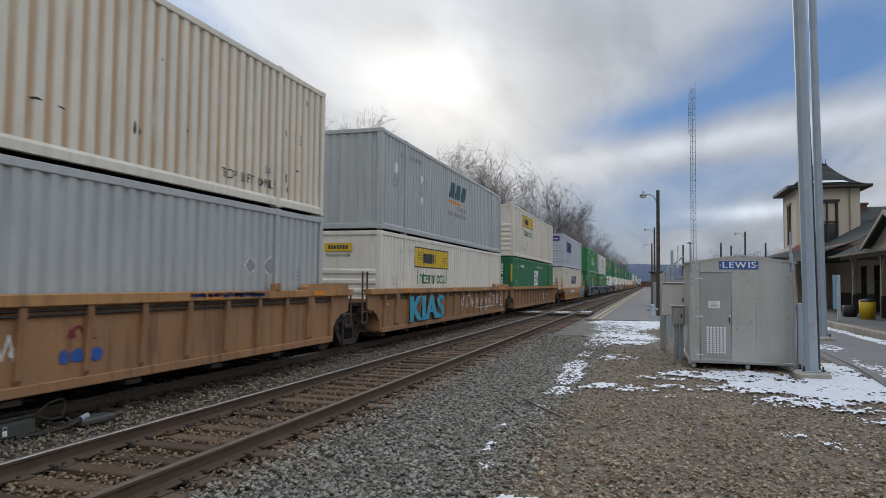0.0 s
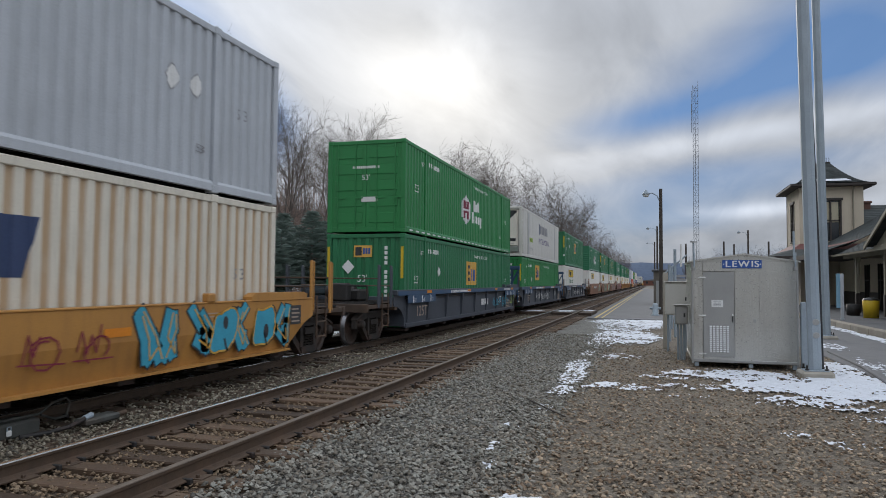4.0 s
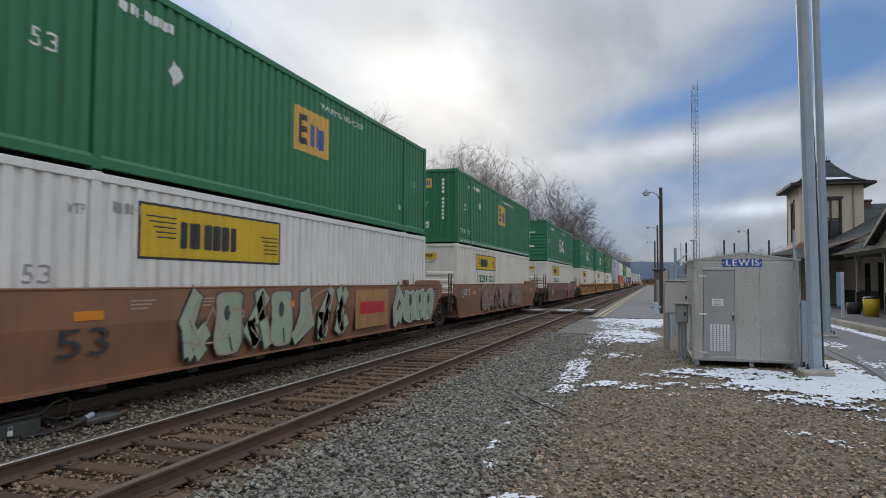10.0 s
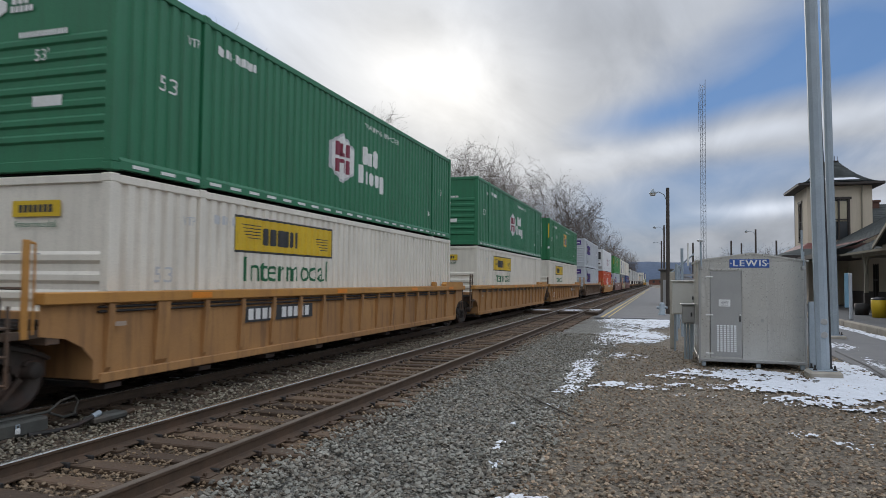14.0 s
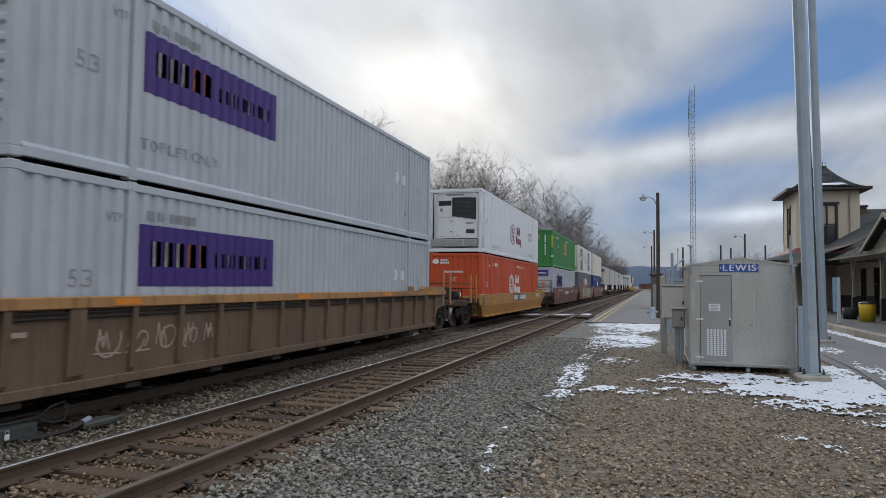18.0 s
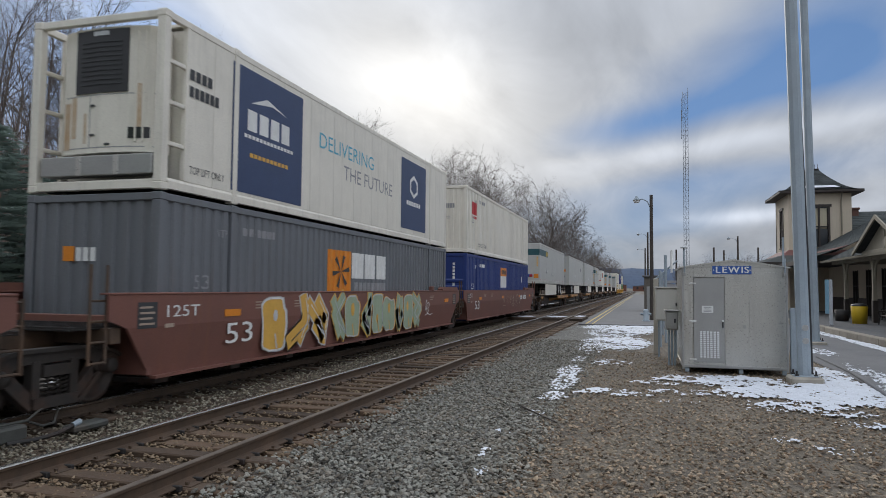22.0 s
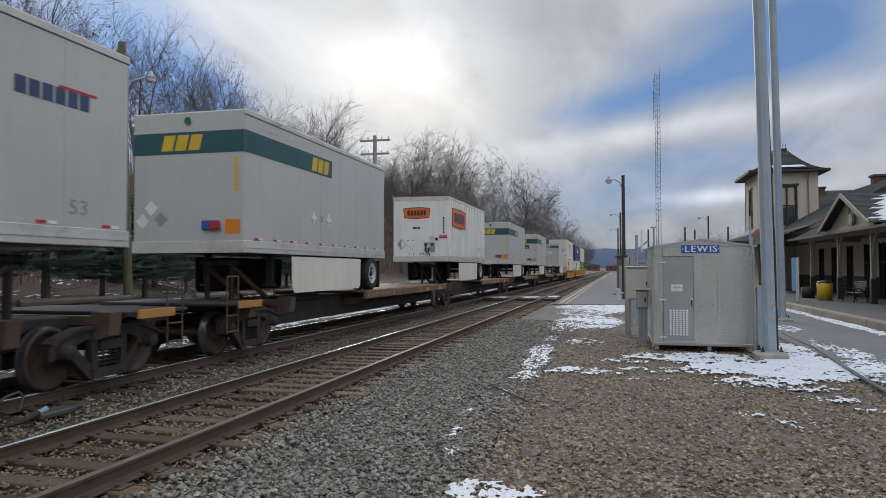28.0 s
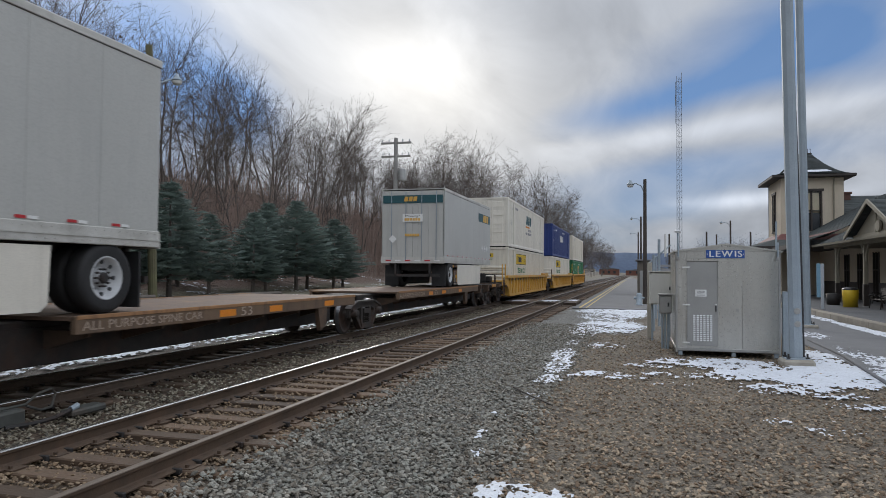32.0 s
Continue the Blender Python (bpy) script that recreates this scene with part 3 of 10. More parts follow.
def ground_material():
    m = surf("ground", (0.200, 0.166, 0.124), (0.122, 0.100, 0.075), 0.92, 0, 1.3, 34, 1.0, (0.12, 0.09, 0.07), 0.5, dist=0.05)
    nt = m.node_tree
    L = nt.links.new
    b = nt.nodes["Principled BSDF"]
    base = b.inputs["Base Color"].links[0].from_socket
    tc = nt.nodes.new("ShaderNodeTexCoord")
    sep = nt.nodes.new("ShaderNodeSeparateXYZ")
    L(tc.outputs["Object"], sep.inputs[0])
    n1 = nt.nodes.new("ShaderNodeTexNoise")
    n1.inputs["Scale"].default_value, n1.inputs["Detail"].default_value = 1.1, 6
    L(tc.outputs["Object"], n1.inputs["Vector"])
    vor = nt.nodes.new("ShaderNodeTexVoronoi")
    vor.inputs["Scale"].default_value = 19
    L(tc.outputs["Object"], vor.inputs["Vector"])

    def mth(op, a, c, clamp=False):
        n = nt.nodes.new("ShaderNodeMath")
        n.operation, n.use_clamp = op, clamp
        for v, s in ((a, n.inputs[0]), (c, n.inputs[1])):
            if isinstance(v, (int, float)):
                s.default_value = v
            else:
                L(v, s)
        return n.outputs[0]

    def mixc(f, a, c, blend="MIX"):
        n = nt.nodes.new("ShaderNodeMix")
        n.data_type, n.blend_type = "RGBA", blend
        if isinstance(f, float):
            n.inputs["Factor"].default_value = f
        else:
            L(f, n.inputs["Factor"])
        for v, s in ((a, n.inputs[6]), (c, n.inputs[7])):
            if isinstance(v, tuple):
                s.default_value = (*v, 1)
            else:
                L(v, s)
        return n.outputs[2]

    wob = mth("MULTIPLY", mth("SUBTRACT", n1.outputs["Fac"], 0.5), 1.6)
    xx = mth("ADD", sep.outputs[0], wob)

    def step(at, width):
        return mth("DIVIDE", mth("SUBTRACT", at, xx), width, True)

    # stone-sized flecks
    bw = nt.nodes.new("ShaderNodeRGBToBW")
    L(vor.outputs["Color"], bw.inputs[0])
    fleck = nt.nodes.new("ShaderNodeMapRange")
    L(bw.outputs[0], fleck.inputs["Value"])
    fleck.inputs["To Min"].default_value, fleck.inputs["To Max"].default_value = 0.55, 1.4
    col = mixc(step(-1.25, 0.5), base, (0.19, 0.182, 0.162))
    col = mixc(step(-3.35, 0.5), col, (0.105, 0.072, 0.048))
    # bed under the train darkened: the train's shade put into its colour
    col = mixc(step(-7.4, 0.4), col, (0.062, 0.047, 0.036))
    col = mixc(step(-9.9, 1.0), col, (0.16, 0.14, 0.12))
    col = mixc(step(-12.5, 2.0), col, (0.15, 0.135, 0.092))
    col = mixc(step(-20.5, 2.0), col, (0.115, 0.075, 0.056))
    far = mth("DIVIDE", mth("SUBTRACT", sep.outputs[1], 260.0), 200.0, True)
    col = mixc(far, col, (0.09, 0.075, 0.055))
    sc = nt.nodes.new("ShaderNodeVectorMath")
    sc.operation = "SCALE"
    L(col, sc.inputs[0])
    L(fleck.outputs["Result"], sc.inputs["Scale"])
    L(sc.outputs[0], b.inputs["Base Color"])
    bp = nt.nodes.new("ShaderNodeBump")
    bp.inputs["Strength"].default_value, bp.inputs["Distance"].default_value = 0.9, 0.04
    L(vor.outputs["Distance"], bp.inputs["Height"])
    bp.invert = True
    old = b.inputs["Normal"].links[0].from_socket
    L(old, bp.inputs["Normal"])
    L(bp.outputs["Normal"], b.inputs["Normal"])
    return m


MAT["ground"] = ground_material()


def build_ground():
    xs = axis_steps(-70, 20, 1.0, 2600)
    ys = axis_steps(-20, 160, 1.5, 2600)
    g = Geo()
    vs = [(x, y, land(x, y) if abs(x) < 400 and y > -200 else land(max(-400, min(400, x)), y)) for y in ys for x in xs]
    n = len(xs)
    fs = [(j * n + i, j * n + i + 1, (j + 1) * n + i + 1, (j + 1) * n + i) for j in range(len(ys) - 1) for i in range(n - 1)]
    g.add(vs, fs)
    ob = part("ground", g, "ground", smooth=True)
    tagged(ob, "brown gravel yard, grey ballast and a leaf-strewn bank", "ground", kind="structure")


build_ground()


# ---- tracks ----
def g_rail(y0, y1):
    pr = [(-0.075, -0.175), (0.075, -0.175), (0.075, -0.163), (0.02, -0.145), (0.009, -0.13), (0.009, -0.05), (0.034, -0.036), (0.036, -0.006), (0.030, -0.002), (-0.030, -0.002), (-0.036, -0.006), (-0.034, -0.036), (-0.009, -0.05), (-0.009, -0.13), (-0.02, -0.145), (-0.075, -0.163)]
    return Geo().prism(pr, "y", y0, y1)


def g_tie(seed):
    r = random.Random(seed)
    g = Geo().box(-1.30 - r.uniform(0, 0.05), 1.30 + r.uniform(0, 0.08), -0.115, 0.115, -0.34, -0.172, 0.014)
    v = []
    for p in g.v:
        v.append((p[0], p[1] + 0.012 * math.sin(p[0] * 3 + seed), p[2] + 0.008 * math.sin(p[0] * 5 + seed * 2)))
    g.v = v
    return g


def track(x, heads, label, tie_n, seed, steel="rail", wood="tie"):
    t = thing("track", pose(x, 0, 0), label, "railway track", kind="structure")
    for s, head in zip((-1, 1), heads):
        r = part("rail", g_rail(-30, 900), steel, t, at=pose(s * 0.755, 0, 0), smooth=False)
        pr = [(-0.030, -0.004), (0.034, -0.010), (0.0375, -0.010), (0.034, -0.003), (0.026, 0.0005), (0.014, 0.002), (-0.014, 0.002), (-0.026, 0.0005)]
        part("rail_head", Geo().prism(pr, "y", -30, 900), head, r)
    rnd = random.Random(seed)
    ties = [g_tie(seed * 10 + k).mesh("tie") for k in range(6)]
    for i in range(tie_n):
        part("tie", ties[rnd.randrange(6)], wood, t, at=pose(rnd.uniform(-0.06, 0.06), -13.0 + i * 0.52 + rnd.uniform(-0.04, 0.04), rnd.uniform(-0.012, 0.004), 0, 0, rnd.uniform(-1.5, 1.5)))
    g = Geo()
    y = -13.0 + tie_n * 0.52
    while y < 420:
        g.box(-1.3, 1.3, y - 0.115, y + 0.115, -0.3, -0.174)
        y += 0.52
    tagged(part("far_ties", g, wood, t), kind="stuff")
    # tie plates with spikes, and rail anchors gripping the foot beside each tie
    g, a = Geo(), Geo()
    for i in range(170):
        y = -13.0 + i * 0.52
        for s in (-1, 1):
            g.box(s * 0.755 - 0.17, s * 0.755 + 0.17, y - 0.09, y + 0.09, -0.18, -0.163)
            for k in (-1, 1):
                g.box(s * 0.755 + k * 0.10 - 0.012, s * 0.755 + k * 0.10 + 0.018, y - 0.05 * k - 0.012, y - 0.05 * k + 0.012, -0.165, -0.135)
            if i % 2 == 0:
                for k in (-1, 1):
                    a.box(s * 0.755 - 0.10, s * 0.755 + 0.115, y + k * 0.15 - 0.022, y + k * 0.15 + 0.022, -0.20, -0.145, 0.006)
    tagged(part("tie_plates", g, steel, t), kind="stuff")
    tagged(part("rail_anchors", a, "iron", t), kind="stuff")
    return t


track(NEAR_X, ("railhead", "railhead_dull"), "empty running track on weathered wooden ties", 250, 1)
track(TRAIN_X, ("railhead", "railhead"), "track under the passing train", 170, 2, "rail_greasy", "tie_greasy")


# loose stones: broken pieces, each a dented block
def stone_bank(name, material, count, region, size, seed, label, lift=0.0, shape=0.72):
    rng = np.random.default_rng(seed)
    base_v = np.array([(0, 0, 1), (0.9, 0, 0.3), (0.28, 0.85, 0.3), (-0.72, 0.52, 0.3), (-0.72, -0.52, 0.3), (0.28, -0.85, 0.3), (0.72, 0.52, -0.4), (-0.28, 0.85, -0.4), (-0.9, 0, -0.4), (-0.28, -0.85, -0.4), (0.72, -0.52, -0.4)])
    base_f = [(0, 1, 2), (0, 2, 3), (0, 3, 4), (0, 4, 5), (0, 5, 1), (1, 6, 2), (2, 6, 7), (2, 7, 3), (3, 7, 8), (3, 8, 4), (4, 8, 9), (4, 9, 5), (5, 9, 10), (5, 10, 1), (1, 10, 6)]
    px, py, pz = region(rng, count)
    count = len(px)
    s = rng.uniform(size[0], size[1], count)
    jit = 1 + rng.uniform(-0.38, 0.38, (count, 11, 3))
    v = base_v[None] * jit * s[:, None, None]
    v[:, :, 2] *= shape
    v[:, :, 0] *= rng.uniform(0.8, 1.35, count)[:, None]
    a = rng.uniform(0, 6.283, count)
    ca, sa = np.cos(a)[:, None], np.sin(a)[:, None]
    tl = rng.uniform(-0.5, 0.5, count)[:, None]
    x, y, z = v[:, :, 0], v[:, :, 1], v[:, :, 2]
    z2 = z + tl * x
    x2, y2 = x * ca - y * sa, x * sa + y * ca
    V = np.stack([x2 + px[:, None], y2 + py[:, None], z2 + pz[:, None] + lift], 2).reshape(-1, 3)
    F = (np.array(base_f)[None] + (np.arange(count) * 11)[:, None, None]).reshape(-1, 3)
    me = bpy.data.meshes.new(name)
    me.vertices.add(len(V))
    me.vertices.foreach_set("co", V.ravel())
    me.loops.add(F.size)
    me.loops.foreach_set("vertex_index", F.ravel())
    me.polygons.add(len(F))
    me.polygons.foreach_set("loop_start", np.arange(0, F.size, 3))
    me.update(calc_edges=True)
    me.shade_flat()
    me.materials.append(None)
    ob = part(name, me, material)
    return tagged(ob, label, "gravel", kind="stuff")


def island_vary(m, lo, hi, tints):
    """Give every loose piece of a joined mesh its own shade."""
    nt = m.node_tree
    b = nt.nodes["Principled BSDF"]
    base = b.inputs["Base Color"].links[0].from_socket
    ge = nt.nodes.new("ShaderNodeNewGeometry")
    rp = nt.nodes.new("ShaderNodeValToRGB")
    nt.links.new(ge.outputs["Random Per Island"], rp.inputs["Fac"])
    el = rp.color_ramp.elements
    el[0].color, el[1].color = (*[lo * c for c in tints[0]], 1), (*[hi * c for c in tints[-1]], 1)
    for i, c in enumerate(tints[1:-1]):
        e = el.new((i + 1) / (len(tints) - 1))
        k = lo + (hi - lo) * (i + 1) / (len(tints) - 1)
        e.color = (*[k * q for q in c], 1)
    mx = nt.nodes.new("ShaderNodeMix")
    mx.data_type, mx.blend_type = "RGBA", "MULTIPLY"
    mx.inputs["Factor"].default_value = 1.0
    nt.links.new(base, mx.inputs[6])
    nt.links.new(rp.outputs[0], mx.inputs[7])
    nt.links.new(mx.outputs[2], b.inputs["Base Color"])


island_vary(MAT["stone"], 0.42, 1.62, ((1.05, 1, 0.95), (1.1, 0.98, 0.86), (0.97, 1.0, 0.97), (1.03, 0.99, 0.94)))
island_vary(MAT["pebble"], 0.34, 1.62, ((1, 0.93, 0.86), (1.12, 0.93, 0.78), (0.95, 1.0, 1.0), (1.08, 1.0, 0.92)))


def by_distance(rng, n, y0, y1, power=2.2):
    """Thick at the near end, thinner further on."""
    return y0 + (y1 - y0) * rng.random(n) ** power


def reg_grey(rng, n):
    y = by_distance(rng, n, 2.5, 26)
    x = rng.uniform(-3.75, -1.25, n) + rng.normal(0, 0.12, n)
    return x, y, GROUND + rng.uniform(-0.03, 0.015, n) + 0.03 * (x < -3.3)


def reg_brown(rng, n):
    y = by_distance(rng, n, 3.0, 22)
    x = -1.5 + (rng.random(n) * (1.8 + 0.42 * y)) + rng.normal(0, 0.15, n)
    return x, y, GROUND + rng.uniform(-0.035, 0.0, n)


def reg_between(rng, n):
    y = by_distance(rng, n, 2.5, 40)
    x = rng.uniform(-7.6, -5.75, n)
    return x, y, GROUND + rng.uniform(-0.03, 0.025, n)


def reg_crib(rng, n):
    y = by_distance(rng, n, 2.5, 30)
    x = rng.uniform(-6.3, -3.6, n)
    return x, y, GROUND + rng.uniform(-0.02, 0.022, n)


stone_bank("ballast_stones", "stone", 27000, reg_grey, (0.014, 0.031), 5, "crushed grey ballast stones beside the track")
stone_bank("ballast_stones", "stone", 3200, lambda rng, n: (rng.uniform(-3.75, -1.25, n), 2.7 - 7 * rng.random(n) ** 1.6, GROUND + rng.uniform(-0.03, 0.01, n)), (0.022, 0.046), 15, "crushed grey ballast stones along the empty track")
stone_bank("gravel_stones", "pebble", 3600, lambda rng, n: (rng.uniform(-1.4, 4.2, n), 3.2 - 7 * rng.random(n) ** 1.6, GROUND + rng.uniform(-0.035, 0.0, n)), (0.014, 0.030), 16, "small brown gravel of the yard")
stone_bank("gravel_stones", "pebble", 26000, reg_brown, (0.012, 0.026), 6, "small brown gravel")
MAT["mixed_stone"] = surf("olive_grey_stone", (0.235, 0.215, 0.17), (0.14, 0.125, 0.10), 0.85, 0, 9, 60, 0.3, (0.17, 0.12, 0.08), 0.4)
island_vary(MAT["mixed_stone"], 0.38, 1.6, ((1, 1, 1), (1.06, 1, 0.9), (1, 1, 0.97)))
stone_bank("ballast_between_tracks", "mixed_stone", 13000, reg_between, (0.013, 0.028), 7, "grey ballast between the two tracks")
MAT["crib_stone"] = surf("rust_stained_stone", (0.22, 0.168, 0.112), (0.125, 0.088, 0.056), 0.85, 0, 9, 60, 0.3, (0.15, 0.09, 0.045), 0.6)
island_vary(MAT["crib_stone"], 0.55, 1.5, ((1, 1, 1), (1.1, 1, 0.9), (1, 1, 1)))
stone_bank("ballast_between_ties", "crib_stone", 15000, reg_crib, (0.013, 0.027), 8, "rust-stained ballast between the ties")


# ---- the train: everything on it rolls towards -y at one speed ----
MOVING = []   # (thing, y at the start)


def rolling(ob, s):
    MOVING.append((ob, s))
    return ob


# corrugated sheet: outward depth along the wall
PITCH, FOLD = 0.275, 0.038


def corr_breaks(a, b):
    out = []
    k = math.floor(a / PITCH)
    while k * PITCH < b:
        for f in (0.0, 0.44, 0.54, 0.90):
            y = (k + f) * PITCH
            if a < y < b:
                out.append(y)
        k += 1
    return [a] + out + [b]


def corr_depth(y):
    f = (y / PITCH) % 1.0
    if f < 0.44:
        return 0.0
    if f < 0.54:
        return -FOLD * (f - 0.44) / 0.10
    if f < 0.90:
        return -FOLD
    return -FOLD * (1.0 - f) / 0.10


SHARED = {}


def shared(key, make, smooth=False):
    if key not in SHARED:
        SHARED[key] = make().mesh(key.split("/")[0], smooth)
    return SHARED[key]


HL, HW = BOX_L / 2, BOX_W / 2
POSTS = (-HL + 0.06, -HL + 2.02, HL - 2.02, HL - 0.06)


def g_side_corr():
    g = Geo()
    ys = corr_breaks(-HL + 0.10, HL - 0.10)
    z0, z1 = 0.20, BOX_H - 0.13
    vs, fs = [], []
    for i, y in enumerate(ys):
        d = HW - 0.03 + corr_depth(y)
        vs += [(d, y, z0), (d, y, z1), (d - 0.02, y, z0), (d - 0.02, y, z1)]
        if i:
            a, b = 4 * (i - 1), 4 * i
            fs += [(a, b, b + 1, a + 1), (a + 2, a + 3, b + 3, b + 2)]
    return g.add(vs, fs)


PANEL_W = (BOX_L - 0.24) / 13


def g_panel():
    return Geo().box(HW - 0.05, HW - 0.022, 0.004, PANEL_W - 0.004, 0.2, BOX_H - 0.12, 0.003)


def g_rivets():
    g = Geo()
    for k in range(22):
        z = 0.3 + k * 0.108
        for o in (-0.035, 0.035):
            g.box(HW - 0.024, HW - 0.015, o - 0.009, o + 0.009, z, z + 0.018)
    return g


def g_rails(z0, z1):
    return Geo().box(HW - 0.10, HW - 0.012, -HL + 0.16, HL - 0.16, z0, z1, 0.012)


def g_bottom_rail():
    g = Geo().prism([(HW - 0.10, 0.03), (HW - 0.005, 0.03), (HW - 0.005, 0.15), (HW - 0.03, 0.20), (HW - 0.10, 0.20)], "y", -HL + 0.16, HL - 0.16)
    return g


def g_corner_post():
    g = Geo().box(HW - 0.16, HW - 0.004, -HL, -HL + 0.15, 0.12, BOX_H - 0.12, 0.012)
    for z in (0.0, BOX_H - 0.125):
        g.box(HW - 0.175, HW, -HL - 0.004, -HL + 0.17, z, z + 0.125, 0.015)
    return g


def g_lift_post():
    g = Geo().box(HW - 0.12, HW - 0.002, -0.07, 0.07, 0.1, BOX_H - 0.1, 0.008)
    for z in (-0.005, BOX_H - 0.13):
        g.box(HW - 0.15, HW + 0.004, -0.095, 0.095, z, z + 0.135, 0.012)
        g.box(HW + 0.002, HW + 0.008, -0.03, 0.03, z + 0.035, z + 0.095)
    return g


def g_roof():
    g = Geo()
    n = 46
    for i in range(n):
        y = -HL + 0.1 + i * (BOX_L - 0.2) / n
        g.box(-HW + 0.06, HW - 0.06, y, y + (BOX_L - 0.2) / n * 0.6, BOX_H - 0.05, BOX_H - 0.02)
    return g.box(-HW + 0.06, HW - 0.06, -HL + 0.1, HL - 0.1, BOX_H - 0.08, BOX_H - 0.045)


def g_floor():
    g = Geo().box(-HW + 0.1, HW - 0.1, -HL + 0.1, HL - 0.1, 0.14, 0.19)
    for i in range(40):
        y = -HL + 0.3 + i * 0.4
        g.box(-HW + 0.1, HW - 0.1, y, y + 0.06, 0.03, 0.14)
    return g


def g_end_header():
    return Geo().box(-HW + 0.15, HW - 0.15, -HL + 0.01, -HL + 0.11, BOX_H - 0.13, BOX_H - 0.01, 0.01)


def g_end_sill():
    return Geo().box(-HW + 0.15, HW - 0.15, -HL + 0.01, -HL + 0.12, 0.02, 0.17, 0.01)


def g_end_corr():
    g = Geo()
    vs, fs = [], []
    xs = corr_breaks(-HW + 0.15, HW - 0.15)
    for i, x in enumerate(xs):
        d = -HL + 0.035 - corr_depth(x)
        vs += [(x, d, 0.17), (x, d, BOX_H - 0.13)]
        if i:
            fs.append((2 * i - 2, 2 * i, 2 * i + 1, 2 * i - 1))
    return g.add(vs, fs)


def g_end_flat():
    return Geo().box(-HW + 0.15, HW - 0.15, -HL + 0.04, -HL + 0.07, 0.17, BOX_H - 0.13)


def pressed(bars_at, depth, lo, hi, out):
    """A wall pressed into level bars: one folded sheet."""
    pts = [(-HL + 0.07, 0.17), (-HL + 0.045, 0.17)]
    for z in bars_at:
        pts += [(-HL + 0.045, z), (-HL + out, z + lo), (-HL + out, z + hi), (-HL + 0.045, z + depth)]
    pts += [(-HL + 0.045, BOX_H - 0.13), (-HL + 0.07, BOX_H - 0.13)]
    g = Geo()
    n = len(pts)
    vs = [(x, y, z) for x in (-HW + 0.15, HW - 0.15) for y, z in pts]
    return g.add(vs, [(i, i + 1, n + i + 1, n + i) for i in range(n - 1)] + [(n - 1, 0, n, 2 * n - 1)])


def g_end_bars():
    return pressed([0.42 + i * 0.235 for i in range(7)], 0.14, 0.035, 0.105, 0.012)


def g_end_half():
    return pressed([0.28 + i * 0.26 for i in range(5)] + [1.60], 0.18, 0.05, 0.13, 0.010)


def g_door_leaf(s):
    x0 = 0.006 if s else -HW + 0.15
    return Geo().box(x0, x0 + HW - 0.156, -HL + 0.03, -HL + 0.07, 0.17, BOX_H - 0.13, 0.006)


def g_door_panel(s):
    x0 = 0.006 if s else -HW + 0.15
    return Geo().box(x0 + 0.1, x0 + HW - 0.27, -HL + 0.015, -HL + 0.031, 0, 0.32, 0.012)


def g_lock_rods():
    g = Geo()
    for x in (-0.95, -0.35, 0.35, 0.95):
        g.tube((x, -HL + 0.0, 0.1), (x, -HL + 0.0, BOX_H - 0.1), 0.018, n=6)
        g.box(x - 0.03, x + 0.25, -HL - 0.015, -HL + 0.01, 1.05, 1.09)
    return g


def decal(parent, y0, y1, z0, z1, material, corr=True, lift=0.006, label="", slant=0.0):
    """A flat painted patch on the +x wall, that follows the folds of the sheet; y from the near end."""
    g = Geo()
    ys = corr_breaks(y0 - HL, y1 - HL) if corr else [y0 - HL, y1 - HL]
    vs, fs = [], []
    h = (z1 - z0)
    for i, y in enumerate(ys):
        d = HW - 0.03 + corr_depth(y) + lift if corr else HW - 0.022 + lift
        vs += [(d, y, z0), (d, y + slant * h, z1)]
        if i:
            fs.append((2 * i - 2, 2 * i, 2 * i + 1, 2 * i - 1))
    return part("marking", g.add(vs, fs), material, parent, label)


def patch(parent, pts, material, x, label=""):
    """A painted polygon on a plane of the +x side; pts in (y, z)."""
    g = Geo()
    g.add([(x, y, z) for y, z in pts], [tuple(range(len(pts)))])
    return part("marking", g, material, parent, label)


def span(pts, y):
    """Lowest and highest z of a convex outline at y."""
    zs = []
    for (y0, z0), (y1, z1) in zip(pts, pts[1:] + pts[:1]):
        if min(y0, y1) - 1e-9 <= y <= max(y0, y1) + 1e-9:
            zs += [z0, z1] if abs(y1 - y0) < 1e-9 else [z0 + (z1 - z0) * (y - y0) / (y1 - y0)]
    return min(zs), max(zs)


def folded(g, pts, lift):
    """Adds a convex outline, in (y, z), that lies on the folds of the corrugated +x wall."""
    lo, hi = min(p[0] for p in pts), max(p[0] for p in pts)
    ys = sorted(set(corr_breaks(lo, hi) + [p[0] for p in pts]))
    vs, fs = [], []
    for i, y in enumerate(ys):
        a, b = span(pts, y)
        d = HW - 0.03 + corr_depth(y) + lift
        vs += [(d, y, a), (d, y, b)]
        if i:
            fs.append((2 * i - 2, 2 * i, 2 * i + 1, 2 * i - 1))
    return g.add(vs, fs)


def emblem(parent, pts, material, corr, lift, label=""):
    """A painted convex shape on the +x wall, plain or corrugated."""
    if not corr:
        return patch(parent, pts, material, HW - 0.022 + lift, label)
    return part("marking", folded(Geo(), pts, lift), material, parent, label)


def end_patch(parent, x0, x1, z0, z1, material, y=-HL, lift=0.004, label=""):
    g = Geo().box(x0, x1, y - lift - 0.002, y - lift + 0.002, z0, z1)
    return part("marking", g, material, parent, label)


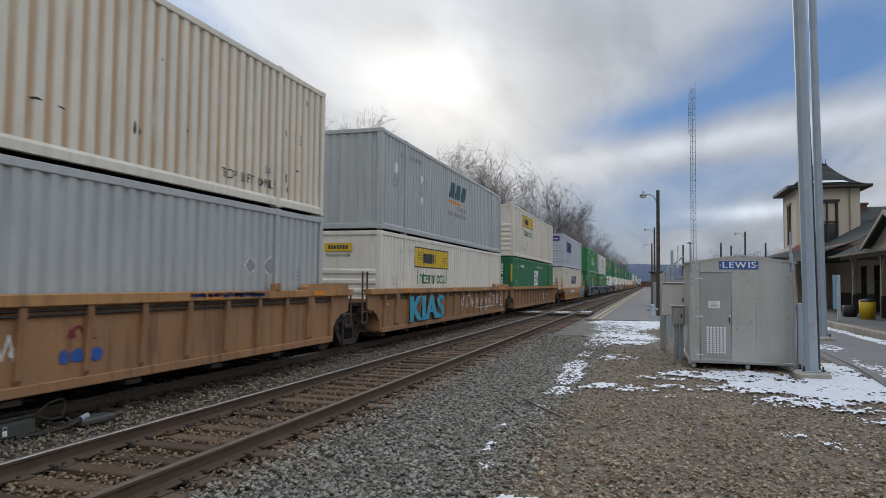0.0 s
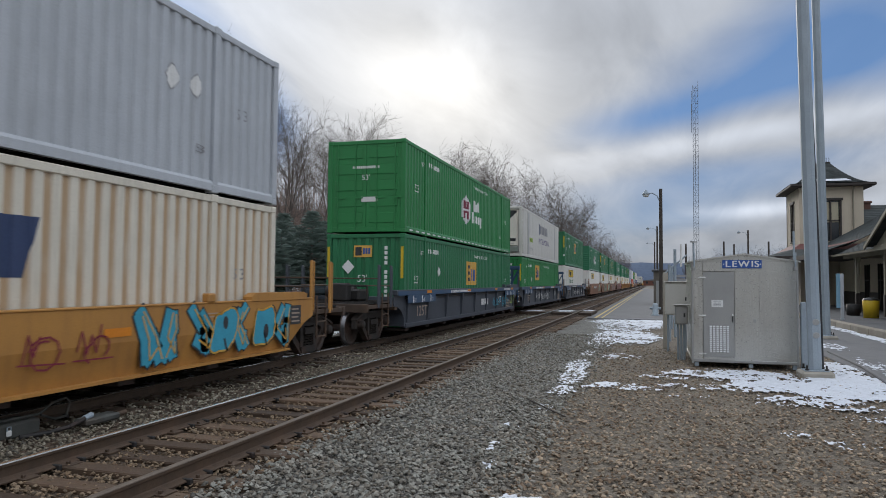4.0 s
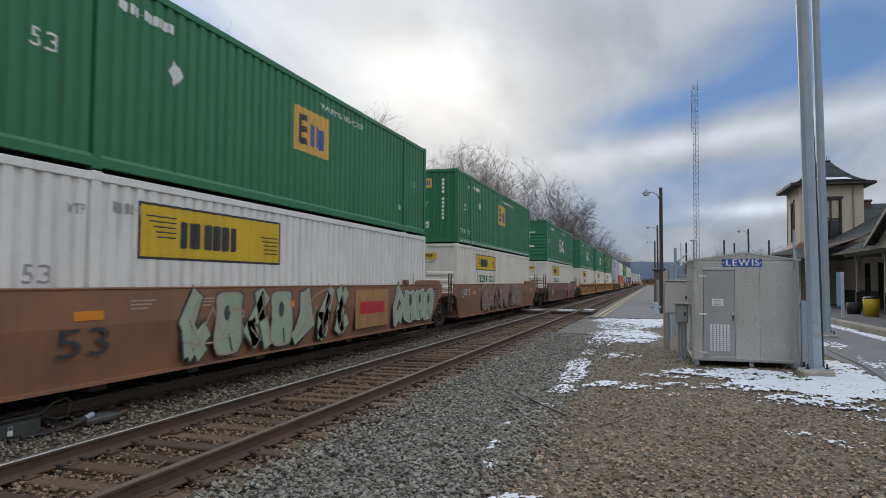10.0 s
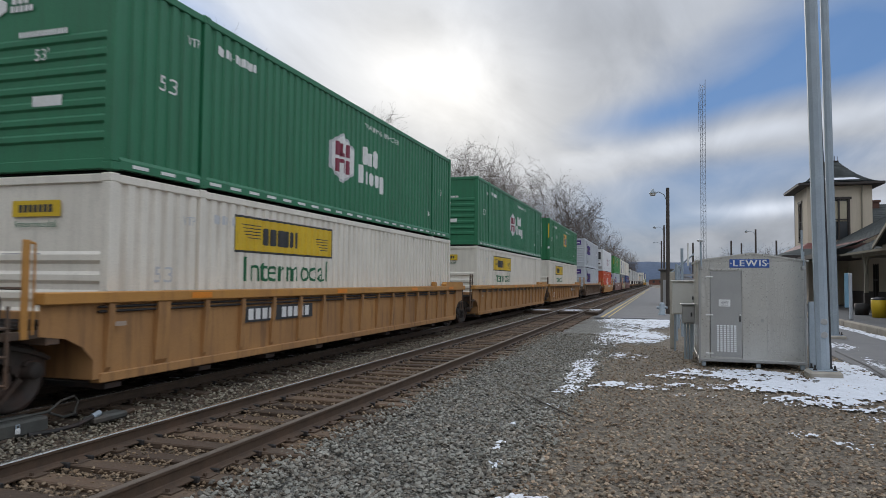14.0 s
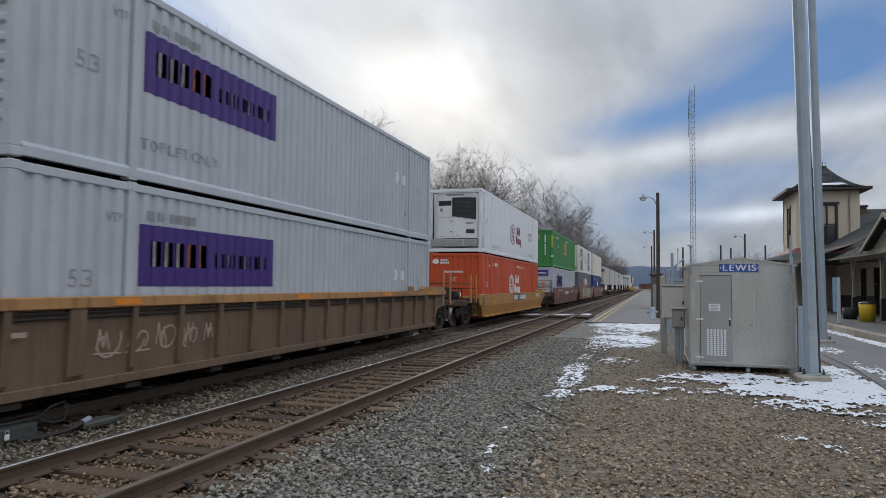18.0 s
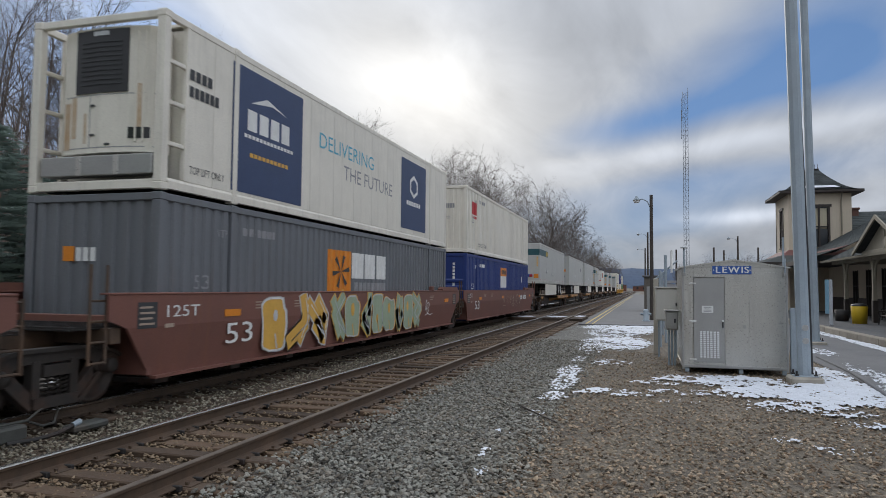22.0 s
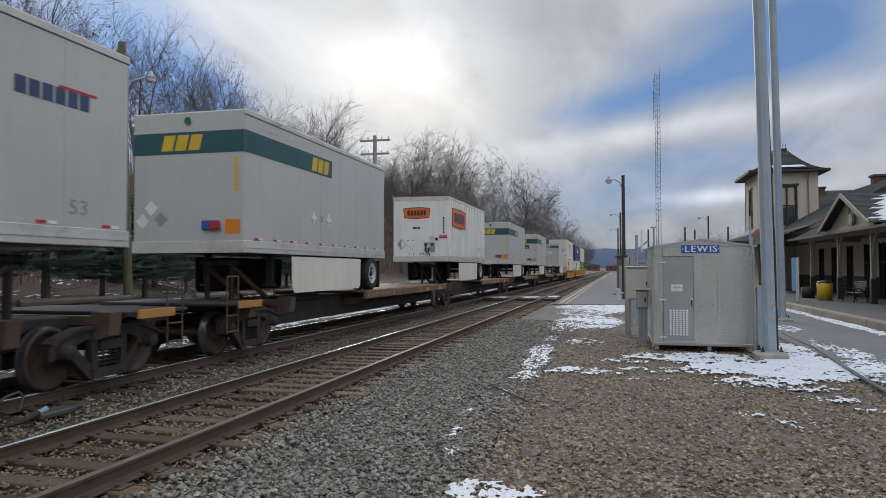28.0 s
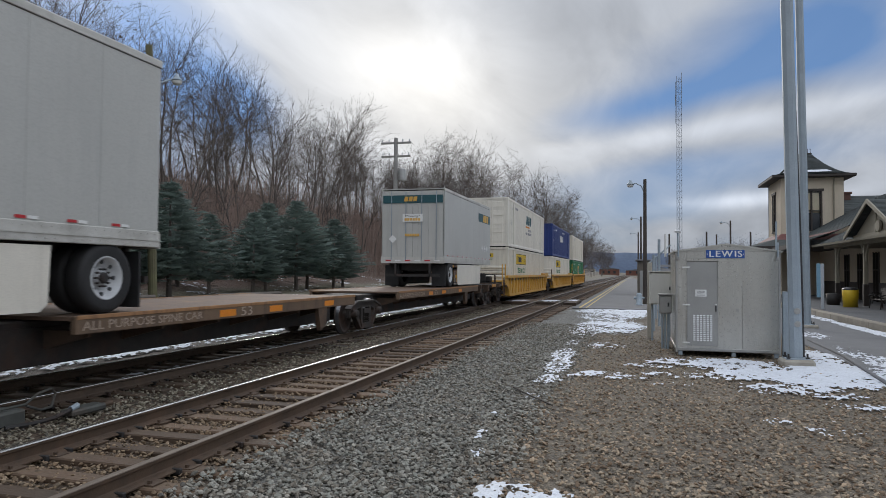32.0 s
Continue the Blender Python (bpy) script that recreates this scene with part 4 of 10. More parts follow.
def bars(parent, y0, y1, z0, z1, n, material, corr=True, lift=0.010, slant=0.0, gap=0.22):
    """A word drawn as plain bars, one for each letter; all in one marking."""
    g = Geo()
    w = (y1 - y0) / n
    h = z1 - z0
    for i in range(n):
        a, b = y0 + i * w - HL, y0 + (i + 1 - gap) * w - HL
        pts = [(a, z0), (b, z0), (b + slant * h, z1), (a + slant * h, z1)]
        if corr:
            folded(g, pts, lift * 0.6)
        else:
            d = HW - 0.022 + lift
            g.add([(d, y, z) for y, z in pts], [(0, 1, 2, 3)])
    return tagged(part("marking", g, material, parent), kind="stuff" if n > 1 else "")


def stroke_word(parent, y0, z0, size, shapes, material, corr=True, lift=0.007, slant=0.0):
    """A name as plain rounded blocks: for each, width, bottom and top in parts of size."""
    g = Geo()
    y = y0 - HL
    for w, lo, hi in shapes:
        a, b, p, q = y, y + w * size, z0 + lo * size, z0 + hi * size
        c = 0.16 * min(b - a, q - p)
        pts = [(a + c, p), (b - c, p), (b, p + c), (b, q - c), (b - c, q), (a + c, q), (a, q - c), (a, p + c)]
        pts = [(u + slant * (v - z0), v) for u, v in pts]
        if corr:
            folded(g, pts, lift)
        else:
            g.add([(HW - 0.022 + lift, u, v) for u, v in pts], [tuple(range(8))])
        y = b + 0.13 * size
    return tagged(part("marking", g, material, parent), kind="stuff")


def end_bars(parent, x0, x1, z0, z1, n, material, y=-HL, lift=0.008, gap=0.25):
    g = Geo()
    w = (x1 - x0) / n
    for i in range(n):
        g.box(x0 + i * w, x0 + (i + 1 - gap) * w, y - lift, y - lift + 0.002, z0, z1)
    return part("marking", g, material, parent)


def end_column(parent, x, z0, z1, n, material, y=-HL, lift=0.006):
    """A number painted downwards, as plain bars."""
    g = Geo()
    h = (z1 - z0) / n
    for i in range(n):
        g.box(x - 0.05, x + 0.05, y - lift, y - lift + 0.002, z0 + i * h, z0 + (i + 0.72) * h)
    return part("marking", g, material, parent)


def hexagon(cy, cz, w, h):
    return [(cy, cz - h / 2), (cy + w / 2, cz - h / 4), (cy + w / 2, cz + h / 4), (cy, cz + h / 2), (cy - w / 2, cz + h / 4), (cy - w / 2, cz - h / 4)]


def diamond(parent, y, z, r, material, corr=True):
    y -= HL
    rim = "m_grey" if material in ("m_white", "cream") else "m_white"
    emblem(parent, [(y, z - r), (y + r * 0.9, z), (y, z + r), (y - r * 0.9, z)], rim, corr, 0.006)
    k = r * 0.88
    return emblem(parent, [(y, z - k), (y + k * 0.9, z), (y, z + k), (y - k * 0.9, z)], material, corr, 0.010)


WX = HW - 0.018   # plane of lettering on a side wall


# painted devices, plain shapes in their colours
def dev_haul(c, corr=True, word_too=True, big=False):
    y0, y1, z0, z1 = (3.0, 6.75, 1.93, 2.52) if not big else (2.9, 6.9, 1.75, 2.52)
    decal(c, y0 - 0.05, y1 + 0.05, z0 - 0.04, z1 + 0.04, "m_black", corr, 0.004)
    decal(c, y0, y1, z0, z1, "m_yellow", corr, 0.008, "yellow name board")
    m = (z1 - z0)
    stroke_word(c, y0 + 0.92, z0 + 0.2 * m, 0.55 * m, [(w * (y1 - y0 - 1.7) / (0.55 * m * 5.2), 0, 1) for w in (0.34, 0.10, 0.40, 0.10, 0.42, 0.40, 0.44, 0.36)], "m_black", corr, 0.013)
    for k in range(5):
        bars(c, y0 + 0.15 + 0.06 * k, y0 + 0.8, z0 + m * (0.78 - 0.1 * k), z0 + m * (0.81 - 0.1 * k), 1, "m_black", corr, 0.014, gap=0.0)
        bars(c, y1 - 0.75 + 0.05 * k, y1 - 0.12, z0 + m * (0.6 - 0.1 * k), z0 + m * (0.63 - 0.1 * k), 1, "m_black", corr, 0.014, gap=0.0)
    if word_too:
        word("Intermodal", WX, 3.25 - HL, 6.55 - HL, 1.37, 0.46, "m_green", c, "green word", bend=0.009 if corr else None)


def dev_haul_end(c):
    end_patch(c, -0.45, 0.42, 2.27, 2.50, "m_yellow", lift=-0.012)
    end_bars(c, -0.33, 0.30, 2.33, 2.44, 7, "m_black", lift=-0.008)
    word("Intermodal", -HL + 0.010, -0.40, 0.35, 2.12, 0.095, "m_green", c, flip=True)
    end_bars(c, -0.62, 0.1, 1.68, 1.75, 10, "m_grey", lift=-0.012)


def dev_hex(c, corr=True, wall="m_white", mark="m_maroon", text="m_white", y=7.3, dz=0.0):
    cy, cz = y - HL, 1.40 + dz
    emblem(c, hexagon(cy, cz, 1.35, 1.20), "m_pale" if wall == "m_white" else mark, corr, 0.006, "six-sided emblem")
    emblem(c, hexagon(cy, cz, 1.20, 1.07), wall, corr, 0.009)
    # two upright blocks and broken cross strokes
    for a, b, z0, z1 in ((-0.36, -0.20, -0.36, -0.05), (-0.36, -0.20, 0.03, 0.36), (0.20, 0.36, -0.36, -0.03), (0.20, 0.36, 0.05, 0.36), (-0.15, -0.03, 0.05, 0.34), (-0.15, 0.15, 0.03, 0.12), (-0.15, 0.15, -0.12, -0.03), (0.03, 0.15, -0.34, -0.05)):
        emblem(c, [(cy + a, cz + z0), (cy + b, cz + z0), (cy + b, cz + z1), (cy + a, cz + z1)], mark, corr, 0.013)
    stroke_word(c, y + 1.12, cz + 0.06, 0.46, ((0.72, 0, 1.0), (0.62, 0, 0.72), (0.62, 0, 1.0)), text, corr)
    stroke_word(c, y + 0.92, cz - 0.44, 0.46, ((0.78, 0, 1.0), (0.42, 0, 0.72), (0.60, 0, 0.72), (0.58, 0, 0.72), (0.60, -0.28, 0.72)), text, corr)


def dev_hex_end(c, text="m_white"):
    y = -HL + 0.02
    g = Geo().add([(x - 0.85, y, z) for x, z in hexagon(0, 2.48, 0.28, 0.26)], [tuple(range(6))])
    part("marking", g, text, c)
    end_bars(c, -0.62, -0.28, 2.50, 2.58, 3, text, lift=-0.02)
    end_bars(c, -0.64, -0.20, 2.38, 2.47, 5, text, lift=-0.02)
    word("53'", -HL + 0.010, -0.15, 0.12, 1.62, 0.17, text, c, flip=True)
    end_patch(c, -0.15, 0.38, 0.95, 1.10, "m_white", lift=-0.008)
    end_bars(c, -0.45, 0.45, 1.98, 2.06, 14, text, lift=-0.012)


def dev_square(c, board="m_gold", corr=True, y=7.4, z=1.28):
    decal(c, y, y + 1.6, z, z + 0.95, board, corr, 0.006, "square emblem board")
    bars(c, y + 0.18, y + 0.62, z + 0.16, z + 0.80, 1, "m_black", corr, 0.012, gap=0.0)
    bars(c, y + 0.36, y + 0.66, z + 0.30, z + 0.42, 1, board, corr, 0.016, gap=0.0)
    bars(c, y + 0.36, y + 0.66, z + 0.55, z + 0.67, 1, board, corr, 0.016, gap=0.0)
    bars(c, y + 0.70, y + 1.12, z + 0.18, z + 0.66, 3, "m_blue", corr, 0.012, gap=0.35)
    bars(c, y + 1.16, y + 1.45, z + 0.16, z + 0.62, 1, "m_blue", corr, 0.012, gap=0.3)


def dev_square_end(c, board="m_gold", strips=True):
    end_patch(c, -0.38, 0.22, 2.14, 2.50, board, lift=-0.03)
    end_bars(c, -0.33, -0.12, 2.19, 2.45, 1, "m_black", lift=-0.026, gap=0.0)
    end_bars(c, -0.08, 0.18, 2.24, 2.42, 3, "m_blue", lift=-0.026)
    word("53'", -HL + 0.026, -0.26, 0.06, 1.38, 0.22, "m_white", c, flip=True)
    end_column(c, 0.68, 1.92, 2.52, 4, "m_white", lift=-0.028)
    end_column(c, 0.68, 0.90, 1.78, 6, "m_white", lift=-0.028)
    part("placard", Geo().prism([(-0.57, 1.62), (-0.36, 1.84), (-0.57, 2.06), (-0.78, 1.84)], "y", -HL + 0.026, -HL + 0.030), "m_white", c)
    p = end_patch(c, -0.36, 0.12, 0.58, 0.82, "m_white", lift=-0.03)
    end_bars(p, -0.33, 0.09, 0.64, 0.72, 8, "m_grey", lift=-0.026)
    for x in (-1.26, 1.17) if strips else ():
        part("warning_strip", Geo().box(x, x + 0.085, -HL - 0.006, -HL - 0.001, 1.50, 2.46), "m_yellow", c, "yellow reflective strip")
        part("post_plate", Geo().box(x - 0.02, x + 0.11, -HL - 0.006, -HL - 0.001, 0.76, 0.90), "m_white", c)


def dev_parcel(c, top=True):
    z = 1.36
    decal(c, 2.25, 6.05, z, z + 0.92, "m_purple", True, 0.006, "purple name board")
    bars(c, 2.5, 3.35, z + 0.30, z + 0.68, 3, "m_white")
    bars(c, 3.38, 3.95, z + 0.30, z + 0.68, 2, "m_orange")
    bars(c, 4.1, 5.85, z + 0.32, z + 0.56, 10, "m_white", gap=0.4)


def dev_parcel_end(c):
    end_patch(c, -0.92, 0.92, 2.22, 2.66, "m_purple", lift=-0.012, label="purple name board")
    end_bars(c, -0.8, -0.45, 2.36, 2.52, 3, "m_white", lift=-0.008)
    end_bars(c, -0.44, -0.2, 2.36, 2.52, 2, "m_orange", lift=-0.008)
    end_bars(c, -0.05, 0.8, 2.37, 2.48, 10, "m_white", lift=-0.008, gap=0.4)


def dev_freight(c):
    bars(c, 6.9, 9.3, 1.72, 2.32, 3, "m_teal", slant=0.35)
    bars(c, 6.7, 8.6, 1.52, 1.62, 1, "m_orange", gap=0.0)
    bars(c, 8.0, 9.3, 1.30, 1.46, 7, "m_grey")
    bars(c, 6.7, 9.4, 1.05, 1.20, 16, "m_grey")


def dev_swift(c):
    bars(c, 6.3, 10.6, 1.42, 2.16, 5, "m_navy", slant=0.25, gap=0.18)
    bars(c, 6.3, 10.0, 1.36, 1.46, 1, "m_gold", gap=0.0)


def small_lines(c, ink, corr=True, high=True):
    on_wall = 0.008 if corr else None
    word("53", WX, 0.9 - HL, 1.35 - HL, 1.35, 0.24, ink, c, bend=on_wall)
    stroke_word(c, 2.35, BOX_H - 0.52, 0.15, [(0.62, 0, 1)] * 4 + [(0.3, 0.4, 0.45)] + [(0.62, 0, 1)] * 6, ink, corr)
    if high:
        word("WARNING HIGH CUBE", WX, 8.6 - HL, 11.0 - HL, BOX_H - 0.46, 0.13, ink, c, bend=on_wall)
    word("53", WX, 14.75 - HL, 15.10 - HL, 1.42, 0.2, ink, c, bend=on_wall)
    word("WTP", WX, 1.55 - HL, 1.85 - HL, BOX_H - 0.60, 0.14, ink, c, bend=on_wall)
    word("53", WX, 13.6 - HL, 13.85 - HL, 0.62, 0.14, ink, c, bend=on_wall)


def rail_flashes(c, n=26):
    """Pale reflective strips along the bottom rail."""
    for i in range(n):
        y = 0.4 + i * 15.4 / n
        g = Geo().box(HW - 0.006, HW - 0.001, y - HL, y - HL + 0.32, 0.07, 0.12)
        part("reflector", g, "m_white", c)


SETBACK = 0.62
MAT["rust_run"] = surf("rust_run_on_white", (0.50, 0.34, 0.20), (0.62, 0.55, 0.44), 0.7, 0, 3, 40, 0.05, (0.30, 0.15, 0.06), 0.7, True)
MAT["dull_white"] = paint("dull_white_paint", (0.64, 0.62, 0.565), (0.3, 0.27, 0.22), 0.35, 0.45)


def container(s_near, z, wall, side="corr", end="half", label="", frame=None, decorate=()):
    c = thing("container", pose(TRAIN_X, s_near + HL, z), label, "shipping container", "containers on the train")
    frame = frame or wall
    half_turn = pose(0, 0, 0, 0, 0, 180)
    for m in (None, half_turn):
        if side == "corr":
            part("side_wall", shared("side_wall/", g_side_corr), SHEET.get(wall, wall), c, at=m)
        else:
            for k in range(13):
                y = -HL + 0.12 + k * PANEL_W
                if end == "reefer" and k == (0 if m is None else 12):
                    q = Matrix() if m is None else Matrix.Diagonal((-1, 1, 1, 1))
                    part("side_panel", Geo().box(HW - 0.05, HW - 0.022, -HL + SETBACK, -HL + 0.117 + PANEL_W, 0.2, BOX_H - 0.13, 0.003), wall, c, at=q)
                    part("frame_post", Geo().box(HW - 0.11, HW - 0.012, -HL + SETBACK - 0.05, -HL + SETBACK + 0.03, 0.2, BOX_H - 0.12, 0.012), wall, c, at=q)
                    for z in (0.72, 1.38, 2.04):
                        part("frame_rung", Geo().box(HW - 0.09, HW - 0.03, -HL + 0.10, -HL + SETBACK - 0.05, z, z + 0.07, 0.01), wall, c, at=q)
                    continue
                part("side_panel", shared("side_panel/", g_panel), wall, c, at=(m or Matrix()) @ pose(0, y, 0))
                if side == "rivet" and m is None and k:
                    tagged(part("rivet_row", shared("rivet_row/", g_rivets), wall, c, at=pose(0, y, 0)), kind="stuff")
        part("top_rail", shared("top_rail/", lambda: g_rails(BOX_H - 0.13, BOX_H - 0.01)), frame, c, at=m)
        part("bottom_rail", shared("bottom_rail/", g_bottom_rail), frame, c, at=m)
        for k in (-HL + 2.02, HL - 2.02):
            part("lift_post", shared("lift_post/", g_lift_post), frame, c, at=(m or Matrix()) @ pose(0, k, 0))
    cp = shared("corner_post/", g_corner_post)
    mirror = Matrix.Diagonal((-1, 1, 1, 1))
    for m in (Matrix(), mirror, half_turn, half_turn @ mirror):
        part("corner_post", cp, frame, c, at=m)
    ge = {"corr": g_end_corr, "flat": g_end_flat, "bars": g_end_bars, "half": g_end_half, "reefer": g_end_flat}.get(end)
    if ge:
        part("end_wall", shared("end_wall/" + end, ge), wall, c, at=pose(0, SETBACK if end == "reefer" else 0, 0))
    else:
        for s in (0, 1):
            leaf = part("door", shared("door/%d" % s, lambda: g_door_leaf(s)), wall, c)
            for i in range(5):
                part("door_panel", shared("door_panel/%d" % s, lambda: g_door_panel(s)), wall, leaf, at=pose(0, 0, 0.3 + i * 0.5))
    part("end_wall", shared("end_wall/corr", g_end_corr), wall, c, at=half_turn)
    for m in (None, half_turn):
        part("end_header", shared("end_header/", g_end_header), frame, c, at=m)
        part("end_sill", shared("end_sill_rail/", g_end_sill), frame, c, at=m)
    if end == "doors":
        part("lock_rods", shared("lock_rods/", g_lock_rods), frame, c)
    if end == "reefer":
        part("roof", Geo().box(-HW + 0.06, HW - 0.06, -HL + SETBACK, HL - 0.06, BOX_H - 0.07, BOX_H - 0.02), wall, c)
    else:
        part("roof", shared("roof/", g_roof), wall, c)
    tagged(part("floor", shared("floor_frame/", g_floor), "iron", c), kind="stuff")
    for f in decorate:
        f(c)
    return rolling(c, s_near + HL)


NOSE = ((-0.97, 0.60), (-0.95, 0.34), (-0.82, 0.23), (-0.5, 0.15), (0.0, 0.11), (0.5, 0.15), (0.82, 0.23), (0.95, 0.34), (0.97, 0.60))


def nose_y(x):
    """How far the bulging cover stands in from the end frame."""
    for (x0, d0), (x1, d1) in zip(NOSE, NOSE[1:]):
        if x0 <= x <= x1:
            return -HL + d0 + (d1 - d0) * (x - x0) / (x1 - x0)
    return -HL + 0.6


def on_nose(x0, x1, lo, hi, off, n=14):
    """A skin lying on the cover, between two heights that may change along it."""
    vs, fs = [], []
    for i in range(n + 1):
        x = x0 + (x1 - x0) * i / n
        y = nose_y(x)
        a, b = (lo(x) if callable(lo) else lo), (hi(x) if callable(hi) else hi)
        vs += [(x, y - off, a), (x, y - off, b), (x, y + 0.01, a), (x, y + 0.01, b)]
        if i:
            p, q = 4 * (i - 1), 4 * i
            fs += [(p, q, q + 1, p + 1), (p + 1, q + 1, q + 3, p + 3), (p + 2, q + 2, q, p)]
    fs += [(0, 1, 3, 2), (4 * n, 4 * n + 2, 4 * n + 3, 4 * n + 1)]
    return Geo().add(vs, fs)


def reefer_nose(cream=False, pointed=False):
    """A bulging cooling unit inside the open end frame: cover, dark grille, seams, hatch, and a bare metal sill."""
    def deco(c):
        skin = "ivory" if cream or pointed else "reefer"
        u = part("cooling_unit", Geo().prism([(x, -HL + d) for x, d in NOSE], "z", 0.64, 2.70), skin, c, "moulded cover of the cooling unit")
        if pointed:
            x0, x1, top = -0.86, 0.94, 2.64
            lo = lambda x: 1.93 + 0.62 * max(0.0, (-0.42 - x) / 0.44) + 0.62 * max(0.0, (x - 0.34) / 0.60)
        elif cream:
            x0, x1, top = -0.52, 0.50, 2.66
            lo = lambda x: 1.62
        else:
            x0, x1, top = -0.12, 0.94, 2.48
            lo = lambda x: 1.62 - 0.14 * max(0.0, x)
        part("grille", on_nose(x0, x1, lo, top, 0.02), "black", u, "black grille of the cooling unit")
        g0, g1 = (-0.5, 0.42) if pointed else (x0 + 0.12, x1 - 0.12)
        zb = 2.12 if pointed else 1.75
        n = 6 if pointed else 10
        for k in range(n):
            z = zb + k * (top - 0.14 - zb) / n
            part("louvre", on_nose(g0, g1, z, z + 0.022, 0.034, 6), "m_black", u)
        if not pointed and not cream:
            part("control_panel", on_nose(-0.78, -0.16, 2.12, 2.34, 0.015, 6), "black", u)
            part("gauge", on_nose(-0.72, -0.58, 1.86, 2.0, 0.012, 3), "m_grey", u)
            part("text_bar", on_nose(-0.42, 0.42, 2.56, 2.63, 0.006, 8), "m_grey", u)
            part("badge", on_nose(0.5, 0.86, 1.28, 1.36, 0.008, 4), "m_grey", u)
        if cream:
            for xa, xb, za, zb in ((-0.80, -0.66, 0.72, 1.5), (-0.62, -0.50, 0.9, 1.58), (0.62, 0.72, 1.0, 1.75), (-0.34, -0.28, 0.8, 1.3)):
                part("rust_run", on_nose(xa, xb, za, zb, 0.006, 3), "rust_run", u, "brown rust run")
            part("badge", on_nose(-0.16, 0.14, 2.56, 2.63, 0.03, 4), "m_pale", u)
            for x in (0.62, 0.74, 0.86):
                part("rib", on_nose(x, x + 0.03, 0.80, 2.6, 0.018, 1), skin, u)
        if pointed:
            part("badge", on_nose(-0.22, 0.05, 2.54, 2.61, 0.03, 4), "m_sky", u)
        for x in ((-0.22, 0.42) if pointed else (-0.22,) if cream else ()):
            part("seam", on_nose(x, x + 0.012, 0.74, lo(x) - 0.03, 0.004, 1), "m_grey", u)
        part("seam", on_nose(-0.9, 0.9, lambda x: lo(min(max(x, x0), x1)) - 0.035, lambda x: lo(min(max(x, x0), x1)) - 0.022, 0.004), "m_grey", u)
        part("seam", on_nose(-0.9, 0.9, 0.72, 0.735, 0.004), "m_grey", u)
        part("hatch", on_nose(0.52, 0.88, 0.86, 1.04, 0.014, 4), "black", u)
        for x, z in ((-0.2, 0.92), (-0.2, 1.4), (0.1, 0.76)):
            part("latch", on_nose(x, x + 0.09, z, z + 0.03, 0.02, 2), "m_black", u)
        d = part("sill_box", Geo().box(-1.08, 1.08, -HL + 0.03, -HL + 0.30, 0.26, 0.58, 0.015), "alu_dark", c, "bare metal sill below the cooling unit")
        for x in (-0.36, 0.36):
            part("strap", Geo().box(x, x + 0.10, -HL + 0.015, -HL + 0.03, 0.26, 0.58, 0.004), "alu", d)
    return deco


def deco_prime(c):
    bars(c, 6.75, 10.3, 1.72, 2.28, 5, "m_grey", False, slant=-0.25, gap=0.2)
    bars(c, 6.5, 10.0, 1.64, 2.36, 1, "m_navy", False, 0.004, slant=-0.2, gap=0.93)
    word("INTERMODAL", WX, 6.2 - HL, 11.2 - HL, 1.06, 0.36, "m_purple", c, "dark purple word")
    decal(c, 2.75, 3.85, 0.98, 1.24, "m_lime", False, 0.006)
    word("eco", WX + 0.008, 2.85 - HL, 3.5 - HL, 1.03, 0.17, "m_black", c)
    word("TOP LIFT ONLY", WX, 2.75 - HL, 3.95 - HL, 0.48, 0.15, "m_grey", c)
    decal(c, 1.9, 2.62, 0.2, 2.7, "alu_dark", False, 0.004)
    decal(c, 13.85, 14.2, 0.2, 2.7, "alu_dark", False, 0.004)


def deco_kl(c):
    decal(c, 1.90, 4.60, 0.25, 2.62, "m_navy", False, 0.006, "dark blue painted panel")
    decal(c, 11.1, 13.6, 0.35, 2.55, "m_navy", False, 0.006, "dark blue painted panel")
    bars(c, 2.4, 4.1, 1.45, 1.85, 4, "m_white", False, 0.012)
    patch(c, [(2.5 - HL, 1.98), (3.1 - HL, 2.2), (3.9 - HL, 2.02), (3.3 - HL, 2.1)], "m_white", HW - 0.01)
    bars(c, 2.3, 4.2, 1.30, 1.37, 14, "m_white", False, 0.012)
    bars(c, 2.5, 4.0, 0.95, 1.03, 10, "m_gold", False, 0.012)
    word("DELIVERING", WX, 5.4 - HL, 8.8 - HL, 1.72, 0.36, "m_sky", c, "light blue word")
    word("THE FUTURE", WX, 6.8 - HL, 10.3 - HL, 1.18, 0.36, "m_grey", c, "grey words")
    patch(c, hexagon(12.3 - HL, 1.75, 0.8, 0.75), "m_white", HW - 0.010)
    patch(c, hexagon(12.3 - HL, 1.75, 0.55, 0.5), "m_navy", HW - 0.006)
    bars(c, 11.6, 13.0, 1.12, 1.26, 8, "m_white", False, 0.012)
    bars(c, 0.65, 1.3, 1.9, 2.08, 4, "m_black", False)
    bars(c, 0.65, 1.5, 1.62, 1.80, 6, "m_black", False)
    word("TOP LIFT ONLY", WX, 0.7 - HL, 1.7 - HL, 0.35, 0.13, "m_black", c)


